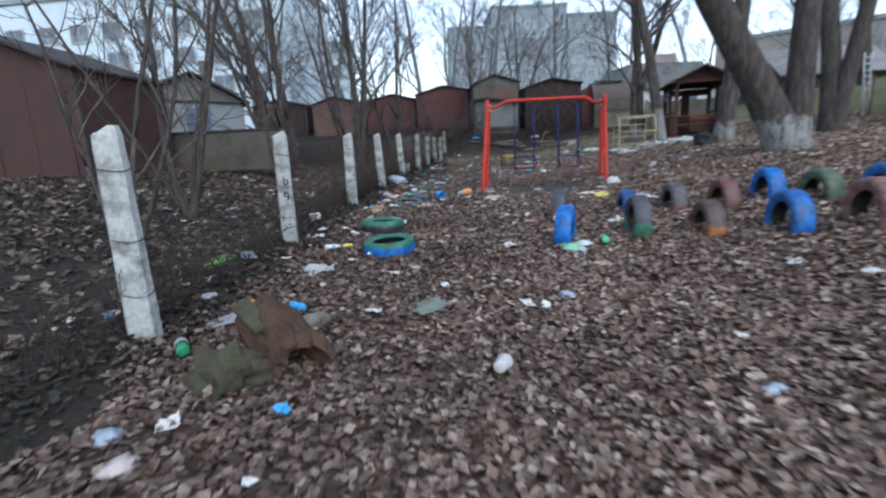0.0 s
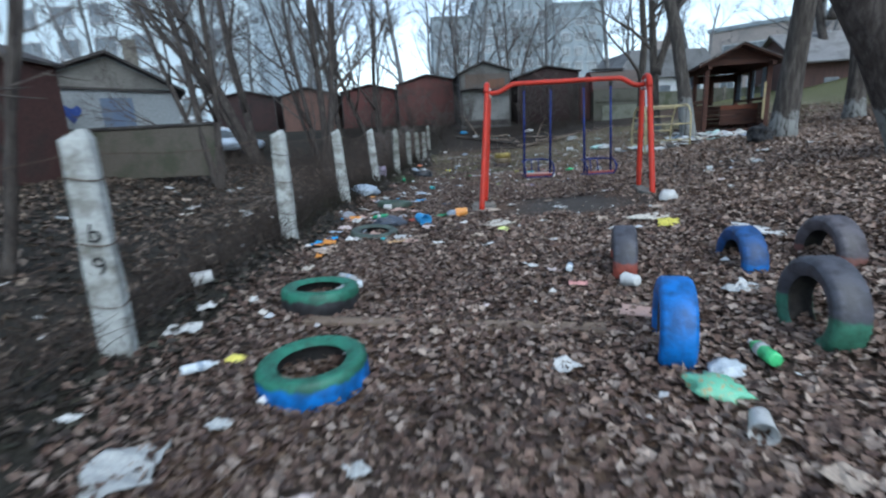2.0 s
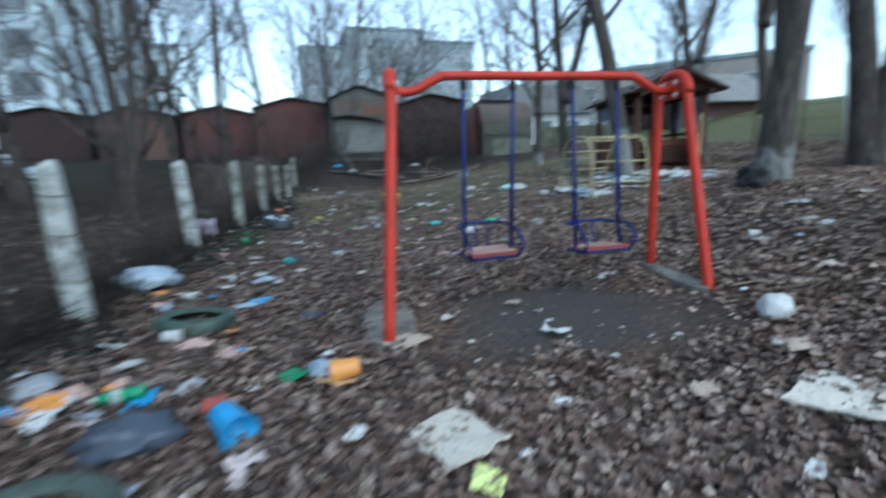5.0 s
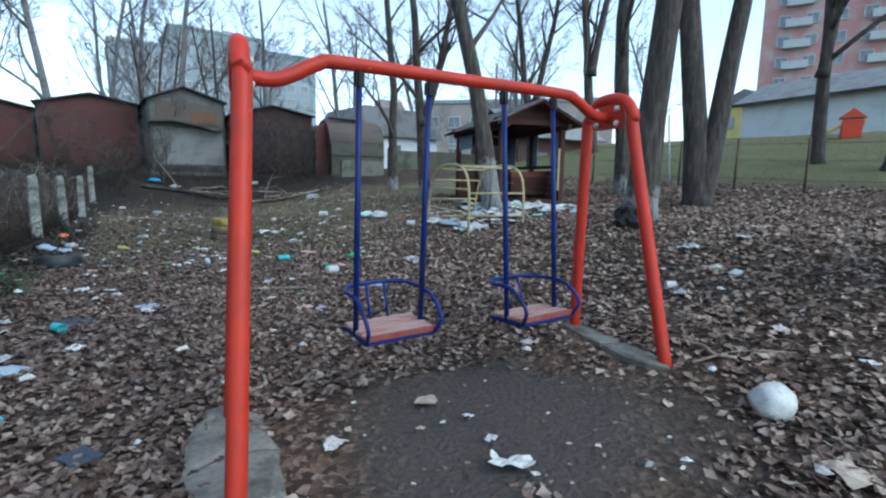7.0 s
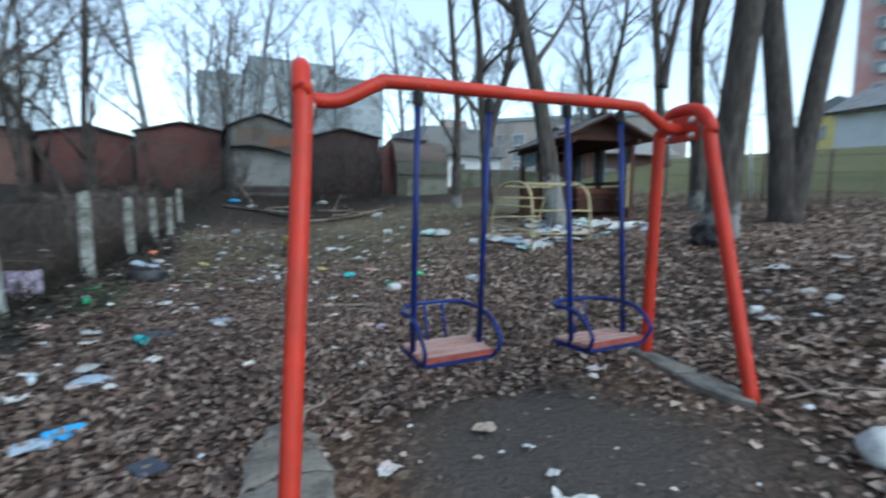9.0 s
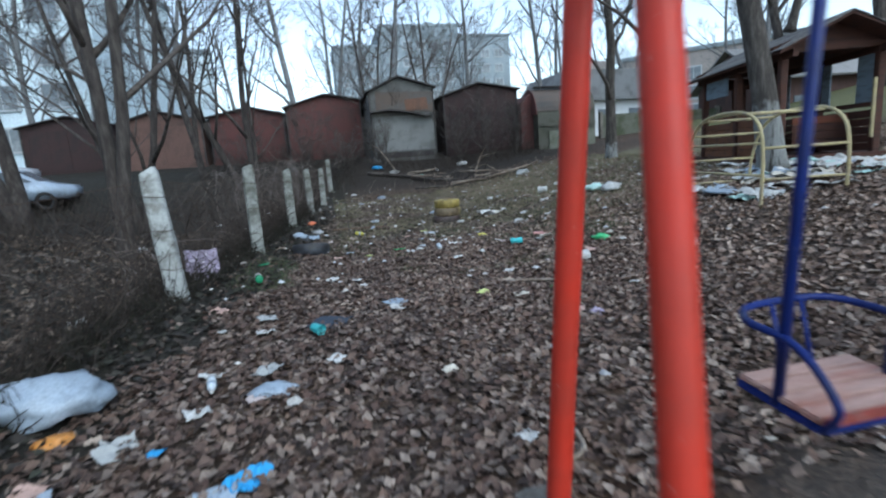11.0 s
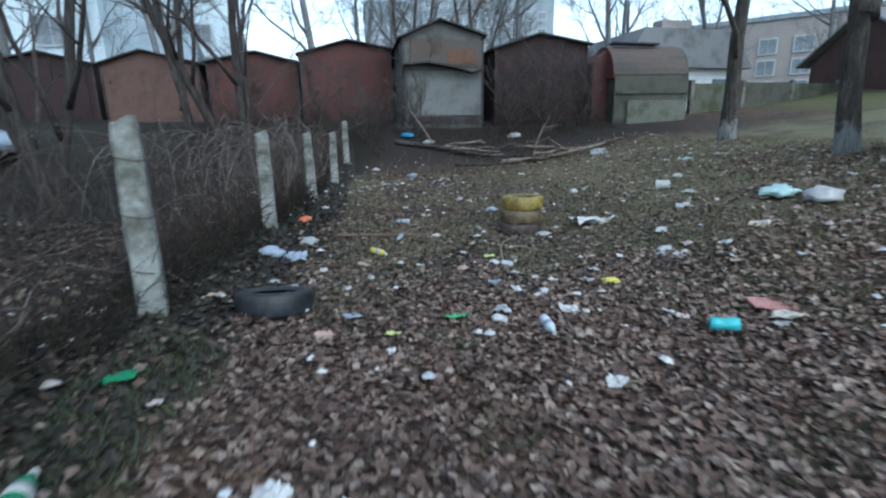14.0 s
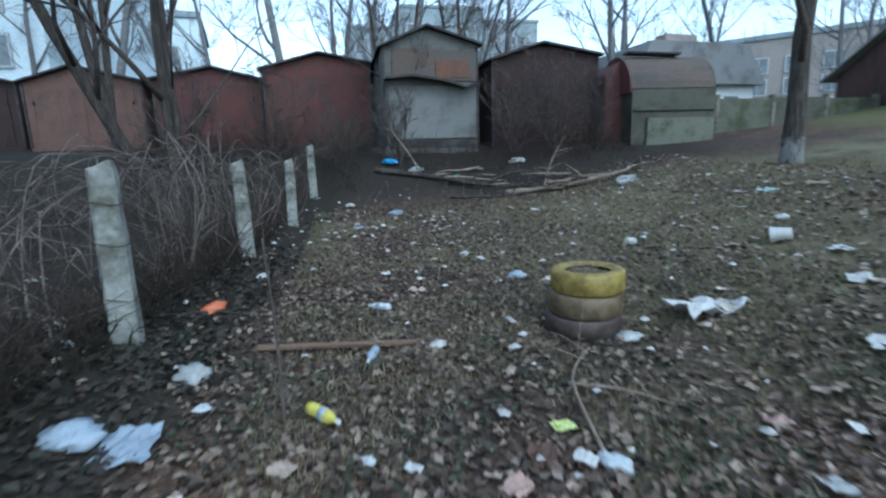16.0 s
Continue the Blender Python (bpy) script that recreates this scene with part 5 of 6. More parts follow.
tangle("pale dry vine canes sprawling over the fence", 21.8, 29.5, 58, 71, 0.0065, VINE, 1.9, 0.9, 1.45, (-0.9, 0.8))
tangle("brown tangled vine stems over the fence", 20.2, 30.5, 110, 72, 0.005, TWIG, 1.6, 0.8, 1.3)
tangle("dark bramble canes behind the fence", 12.5, 21.5, 70, 73, 0.006, DARK_STEM, 1.4, 0.5, 1.0)
tangle("pale fallen stalks behind the fence", 12.0, 24.0, 26, 74, 0.008, VINE, 1.6, 0.15, 0.5, (-2.0, -0.2))
for sx0, sy0, sd, tall in ((2.75, 32.9, 81, 1.9), (6.1, 32.9, 82, 2.3), (7.3, 32.6, 83, 2.6), (8.6, 32.8, 84, 2.0), (-0.4, 33.6, 85, 2.2), (-2.6, 33.2, 86, 2.2), (1.2, 32.4, 87, 1.7)):
    tree("shrub", "leafless dark shrub before the garages", sx0, sy0, sd, tall, 0.025, (0.05, 0), forks=((0, 0.3, 0.05, 1.0, 0.9), (0, -0.35, 0.0, 0.9, 0.9), (0, 0.12, -0.2, 0.95, 0.8), (0, -0.15, 0.2, 1.0, 0.8)),
         category="shrub", group="shrubs before the garages", start_low=0.15, sink=0.05, children=5, depth=3, curve=0.12)

# ---- fallen branches, logs ----
def branch(label, pts, r, seed, mat=TWIG, name="fallen_branch", twigs=5):
    rng = random.Random(seed)
    path = [Vector((x, y, relief(x, y) + z)) for x, y, z in pts]
    path = smooth_path(path, 4)
    v, f = [], []
    n = len(path)
    add_tube(v, f, path, [r * (1 - 0.65 * i / n) * rng.uniform(0.9, 1.1) for i in range(n)], 7)
    b = thing(name, label, "branch", Matrix(), "fallen branches")
    raw("stem", v, f, mat, b)
    if twigs:
        for k in range(twigs):
            v, f = [], []
            q = path[rng.randrange(n // 3, n)]
            d = Vector((rng.gauss(0, 1), rng.gauss(0, 1), abs(rng.gauss(0, 0.5)))).normalized() * rng.uniform(0.2, 0.7)
            add_tube(v, f, [q, q + d * 0.5 + Vector((0, 0, 0.03)), q + d], [r * 0.35, r * 0.25, r * 0.1], 4)
            raw("side_twig", v, f, mat, b)
    return b


branch("long dark fallen limb before the garages", [(2.0, 32.4, 0.06), (3.3, 31.8, 0.1), (4.6, 31.0, 0.14), (5.8, 30.6, 0.08)], 0.08, 1, BARK)
branch("grey fallen limb lying on thin grass", [(5.0, 30.5, 0.06), (6.2, 30.1, 0.12), (7.4, 29.8, 0.16), (8.5, 30.3, 0.1)], 0.07, 2, DRY_TWIG)
branch("thin dark branch on the ground", [(3.6, 30.6, 0.03), (4.6, 30.4, 0.05), (5.4, 30.2, 0.04)], 0.04, 3, BARK)
branch("crooked branch with upright twigs", [(4.6, 31.2, 0.05), (5.6, 31.3, 0.25), (6.6, 30.7, 0.1)], 0.05, 4, BARK, twigs=12)
branch("dry forked bush branch standing in the pile", [(5.9, 30.3, 0.0), (6.0, 30.3, 0.5), (6.2, 30.2, 1.0)], 0.03, 5, DRY_TWIG, twigs=14)
branch("pale broken stick leaning from weeds", [(3.2, 32.4, 0.0), (2.9, 32.5, 0.5), (2.5, 32.6, 1.0)], 0.03, 6, DRY_TWIG, twigs=2)
branch("long pale stick on fallen leaves", [(2.15, 20.85, 0.03), (2.35, 21.6, 0.05), (2.68, 22.0, 0.06)], 0.013, 7, DRY_TWIG, "stick", 3)
branch("thin pale stick across the leaves", [(2.3, 21.55, 0.05), (2.55, 21.4, 0.05), (2.75, 21.2, 0.03)], 0.011, 8, DRY_TWIG, "stick", 1)
branch("curved pale root lying on leaves", [(2.15, 16.7, 0.03), (2.4, 16.5, 0.05), (2.55, 16.3, 0.05), (2.62, 16.0, 0.03)], 0.022, 9, DRY_TWIG, "stick", 2)
branch("long thin stick by the swing", [(3.6, 12.15, 0.03), (3.9, 12.0, 0.03), (4.1, 11.75, 0.03)], 0.01, 10, DRY_TWIG, "stick", 0)
branch("small upright dry sapling", [(0.7, 21.6, 0.0), (0.7, 21.62, 0.45), (0.68, 21.6, 1.0)], 0.012, 12, TWIG, "sapling", 4)
branch("small upright dry sapling by the log pile", [(3.2, 29.0, 0.0), (3.2, 29.0, 0.5), (3.24, 29.0, 1.1)], 0.015, 13, TWIG, "sapling", 6)

plank = thing("plank", "thin weathered brown plank lying on leaves", "plank", pose(0.98, 22.55, relief(0.98, 22.55) + 0.05, 0, 1, -8))
part("board", boxed((1.15, 0.07, 0.022), bevel=0.004), surface("weathered_plank", (0.2, 0.13, 0.085), (0.12, 0.08, 0.06), 0.85, 4, 40, 0.5, stretch=(0.3, 2, 2)), plank)
plank2 = thing("plank", "long pale half-buried plank among leaves", "plank", pose(0.1, 8.08, relief(0.1, 8.08) - 0.004, 0, 0, -13.8))
part("board", boxed((2.1, 0.13, 0.03), bevel=0.006), surface("pale_plank", (0.2, 0.15, 0.11), (0.12, 0.09, 0.07), 0.9, 4, 40, 0.5, stretch=(0.3, 2, 2)), plank2)


prng = random.Random(91)
for px, py, n in ((4.6, 31.2, 9), (6.2, 30.2, 10), (3.9, 31.9, 6)):
    pile = thing("brushwood_pile", "heap of dark fallen branches before the garages", "branches", pose(px, py, relief(px, py) + 0.03), "brushwood heaps")
    for k in range(n):
        a, ln = prng.uniform(-0.5, 0.5) + (math.pi if k % 2 else 0), prng.uniform(0.7, 1.7)
        off = Vector((prng.uniform(-0.5, 0.5), prng.uniform(-0.35, 0.35), 0.02 + 0.035 * k))
        d = Vector((math.cos(a), math.sin(a), prng.uniform(-0.03, 0.12)))
        pts = [off + d * ln * (q / 4 - 0.5) + Vector((0, prng.uniform(-0.06, 0.06), prng.uniform(0, 0.06))) for q in range(5)]
        v, f = [], []
        add_tube(v, f, pts, [0.035 - 0.006 * q for q in range(5)] if k % 3 == 0 else [0.018 - 0.003 * q for q in range(5)], 6)
        raw("branch", v, f, DARK_STEM if k % 3 else DRY_TWIG, pile)

def lump(name, label, category, at, size, mat, seed, rough=0.35, turn=0.0, sub=3, hollow=False):
    """An irregular broken lump: stump, stone, rotten wood."""
    bm = bmesh.new()
    bmesh.ops.create_icosphere(bm, subdivisions=sub, radius=1.0)
    for vtx in bm.verts:
        c = vtx.co
        k = 1 + rough * noise.noise(Vector((c.x * 1.6 + seed, c.y * 1.6, c.z * 1.6))) + rough * 0.5 * noise.noise(Vector((c.x * 4 + seed, c.y * 4, c.z * 4)))
        vtx.co = Vector((c.x * size[0], c.y * size[1], max(-0.45, c.z) * size[2])) * k
    ob = part(name, bm, mat, smooth=False)
    x, y = at
    ob.matrix_basis = pose(x, y, relief(x, y) + size[2] * 0.3, 0, 0, turn)
    return tagged(ob, label, category)


ROTTEN = surface("rotten_wood", (0.078, 0.045, 0.027), (0.033, 0.02, 0.014), 0.95, 5, 30, 0.5, bump=0.8, stretch=(1, 3, 3))
MOSSY = surface("mossy_root", (0.06, 0.06, 0.036), (0.045, 0.033, 0.024), 0.95, 5, 30, 0.5, bump=0.8)
hollow = thing("rotten_log", "broken rotten log with a dark hollow end", "log", pose(-1.12, 4.78, relief(-1.12, 4.78) + 0.13, 0, 14, -50))
lv, lf = lathe([(-0.32, 0.05), (-0.31, 0.14), (-0.2, 0.175), (-0.05, 0.18), (0.1, 0.17), (0.25, 0.18), (0.33, 0.165), (0.34, 0.13), (0.28, 0.115), (0.1, 0.1), (-0.1, 0.04)], 20)
lv = [Vector(c) * (1 + 0.3 * noise.noise(Vector(c) * 7.0)) + Vector((0.09 * noise.noise(Vector((c[1] * 14, c[2] * 14, 3.0))) if c[0] > 0.2 else 0, 0, 0)) for c in lv]
raw("shell", lv, lf, ROTTEN, hollow, False)
part("loose_bark", boxed((0.3, 0.12, 0.025), (-0.1, -0.12, 0.14), (20, 8, 10), bevel=0.008), MOSSY, hollow)
lump("root_clump", "mossy torn root clump on leaves", "root", (-1.3, 4.45), (0.22, 0.13, 0.15), MOSSY, 8.1, 0.7, 10)
lump("charred_stump", "charred black stump at a tree's foot", "stump", (6.95, 14.95), (0.3, 0.22, 0.24), BLACK, 5.2, 0.5, 40)
lump("stone", "pale grey stone near the fallen branches", "stone", (7.5, 29.3), (0.28, 0.2, 0.14), CONCRETE, 2.2, 0.4, 20)
lump("stone", "grey stone beside the concrete post", "stone", (-1.05, 5.3), (0.16, 0.1, 0.07), SLAB, 7.2, 0.3, 60)

# planter filling in the tyre stack
sx, sy = 2.89, 22.46
lump("planter_soil", "dark soil with dead leaves in the tyre planter", "soil", (sx, sy), (0.2, 0.2, 0.06), GROUND, 4.0, 0.3).location.z = relief(sx, sy) + 0.43
brush("planter_weeds", "dry stalks growing in the tyre planter", sx - 0.12, sx + 0.12, sy - 0.12, sy + 0.12, 14, 0.5, 0.004, DRY_TWIG, 61, 0.2, False).location.z = 0.42

# ---- litter ----
PAINTS = {
    "white": (0.56, 0.56, 0.54), "greywhite": (0.4, 0.41, 0.4), "paleblue": (0.32, 0.38, 0.45), "pinkwhite": (0.54, 0.46, 0.44), "grey": (0.3, 0.31, 0.33), "slate": (0.05, 0.062, 0.085),
    "tan": (0.42, 0.34, 0.27), "pinktan": (0.47, 0.32, 0.27), "cardpale": (0.62, 0.57, 0.48), "orangepale": (0.6, 0.38, 0.2), "orange": (0.6, 0.26, 0.06), "yellow": (0.7, 0.62, 0.12),
    "yellowgreen": (0.6, 0.66, 0.25), "green": (0.03, 0.24, 0.11), "brightgreen": (0.1, 0.55, 0.2), "leafgreen": (0.22, 0.42, 0.12), "greygreen": (0.2, 0.23, 0.19), "teal": (0.08, 0.48, 0.5),
    "blue": (0.06, 0.34, 0.66), "red": (0.38, 0.09, 0.07), "redorange": (0.62, 0.16, 0.06), "pink": (0.6, 0.3, 0.27), "purple": (0.3, 0.25, 0.34), "crisp": (0.2, 0.55, 0.35),
    "mint": (0.5, 0.7, 0.64), "clear": (0.55, 0.6, 0.63), "brown": (0.1, 0.06, 0.045)}
WORDS = {"white": "white", "greywhite": "greyish white", "paleblue": "pale blue", "pinkwhite": "pinkish white", "grey": "grey", "slate": "dark slate-blue", "tan": "tan", "pinktan": "pinkish tan",
         "cardpale": "pale cream", "orangepale": "faded orange", "orange": "orange", "yellow": "yellow", "yellowgreen": "yellow-green", "green": "dark green", "brightgreen": "bright green",
         "leafgreen": "leaf-green", "greygreen": "grey-green", "teal": "teal", "blue": "bright blue", "red": "dull red", "redorange": "red-orange", "pink": "pink", "purple": "purple patterned",
         "crisp": "green and orange", "mint": "mint green", "clear": "clear", "brown": "brown"}
STUFF_MAT = {}


def litter_mat(color, kind):
    key = (color, kind)
    if key not in STUFF_MAT:
        c = PAINTS[color]
        rough = {"bag": 0.4, "bottle": 0.18, "sheet": 0.7, "board": 0.85}[kind]
        worn = tuple(v * 0.62 + 0.02 for v in c)
        if color == "crisp":
            worn = (0.6, 0.3, 0.12)
        elif color == "purple":
            worn = (0.68, 0.62, 0.66)
        STUFF_MAT[key] = surface("litter_" + color, c, worn, rough, 9.0, 45, 0.32, bump=0.25, specular=0.5 if kind in ("bag", "bottle") else 0.25, vary=0.12)
    return STUFF_MAT[key]


def sheet_mesh(seed, aspect, crumple, thick):
    """A torn, creased sheet of unit length."""
    rng = random.Random(seed)
    bm = bmesh.new()
    nx, ny = 9, 7
    grid = []
    for j in range(ny):
        row = []
        for i in range(nx):
            u, w = i / (nx - 1) - 0.5, (j / (ny - 1) - 0.5) * aspect
            edge = i in (0, nx - 1) or j in (0, ny - 1)
            jag = 0.05 if edge else 0.01
            z = crumple * (noise.noise(Vector((u * 3 + seed, w * 3, seed))) + 0.5 * noise.noise(Vector((u * 8 + seed, w * 8, 1.0))))
            row.append(bm.verts.new((u + rng.uniform(-jag, jag), w + rng.uniform(-jag, jag), z)))
        grid.append(row)
    drop = rng.random() < 0.6
    for j in range(ny - 1):
        for i in range(nx - 1):
            if drop and i + j < 2:
                continue
            bm.faces.new((grid[j][i], grid[j][i + 1], grid[j + 1][i + 1], grid[j + 1][i]))
    bmesh.ops.delete(bm, geom=[q for q in bm.verts if not q.link_faces], context="VERTS")
    bmesh.ops.solidify(bm, geom=list(bm.faces), thickness=thick)
    return mesh_of(bm, "sheet")


def bag_mesh(seed, flat, rough):
    bm = bmesh.new()
    bmesh.ops.create_icosphere(bm, subdivisions=3, radius=0.5)
    for q in bm.verts:
        c = q.co * 2
        k = 1 + rough * noise.noise(Vector((c.x * 1.7 + seed, c.y * 1.7, c.z * 1.7))) + rough * 0.6 * noise.noise(Vector((c.x * 5 + seed, c.y * 5, c.z * 5)))
        crease = abs(noise.noise(Vector((c.x * 3.1, c.y * 3.1 + seed, c.z * 3.1)))) * rough * 0.5
        q.co = Vector((c.x, c.y * 0.78, max(c.z, -0.5) * flat)) * 0.5 * (k - crease)
    me = mesh_of(bm, "bag")
    me.polygons.foreach_set("use_smooth", [True] * len(me.polygons))
    return me


SHEETS = [sheet_mesh(s + 0.37, 0.55 + 0.1 * s, 0.10 + 0.02 * (s % 3), 0.008) for s in range(7)]
SCRAPS = [sheet_mesh(s + 20.5, 0.6 + 0.08 * s, 0.17, 0.03) for s in range(7)]
BOARDS = [sheet_mesh(s + 40.2, 0.62 + 0.1 * s, 0.035, 0.03) for s in range(5)]
RAGS = [sheet_mesh(s + 60.9, 0.5, 0.2, 0.015) for s in range(3)]
BAGS = [bag_mesh(s * 3.7, 0.34 + 0.07 * (s % 3), 0.42) for s in range(6)]
COUNT = {"n": 0}


def lay(name, label, category, meshes, x, y, size, color, turn, kind, lift, tilt=6):
    COUNT["n"] += 1
    rng = random.Random(COUNT["n"])
    me = meshes[COUNT["n"] % len(meshes)].copy()
    me.materials.clear()
    me.materials.append(litter_mat(color, kind))
    ob = new(name, me)
    ob.matrix_basis = pose(x, y, relief(x, y) + lift, rng.uniform(-tilt, tilt), rng.uniform(-tilt, tilt), turn) @ Matrix.Diagonal((size, size, size, 1))
    return tagged(ob, label, category, category + " litter")


def sheet(x, y, size, color, turn):
    lay("paper_sheet", WORDS[color] + " torn sheet lying on fallen leaves", "sheet", SHEETS, x, y, size, color, turn, "sheet", 0.035)


def scrap(x, y, size, color, turn):
    lay("litter_scrap", "small crumpled " + WORDS[color] + " scrap among leaves", "scrap", SCRAPS, x, y, size, color, turn, "sheet", 0.035, 15)


def board(x, y, size, color, turn):
    lay("board_scrap", WORDS[color] + " worn board scrap lying on leaves", "board", BOARDS, x, y, size, color, turn, "board", 0.035, 5)


def rag(x, y, size, color, turn):
    lay("cloth_rag", "rumpled " + WORDS[color] + " cloth rag on the ground", "rag", RAGS, x, y, size, color, turn, "sheet", 0.04, 3)


def bag(x, y, size, color, turn):
    lay("plastic_bag", "crumpled " + WORDS[color] + " plastic bag on leaves", "bag", BAGS, x, y, size, color, turn, "bag", size * 0.12)


def stick(x, y, size, color, turn):
    b = thing("stick", "short pale stick on fallen leaves", "stick", pose(x, y, relief(x, y) + 0.03, 0, 0, turn), "stick litter")
    tube_part("stem", smooth_path([(-size, 0, 0), (-0.3 * size, 0.04, 0.01), (0.4 * size, -0.02, 0), (size, 0.03, 0.01)], 3), 0.012, DRY_TWIG, b, 6)


def bottle(x, y, size, color, turn):
    t = thing("plastic_bottle", "empty " + WORDS[color] + " plastic bottle lying on leaves", "bottle", pose(x, y, relief(x, y) + 0.03 + size * 0.13, 0, 3, turn) @ Matrix.Diagonal((size, size, size, 1)), "bottle litter")
    raw("body", *lathe([(-0.5, 0.1), (-0.49, 0.14), (-0.3, 0.15), (-0.27, 0.138), (-0.1, 0.15), (-0.06, 0.14), (0.12, 0.15), (0.26, 0.12), (0.36, 0.06), (0.42, 0.05)]), litter_mat(color, "bottle"), t)
    raw("cap", *lathe([(0.42, 0.06), (0.5, 0.06)], 10), litter_mat("white" if color != "white" else "blue", "bottle"), t, False)
    raw("label_band", *lathe([(-0.08, 0.153), (0.1, 0.153)], 14), litter_mat("greywhite" if color in ("green", "brightgreen") else "paleblue", "sheet"), t)


def cup(x, y, size, color, turn):
    t = thing("plastic_cup", "dented " + WORDS[color] + " plastic cup lying on leaves", "cup", pose(x, y, relief(x, y) + 0.025 + size * 0.35, 8, 8, turn) @ Matrix.Diagonal((size, size, size, 1)), "cup litter")
    raw("body", *lathe([(-0.5, 0.3), (-0.48, 0.32), (0.0, 0.36), (0.45, 0.42), (0.5, 0.45), (0.47, 0.4), (-0.4, 0.28)]), litter_mat(color, "bag"), t)


def can(x, y, size, color, turn):
    t = thing("drink_can", "crushed " + WORDS[color] + " metal can on leaves", "can", pose(x, y, relief(x, y) + 0.025 + size * 0.22, 0, 4, turn) @ Matrix.Diagonal((size, size, size, 1)), "can litter")
    raw("body", *lathe([(-0.5, 0.2), (-0.46, 0.25), (-0.1, 0.24), (0.05, 0.2), (0.2, 0.25), (0.44, 0.25), (0.5, 0.2)]), litter_mat(color, "bottle"), t)


bottle(-1.78, 4.87, 0.28, "green", 121)
cup(-2.48, 5.25, 0.09, "blue", 303)
sheet(1.71, 4.61, 0.1105, "white", 278)
cup(0.24, 4.41, 0.11, "white", 66)
bag(1.50, 4.01, 0.12, "paleblue", 189)
scrap(-0.89, 4.07, 0.09, "blue", 309)
bag(-1.46, 3.71, 0.16, "pinkwhite", 242)
bag(-1.66, 3.93, 0.16, "paleblue", 320)
scrap(-1.42, 4.01, 0.1, "white", 297)
scrap(2.82, 5.72, 0.13, "white", 33)
scrap(2.51, 5.87, 0.15, "tan", 310)
scrap(3.04, 5.25, 0.12, "white", 6)
bag(-2.36, 6.92, 0.35, "leafgreen", 240)
bag(-2.12, 6.98, 0.2, "paleblue", 132)
sheet(-1.33, 6.77, 0.28900000000000003, "greywhite", 282)
board(-0.19, 5.55, 0.3, "greygreen", 119)
board(-1.71, 5.47, 0.3, "grey", 98)
board(-1.67, 5.83, 0.16, "orange", 240)
sheet(-0.05, 6.01, 0.102, "white", 276)
bag(0.94, 5.69, 0.16, "paleblue", 281)
cup(1.34, 6.68, 0.13, "white", 243)
sheet(1.47, 6.40, 0.136, "tan", 203)
can(-1.22, 5.58, 0.14, "blue", 327)
scrap(-0.61, 5.47, 0.1, "white", 77)
scrap(-0.52, 6.49, 0.12, "pinkwhite", 118)
scrap(0.48, 5.51, 0.13, "tan", 325)
scrap(0.72, 5.46, 0.1, "white", 77)
scrap(-2.19, 6.18, 0.12, "white", 267)
bag(-2.05, 5.85, 0.14, "grey", 199)
sheet(-1.67, 8.11, 0.204, "white", 7)
bag(-1.20, 7.73, 0.13, "yellow", 343)
bottle(-1.35, 7.60, 0.2, "clear", 32)
bottle(1.79, 7.32, 0.27, "brightgreen", 81)
bag(1.36, 7.04, 0.28, "crisp", 302)
bag(1.51, 7.20, 0.22, "clear", 21)
board(1.42, 8.07, 0.2, "pinktan", 154)
sheet(2.22, 8.23, 0.17, "greywhite", 15)
scrap(2.31, 8.22, 0.15, "white", 137)
board(3.21, 9.44, 0.5, "white", 242)
scrap(0.72, 7.38, 0.13, "white", 304)
bottle(-0.66, 8.86, 0.22, "clear", 198)
scrap(-1.68, 8.50, 0.13, "white", 218)
cup(-1.85, 8.89, 0.15, "white", 202)
scrap(-1.40, 8.71, 0.1, "white", 295)
sheet(-1.13, 10.81, 0.136, "blue", 227)
sheet(2.75, 10.27, 0.306, "yellow", 68)
scrap(0.14, 10.29, 0.12, "white", 187)
scrap(0.65, 9.98, 0.1, "white", 49)
scrap(0.93, 9.18, 0.11, "white", 18)
bottle(1.23, 8.98, 0.2, "clear", 69)
sheet(1.20, 8.65, 0.1275, "pink", 253)
cup(1.58, 8.53, 0.13, "white", 111)
board(-1.11, 10.20, 0.22, "tan", 132)
sheet(0.48, 11.88, 0.2125, "orangepale", 344)
scrap(1.33, 9.83, 0.18, "brown", 223)
bottle(-0.68, 9.05, 0.24, "greywhite", 320)
sheet(-0.18, 10.44, 0.17, "pinktan", 154)
scrap(-0.34, 10.47, 0.16, "orangepale", 215)
scrap(0.60, 10.46, 0.14, "tan", 259)
scrap(1.09, 8.99, 0.1, "pinkwhite", 197)
sheet(-0.50, 10.68, 0.11900000000000001, "teal", 293)
bottle(-0.66, 12.08, 0.26, "green", 179)
sheet(-0.15, 11.90, 0.204, "red", 273)
cup(-0.03, 11.49, 0.2, "blue", 299)
sheet(0.05, 11.26, 0.153, "pinkwhite", 208)
sheet(0.23, 12.09, 0.17, "green", 299)
bag(0.44, 12.07, 0.26, "paleblue", 118)
cup(0.54, 11.91, 0.16, "orange", 172)
scrap(-0.97, 11.95, 0.16, "white", 349)
sheet(-1.16, 12.10, 0.136, "blue", 14)
sheet(-0.75, 11.95, 0.136, "paleblue", 143)
sheet(-0.75, 12.27, 0.11900000000000001, "orange", 310)
sheet(-0.43, 12.89, 0.23800000000000002, "pinktan", 343)
cup(-0.60, 13.05, 0.12, "white", 356)
sheet(-0.21, 13.12, 0.1105, "orange", 83)
bag(-1.0, 14.5, 0.18, "orange", 357)
bag(-1.18, 14.8, 0.6, "paleblue", 167)
sheet(-0.55, 18.73, 0.136, "green", 277)
bag(-0.06, 20.54, 0.14, "greywhite", 292)
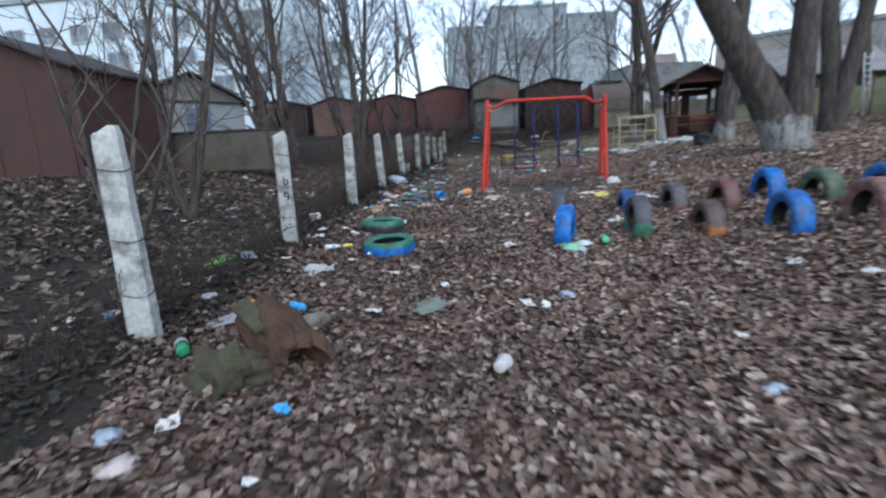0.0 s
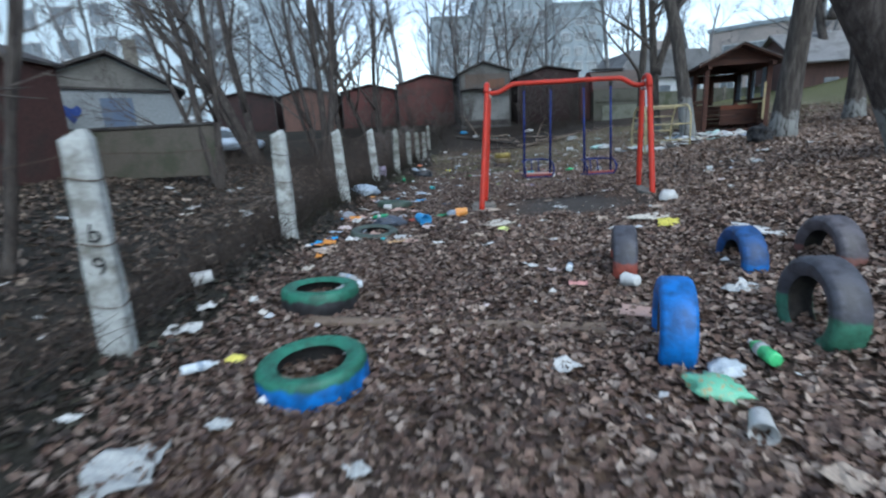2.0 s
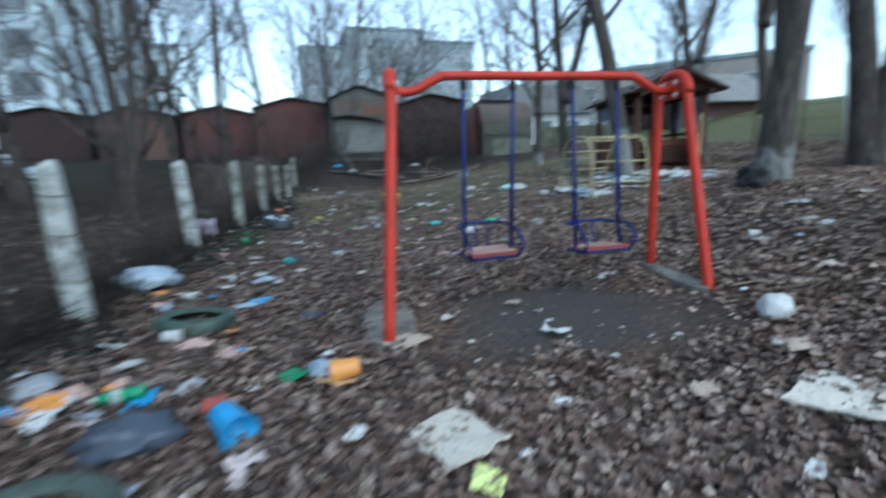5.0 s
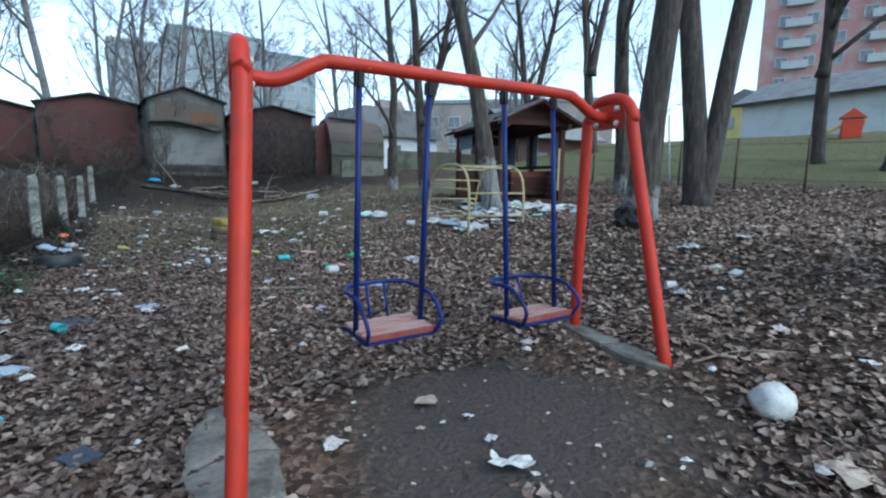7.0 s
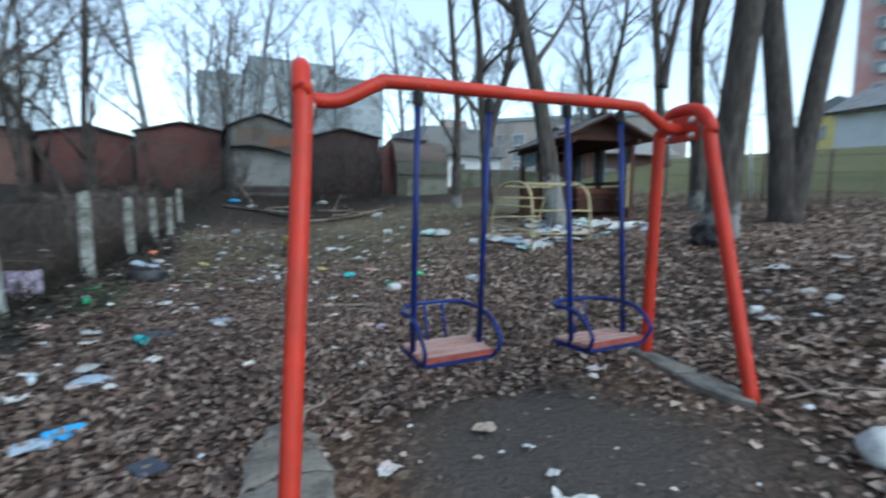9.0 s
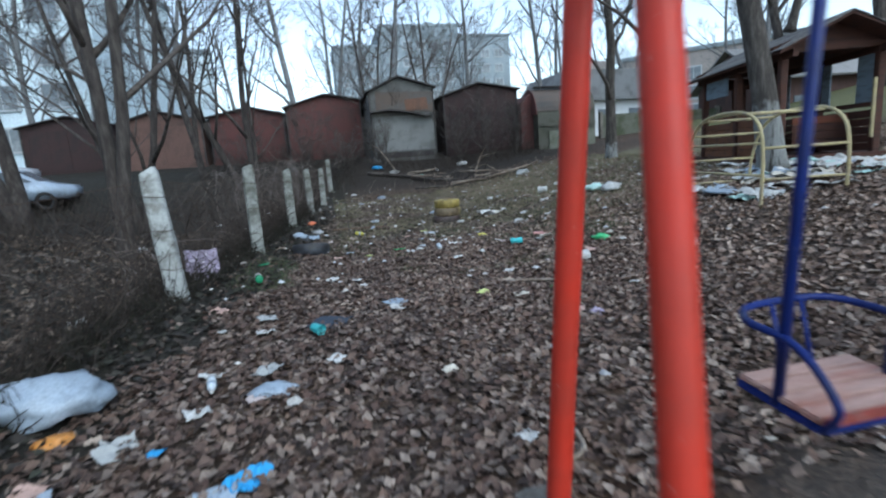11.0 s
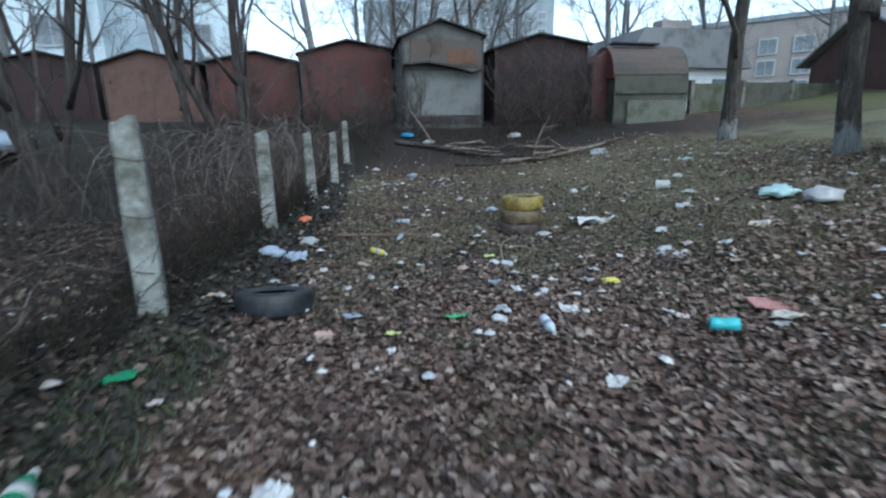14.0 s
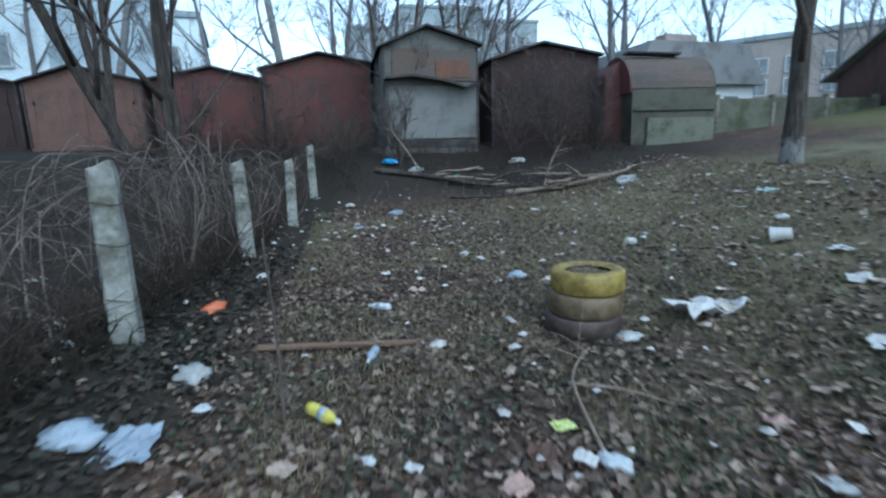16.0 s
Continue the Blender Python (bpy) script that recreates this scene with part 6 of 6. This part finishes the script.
sheet(0.89, 16.18, 0.17, "white", 291)
sheet(-0.08, 15.05, 0.17, "greywhite", 53)
scrap(-0.45, 15.15, 0.14, "white", 335)
board(0.93, 11.10, 0.38, "cardpale", 108)
sheet(0.96, 10.78, 0.1275, "yellowgreen", 324)
board(2.76, 10.71, 0.42, "cardpale", 293)
rag(2.04, 12.15, 0.2, "white", 136)
scrap(4.73, 12.87, 0.16, "white", 145)
sheet(3.07, 11.19, 0.187, "tan", 63)
scrap(3.18, 13.16, 0.12, "pinkwhite", 32)
sheet(2.07, 12.90, 0.102, "tan", 246)
scrap(1.41, 12.77, 0.08, "white", 327)
scrap(2.28, 11.07, 0.13, "tan", 247)
scrap(0.51, 11.25, 0.1, "white", 45)
scrap(-0.98, 13.05, 0.14, "white", 176)
scrap(-0.77, 12.61, 0.16, "greywhite", 34)
scrap(-0.97, 12.26, 0.2, "pinktan", 210)
bag(-1.19, 12.41, 0.3, "grey", 77)
bag(-0.50, 11.60, 0.45, "slate", 10)
bag(5.44, 12.74, 0.16, "white", 150)
scrap(2.15, 10.41, 0.1, "white", 218)
board(1.01, 12.41, 0.3, "tan", 212)
sheet(-2.60, 15.45, 0.153, "greywhite", 60)
bag(5.50, 12.96, 0.18, "cardpale", 22)
sheet(2.05, 12.91, 0.102, "tan", 309)
scrap(1.44, 12.79, 0.1, "pinkwhite", 314)
scrap(2.10, 12.37, 0.05, "white", 23)
sheet(3.16, 13.19, 0.11900000000000001, "pinkwhite", 193)
board(0.40, 13.33, 0.16, "slate", 300)
bag(-0.01, 14.73, 0.24, "paleblue", 169)
bottle(-0.38, 14.90, 0.18, "clear", 282)
cup(4.82, 13.02, 0.09, "white", 142)
stick(3.80, 12.17, 0.2, "tan", 258)
sheet(0.67, 17.40, 0.102, "white", 120)
sheet(6.74, 13.26, 0.17, "white", 18)
sheet(6.06, 13.53, 0.2125, "white", 158)
scrap(2.15, 12.62, 0.05, "white", 3)
scrap(2.00, 12.65, 0.04, "white", 39)
stick(1.27, 13.59, 0.2, "brown", 55)
scrap(1.15, 13.82, 0.1, "white", 307)
cup(4.20, 16.52, 0.12, "white", 274)
HUNG = [sheet_mesh(77.3, 1.05, 0.1, 0.01)]
lay("plastic_bag", "purple patterned plastic bag caught on the fence netting", "bag", HUNG, -1.1, 17.95, 0.34, "purple", 0, "bag", 0.0).matrix_basis = pose(-1.1, 17.95, relief(-1.1, 17.95) + 0.17, 72, 4, 22) @ Matrix.Diagonal((0.34, 0.34, 0.34, 1))
bottle(-0.49, 17.82, 0.3, "green", 101)
board(0.93, 16.41, 0.24, "paleblue", 208)
board(0.30, 15.97, 0.3, "slate", 149)
cup(0.21, 15.71, 0.1, "teal", 312)
bag(3.92, 17.85, 0.24, "brightgreen", 134)
bottle(3.30, 17.56, 0.3, "green", 79)
sheet(3.53, 17.40, 0.153, "pinktan", 353)
cup(3.19, 17.07, 0.16, "white", 21)
scrap(2.96, 17.37, 0.14, "pinkwhite", 173)
sheet(2.05, 16.10, 0.136, "cardpale", 160)
scrap(1.77, 16.42, 0.12, "yellowgreen", 184)
bag(2.47, 16.25, 0.13, "leafgreen", 70)
sheet(-0.23, 16.29, 0.14450000000000002, "greywhite", 193)
scrap(-0.20, 15.93, 0.14, "white", 192)
sheet(0.62, 17.71, 0.102, "white", 235)
bag(4.24, 16.75, 0.16, "white", 266)
sheet(2.19, 15.33, 0.14450000000000002, "pinktan", 197)
sheet(3.25, 15.74, 0.153, "paleblue", 329)
sheet(3.81, 20.49, 0.255, "white", 304)
scrap(2.24, 19.44, 0.14, "white", 348)
scrap(3.55, 18.84, 0.2, "cardpale", 286)
scrap(-0.70, 16.64, 0.14, "pinktan", 52)
scrap(2.36, 17.27, 0.13, "white", 317)
scrap(0.44, 16.55, 0.1, "tan", 259)
scrap(0.33, 17.83, 0.14, "white", 138)
bag(-2.99, 21.58, 0.25, "white", 220)
cup(5.59, 18.87, 0.16, "white", 324)
scrap(2.32, 15.22, 0.1, "purple", 121)
scrap(0.91, 19.36, 0.1, "yellowgreen", 154)
scrap(1.38, 19.54, 0.13, "brightgreen", 223)
bag(1.70, 19.47, 0.14, "white", 132)
bottle(1.94, 19.10, 0.24, "clear", 266)
can(3.09, 18.87, 0.18, "teal", 155)
bag(2.24, 19.94, 0.13, "white", 280)
bag(2.92, 20.07, 0.16, "yellow", 173)
bag(3.84, 20.65, 0.2, "white", 5)
sheet(0.62, 19.70, 0.1105, "paleblue", 212)
sheet(0.43, 19.41, 0.11900000000000001, "pinktan", 296)
board(3.60, 19.04, 0.28, "pink", 161)
scrap(1.88, 20.24, 0.12, "paleblue", 10)
scrap(2.15, 20.49, 0.12, "white", 192)
scrap(2.06, 20.88, 0.1, "white", 315)
sheet(2.71, 20.12, 0.1105, "greywhite", 301)
sheet(4.07, 19.92, 0.136, "tan", 323)
bag(5.92, 21.49, 0.5, "mint", 68)
bag(6.00, 20.96, 0.5, "white", 30)
scrap(4.92, 20.66, 0.2, "cardpale", 324)
scrap(4.31, 20.39, 0.12, "white", 321)
scrap(-0.44, 20.04, 0.14, "tan", 170)
bag(0.12, 20.44, 0.1, "greywhite", 238)
scrap(-1.16, 19.85, 0.13, "white", 180)
bag(-0.24, 21.49, 0.28, "paleblue", 347)
sheet(0.01, 21.43, 0.255, "paleblue", 180)
bottle(0.91, 21.53, 0.24, "yellow", 311)
bottle(1.34, 23.30, 0.22, "clear", 142)
bottle(1.21, 22.27, 0.2, "paleblue", 250)
bag(1.69, 22.42, 0.14, "white", 11)
bag(0.08, 22.23, 0.26, "greywhite", 301)
bag(-0.07, 23.47, 0.22, "redorange", 31)
bottle(-0.85, 22.71, 0.24, "clear", 346)
rag(3.91, 22.33, 0.7, "white", 10)
sheet(2.08, 21.15, 0.102, "yellowgreen", 189)
bag(2.18, 20.84, 0.15, "clear", 128)
bag(3.09, 22.20, 0.2, "greywhite", 321)
sheet(4.21, 21.29, 0.2125, "white", 233)
sheet(1.76, 23.77, 0.17, "tan", 152)
scrap(2.71, 24.81, 0.1, "white", 303)
bag(2.89, 24.01, 0.2, "paleblue", 307)
bag(2.18, 29.51, 0.3, "paleblue", 163)
sheet(1.38, 27.84, 0.2125, "paleblue", 90)
sheet(5.03, 28.65, 0.2125, "white", 186)
scrap(7.25, 25.75, 0.2, "white", 94)
sheet(7.35, 25.33, 0.255, "mint", 160)
bag(6.30, 24.05, 0.2, "white", 189)
scrap(5.24, 23.55, 0.2, "tan", 304)
cup(5.57, 23.35, 0.2, "white", 135)
sheet(8.00, 25.14, 0.255, "tan", 153)
sheet(5.55, 22.67, 0.17, "white", 193)
scrap(5.03, 22.09, 0.15, "white", 53)
cup(4.57, 24.53, 0.12, "white", 13)
sheet(0.17, 24.60, 0.187, "white", 291)
bag(1.25, 30.39, 0.2, "white", 350)
scrap(0.74, 21.16, 0.13, "tan", 67)
scrap(3.15, 20.96, 0.12, "pinktan", 158)
sheet(2.97, 20.50, 0.1105, "greywhite", 256)
scrap(1.72, 20.80, 0.12, "pinktan", 113)
scrap(1.89, 20.97, 0.13, "brown", 334)
bag(-1.26, 23.43, 0.25, "white", 137)
bag(-1.31, 26.59, 0.4, "white", 122)
bag(-2.39, 25.35, 0.2, "white", 167)
scrap(4.86, 32.26, 0.2, "white", 95)
sheet(3.95, 31.79, 0.425, "teal", 347)
bag(2.45, 32.91, 0.5, "blue", 222)
bag(3.07, 32.35, 0.4, "white", 332)
bag(6.04, 32.58, 0.4, "white", 357)
scrap(8.44, 30.58, 0.3, "white", 49)

BAGS.append(bag_mesh(9.1, 0.75, 0.2))
lay("plastic_bag", "full round white plastic bag lying on leaves", "bag", BAGS[-1:], 3.42, 11.62, 0.28, "white", 20, "bag", 0.06)
# heap of white rubbish by the pavilion
rng = random.Random(910)
for k in range(70):
    a, r = rng.uniform(0, 6.283), 1.5 * rng.random() ** 0.6
    x, y = 7.3 + 1.15 * r * math.cos(a), 18.35 + 1.25 * r * math.sin(a)
    kind = rng.choice((sheet, sheet, board, scrap, rag))
    kind(x, y, rng.uniform(0.2, 0.6), rng.choice(("white", "white", "white", "greywhite", "mint", "paleblue", "cardpale")), rng.randrange(360))
# scattered scraps over the yard
for k in range(100):
    x, y = rng.uniform(-0.6, 9), rng.uniform(14.5, 29.5)
    if k % 3 == 0:
        y = rng.uniform(3, 15)
        x = rng.uniform(-1.2, 8) if rng.random() < 0.6 else fence_x(y) + rng.uniform(-3, 1)
    if ((x - 2.3) / 1.3) ** 2 + ((y - 12.5) / 1.3) ** 2 < 1 or x < fence_x(y) + 0.2 and k % 3:
        continue
    scrap(x, y, rng.uniform(0.06, 0.13), rng.choice(("white", "greywhite", "pinkwhite", "cardpale", "tan", "white")), rng.randrange(360))
for k in range(40):
    y = rng.uniform(18.5, 30)
    x = fence_x(y) + 0.4 + rng.uniform(0, 8.5)
    scrap(x, y, rng.uniform(0.06, 0.14), rng.choice(("white", "white", "greywhite", "cardpale", "tan")), rng.randrange(360))
for k in range(36):
    y = rng.uniform(10.0, 14.5)
    x = fence_x(y) + 0.3 + abs(rng.gauss(0, 0.55))
    rng.choice((scrap, sheet, scrap))(x, y, rng.uniform(0.07, 0.2), rng.choice(("white", "greywhite", "paleblue", "pinktan", "tan", "grey", "red", "blue", "orange", "pinkwhite")), rng.randrange(360))
for k in range(26):
    a, r = rng.uniform(0, 6.283), 1.2 * rng.random() ** 0.5
    scrap(2.3 + r * math.cos(a), 12.4 + r * math.sin(a), rng.uniform(0.02, 0.045), rng.choice(("white", "cardpale", "tan")), rng.randrange(360))

# countless small white bits of rubbish, too small to tell apart
bv, bf = [], []
for k in range(420):
    y = rng.uniform(3, 31) if k % 3 == 0 else rng.uniform(17, 31)
    x = fence_x(y) + rng.uniform(-1.5, 9.5)
    z, h = relief(x, y) + 0.035, rng.uniform(0.015, 0.045)
    i = len(bv)
    bv += [(x + h * math.cos(a) * rng.uniform(0.6, 1.5), y + h * math.sin(a) * rng.uniform(0.6, 1.5), z + rng.uniform(0, 0.02)) for a in (0, 1.3, 2.5, 3.8, 5.0)] + [(x, y, z + h * 0.9)]
    bf += [(i + q, i + (q + 1) % 5, i + 5) for q in range(5)]
bits_me = bpy.data.meshes.new("litter_bits")
bits_me.from_pydata(bv, [], bf)
bits_me.materials.append(island_mat("litter_bits_tones", [(0.58, 0.58, 0.57), (0.4, 0.39, 0.37), (0.52, 0.49, 0.44), (0.62, 0.62, 0.6), (0.36, 0.31, 0.27), (0.48, 0.5, 0.52)], 0.6))
tagged(new("litter_bits", bits_me), "countless small pale bits of rubbish on the ground", "litter", "", "stuff")

# ---- fallen leaves and grass blades ----
def bare(x, y):
    d = ((x - 2.3) / 1.1) ** 2 + ((y - 12.5) / 1.05) ** 2 + 1.1 * noise.noise(Vector((x * 1.3, y * 1.3, 5.0))) + 0.6 * noise.noise(Vector((x * 31.0, y * 31.0, 1.0)))
    return d < 1.15


def leaf_carpet(name, label, count, x0, x1, y0, y1, size, seed, colors, keep):
    rng = np.random.default_rng(seed)
    px, py = rng.uniform(x0 - 0.5, x1 + 0.5, count * 2), rng.uniform(y0 - 0.5, y1 + 0.5, count * 2)
    rim = np.minimum(np.minimum(px - x0, x1 - px), np.minimum(py - y0, y1 - py)) + 0.5 > rng.uniform(0, 1.0, count * 2)
    ok = [i for i in range(count * 2) if rim[i] and keep(px[i], py[i])][:count]
    px, py = px[ok], py[ok]
    n = len(ok)
    pz = np.array([relief(a, b) for a, b in zip(px, py)])
    ang, s = rng.uniform(0, 2 * np.pi, n), size * rng.uniform(0.55, 1.25, n)
    wd, curl, tip = s * rng.uniform(0.28, 0.5, n), s * rng.uniform(-0.1, 0.32, n), s * rng.uniform(-0.1, 0.35, n)
    local = np.zeros((n, 5, 3))
    local[:, 0, 0] = -0.5 * s
    local[:, 1, 0], local[:, 1, 1], local[:, 1, 2] = 0.05 * s, wd, curl
    local[:, 2, 0], local[:, 2, 2] = 0.08 * s, 0.0
    local[:, 3, 0], local[:, 3, 1], local[:, 3, 2] = 0.0, -wd, curl * rng.uniform(0.2, 1.2, n)
    local[:, 4, 0], local[:, 4, 2] = 0.55 * s, tip
    roll, pitch = rng.normal(0, 0.35, n), rng.normal(0, 0.3, n)
    y1_, z1 = local[:, :, 1] * np.cos(roll)[:, None] - local[:, :, 2] * np.sin(roll)[:, None], local[:, :, 1] * np.sin(roll)[:, None] + local[:, :, 2] * np.cos(roll)[:, None]
    x2, z2 = local[:, :, 0] * np.cos(pitch)[:, None] + z1 * np.sin(pitch)[:, None], -local[:, :, 0] * np.sin(pitch)[:, None] + z1 * np.cos(pitch)[:, None]
    out = np.empty((n, 5, 3))
    out[:, :, 0] = px[:, None] + x2 * np.cos(ang)[:, None] - y1_ * np.sin(ang)[:, None]
    out[:, :, 1] = py[:, None] + x2 * np.sin(ang)[:, None] + y1_ * np.cos(ang)[:, None]
    out[:, :, 2] = (pz + rng.uniform(0.004, 0.032, n))[:, None] + z2
    tri = np.array([(0, 2, 1), (0, 3, 2), (1, 2, 4), (2, 3, 4)])
    faces = (tri[None] + 5 * np.arange(n)[:, None, None]).reshape(-1, 3)
    me = bpy.data.meshes.new(name)
    me.from_pydata(out.reshape(-1, 3).tolist(), [], faces.tolist())
    me.materials.append(island_mat(name + "_tones", colors, 0.75))
    ob = new(name, me)
    return tagged(ob, label, "leaves", "", "stuff")


BROWNS = [(0.036, 0.022, 0.017), (0.07, 0.042, 0.032), (0.135, 0.084, 0.062), (0.1, 0.056, 0.041), (0.2, 0.138, 0.105), (0.165, 0.102, 0.074), (0.26, 0.196, 0.155), (0.05, 0.031, 0.025), (0.33, 0.26, 0.21)]
# BROWNS made darker: shade beside the fence put into the leaf colour
SHADED_BROWNS = [(a * 0.76, b * 0.76, c * 0.77) for a, b, c in BROWNS]
DRIER = [(0.07, 0.045, 0.034), (0.16, 0.105, 0.078), (0.25, 0.17, 0.128), (0.19, 0.125, 0.092), (0.33, 0.24, 0.185), (0.11, 0.073, 0.056), (0.42, 0.33, 0.265)]
FADED = [(0.03, 0.023, 0.017), (0.07, 0.049, 0.037), (0.115, 0.08, 0.058), (0.052, 0.037, 0.028), (0.165, 0.122, 0.092), (0.25, 0.198, 0.152)]


def by_fence(x, y):
    """True where the dark mossy strip along the fence swallows the leaves."""
    return x - fence_x(y) < 0.22 + 0.4 * ease(15.5, 19, y) + 0.4 * noise.noise(Vector((x * 1.1, y * 1.1, 4.0))) and noise.noise(Vector((x * 23.0, y * 23.0, 8.0))) < 0.3


def on_strip(x, y):
    return 12.28 < y < 13.22 and abs(x - 3.52 - 0.22 * (y - 12.75)) < 0.13


def fence_shade(x, y):
    """Leaf colour carries fence shade nearby; drier farther out, with a broken edge."""
    return (x - fence_x(y)) / 3.4 + 0.5 * noise.noise(Vector((x * 0.8, y * 0.8, 6.0))) + 0.5 * noise.noise(Vector((x * 27.0, y * 27.0, 2.0))) < 0.62


leaf_carpet("leaf_litter", "carpet of moist brown fallen leaves", 60000, -0.6, 3.8, 1.4, 20.5, 0.058, 5, BROWNS, lambda x, y: not bare(x, y) and not fence_shade(x, y) and not on_strip(x, y))
leaf_carpet("leaf_litter", "brown leaves along the fence, colour darkened for its shade", 62000, -2.4, 2.4, 1.4, 20.5, 0.058, 19, SHADED_BROWNS, lambda x, y: fence_shade(x, y) and not bare(x, y) and not by_fence(x, y))
leaf_carpet("leaf_litter", "pale dry leaves at the start of the path", 22000, 0.8, 7.5, 1.4, 9.0, 0.066, 20, DRIER, lambda x, y: not fence_shade(x - 1.0, y))
leaf_carpet("leaf_litter", "drier brown leaves away from the fence", 30000, 3.4, 7.0, 2.5, 20.5, 0.066, 16, DRIER, lambda x, y: not on_strip(x, y))
leaf_carpet("leaf_litter", "brown fallen leaves under the trees", 30000, 6.8, 15.0, 4, 24, 0.085, 6, DRIER, lambda x, y: True)
leaf_carpet("leaf_litter", "scattered faded leaves in thin grass", 24000, -0.8, 5.0, 20.0, 30, 0.056, 7, FADED, lambda x, y: not by_fence(x, y))
leaf_carpet("leaf_litter", "scattered drier leaves in yellow grass", 9000, 4.6, 10.0, 20.0, 31, 0.065, 17, DRIER, lambda x, y: True)
leaf_carpet("leaf_litter", "dead leaves behind the fence", 17000, -8.5, -1.0, 3, 24, 0.1, 8, [(a * 0.8, q * 0.78, c * 0.76) for a, q, c in FADED], lambda x, y: x < fence_x(y) - 0.3)


def grass(name, label, count, x0, x1, y0, y1, tall, seed, colors, thin):
    rng = random.Random(seed)
    v, f = [], []
    while len(v) < count * 3:
        x, y = rng.uniform(x0, x1), rng.uniform(y0, y1)
        if x < fence_x(y) + 0.1 or noise.noise(Vector((x * 0.9, y * 0.9, 2.0))) < thin:
            continue
        z = relief(x, y)
        a, h = rng.uniform(0, 6.283), tall * rng.uniform(0.4, 1.0)
        dx, dy = math.cos(a), math.sin(a)
        lx, ly = rng.gauss(0, 0.5) * h, rng.gauss(0, 0.5) * h
        i = len(v)
        v += [(x - dx * 0.004, y - dy * 0.004, z), (x + dx * 0.004, y + dy * 0.004, z), (x + lx, y + ly, z + h)]
        f.append((i, i + 1, i + 2))
    me = bpy.data.meshes.new(name)
    me.from_pydata(v, [], f)
    me.materials.append(island_mat(name + "_tones", colors, 0.7))
    return tagged(new(name, me), label, "grass", "", "stuff")


WINTER = [(0.11, 0.115, 0.055), (0.17, 0.165, 0.085), (0.28, 0.245, 0.15), (0.14, 0.135, 0.072), (0.22, 0.19, 0.115)]
grass("grass", "thin yellow-green winter grass", 30000, 0.5, 5.0, 20.5, 30, 0.07, 9, WINTER, -0.1)
grass("grass", "yellow-green winter grass towards the hut", 42000, 4.0, 11.0, 18.5, 30.5, 0.09, 18, WINTER, -0.3)
grass("grass", "patches of short grass along the path", 7000, -1.0, 4.5, 17.5, 21, 0.07, 10, [(0.04, 0.07, 0.03), (0.06, 0.09, 0.04), (0.1, 0.1, 0.05)], 0.15)
yard = random.Random(404)
for k in range(26):
    y = yard.uniform(8.5, 17)
    scrap(fence_x(y) - yard.uniform(0.5, 4.5), y, yard.uniform(0.09, 0.2), yard.choice(("white", "greywhite", "cardpale", "tan", "greywhite")), yard.randrange(360))
leaf_carpet("leaf_crumbs", "trodden leaf crumbs on bare earth", 450, 1.2, 4.2, 11.2, 14.2, 0.028, 15, BROWNS, lambda x, y: bare(x, y))
leaf_carpet("ground_ivy", "dark green creeping ground ivy among leaves", 5000, -0.3, 4.2, 19.6, 23.6, 0.045, 12, [(0.025, 0.034, 0.018), (0.038, 0.048, 0.026), (0.06, 0.07, 0.04), (0.035, 0.036, 0.024)],
            lambda x, y: noise.noise(Vector((x * 1.3, y * 1.3, 9.0))) > 0.05)
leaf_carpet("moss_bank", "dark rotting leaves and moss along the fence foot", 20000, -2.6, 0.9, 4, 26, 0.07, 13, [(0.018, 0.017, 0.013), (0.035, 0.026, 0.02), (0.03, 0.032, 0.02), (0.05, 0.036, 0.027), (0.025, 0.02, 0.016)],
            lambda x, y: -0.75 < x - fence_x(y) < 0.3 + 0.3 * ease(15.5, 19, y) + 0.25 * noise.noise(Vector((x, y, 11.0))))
grass("grass", "winter grass on the bank", 16000, 14.5, 26, 9, 24, 0.16, 11, [(0.1, 0.11, 0.045), (0.15, 0.145, 0.065), (0.18, 0.16, 0.08)], -0.6)
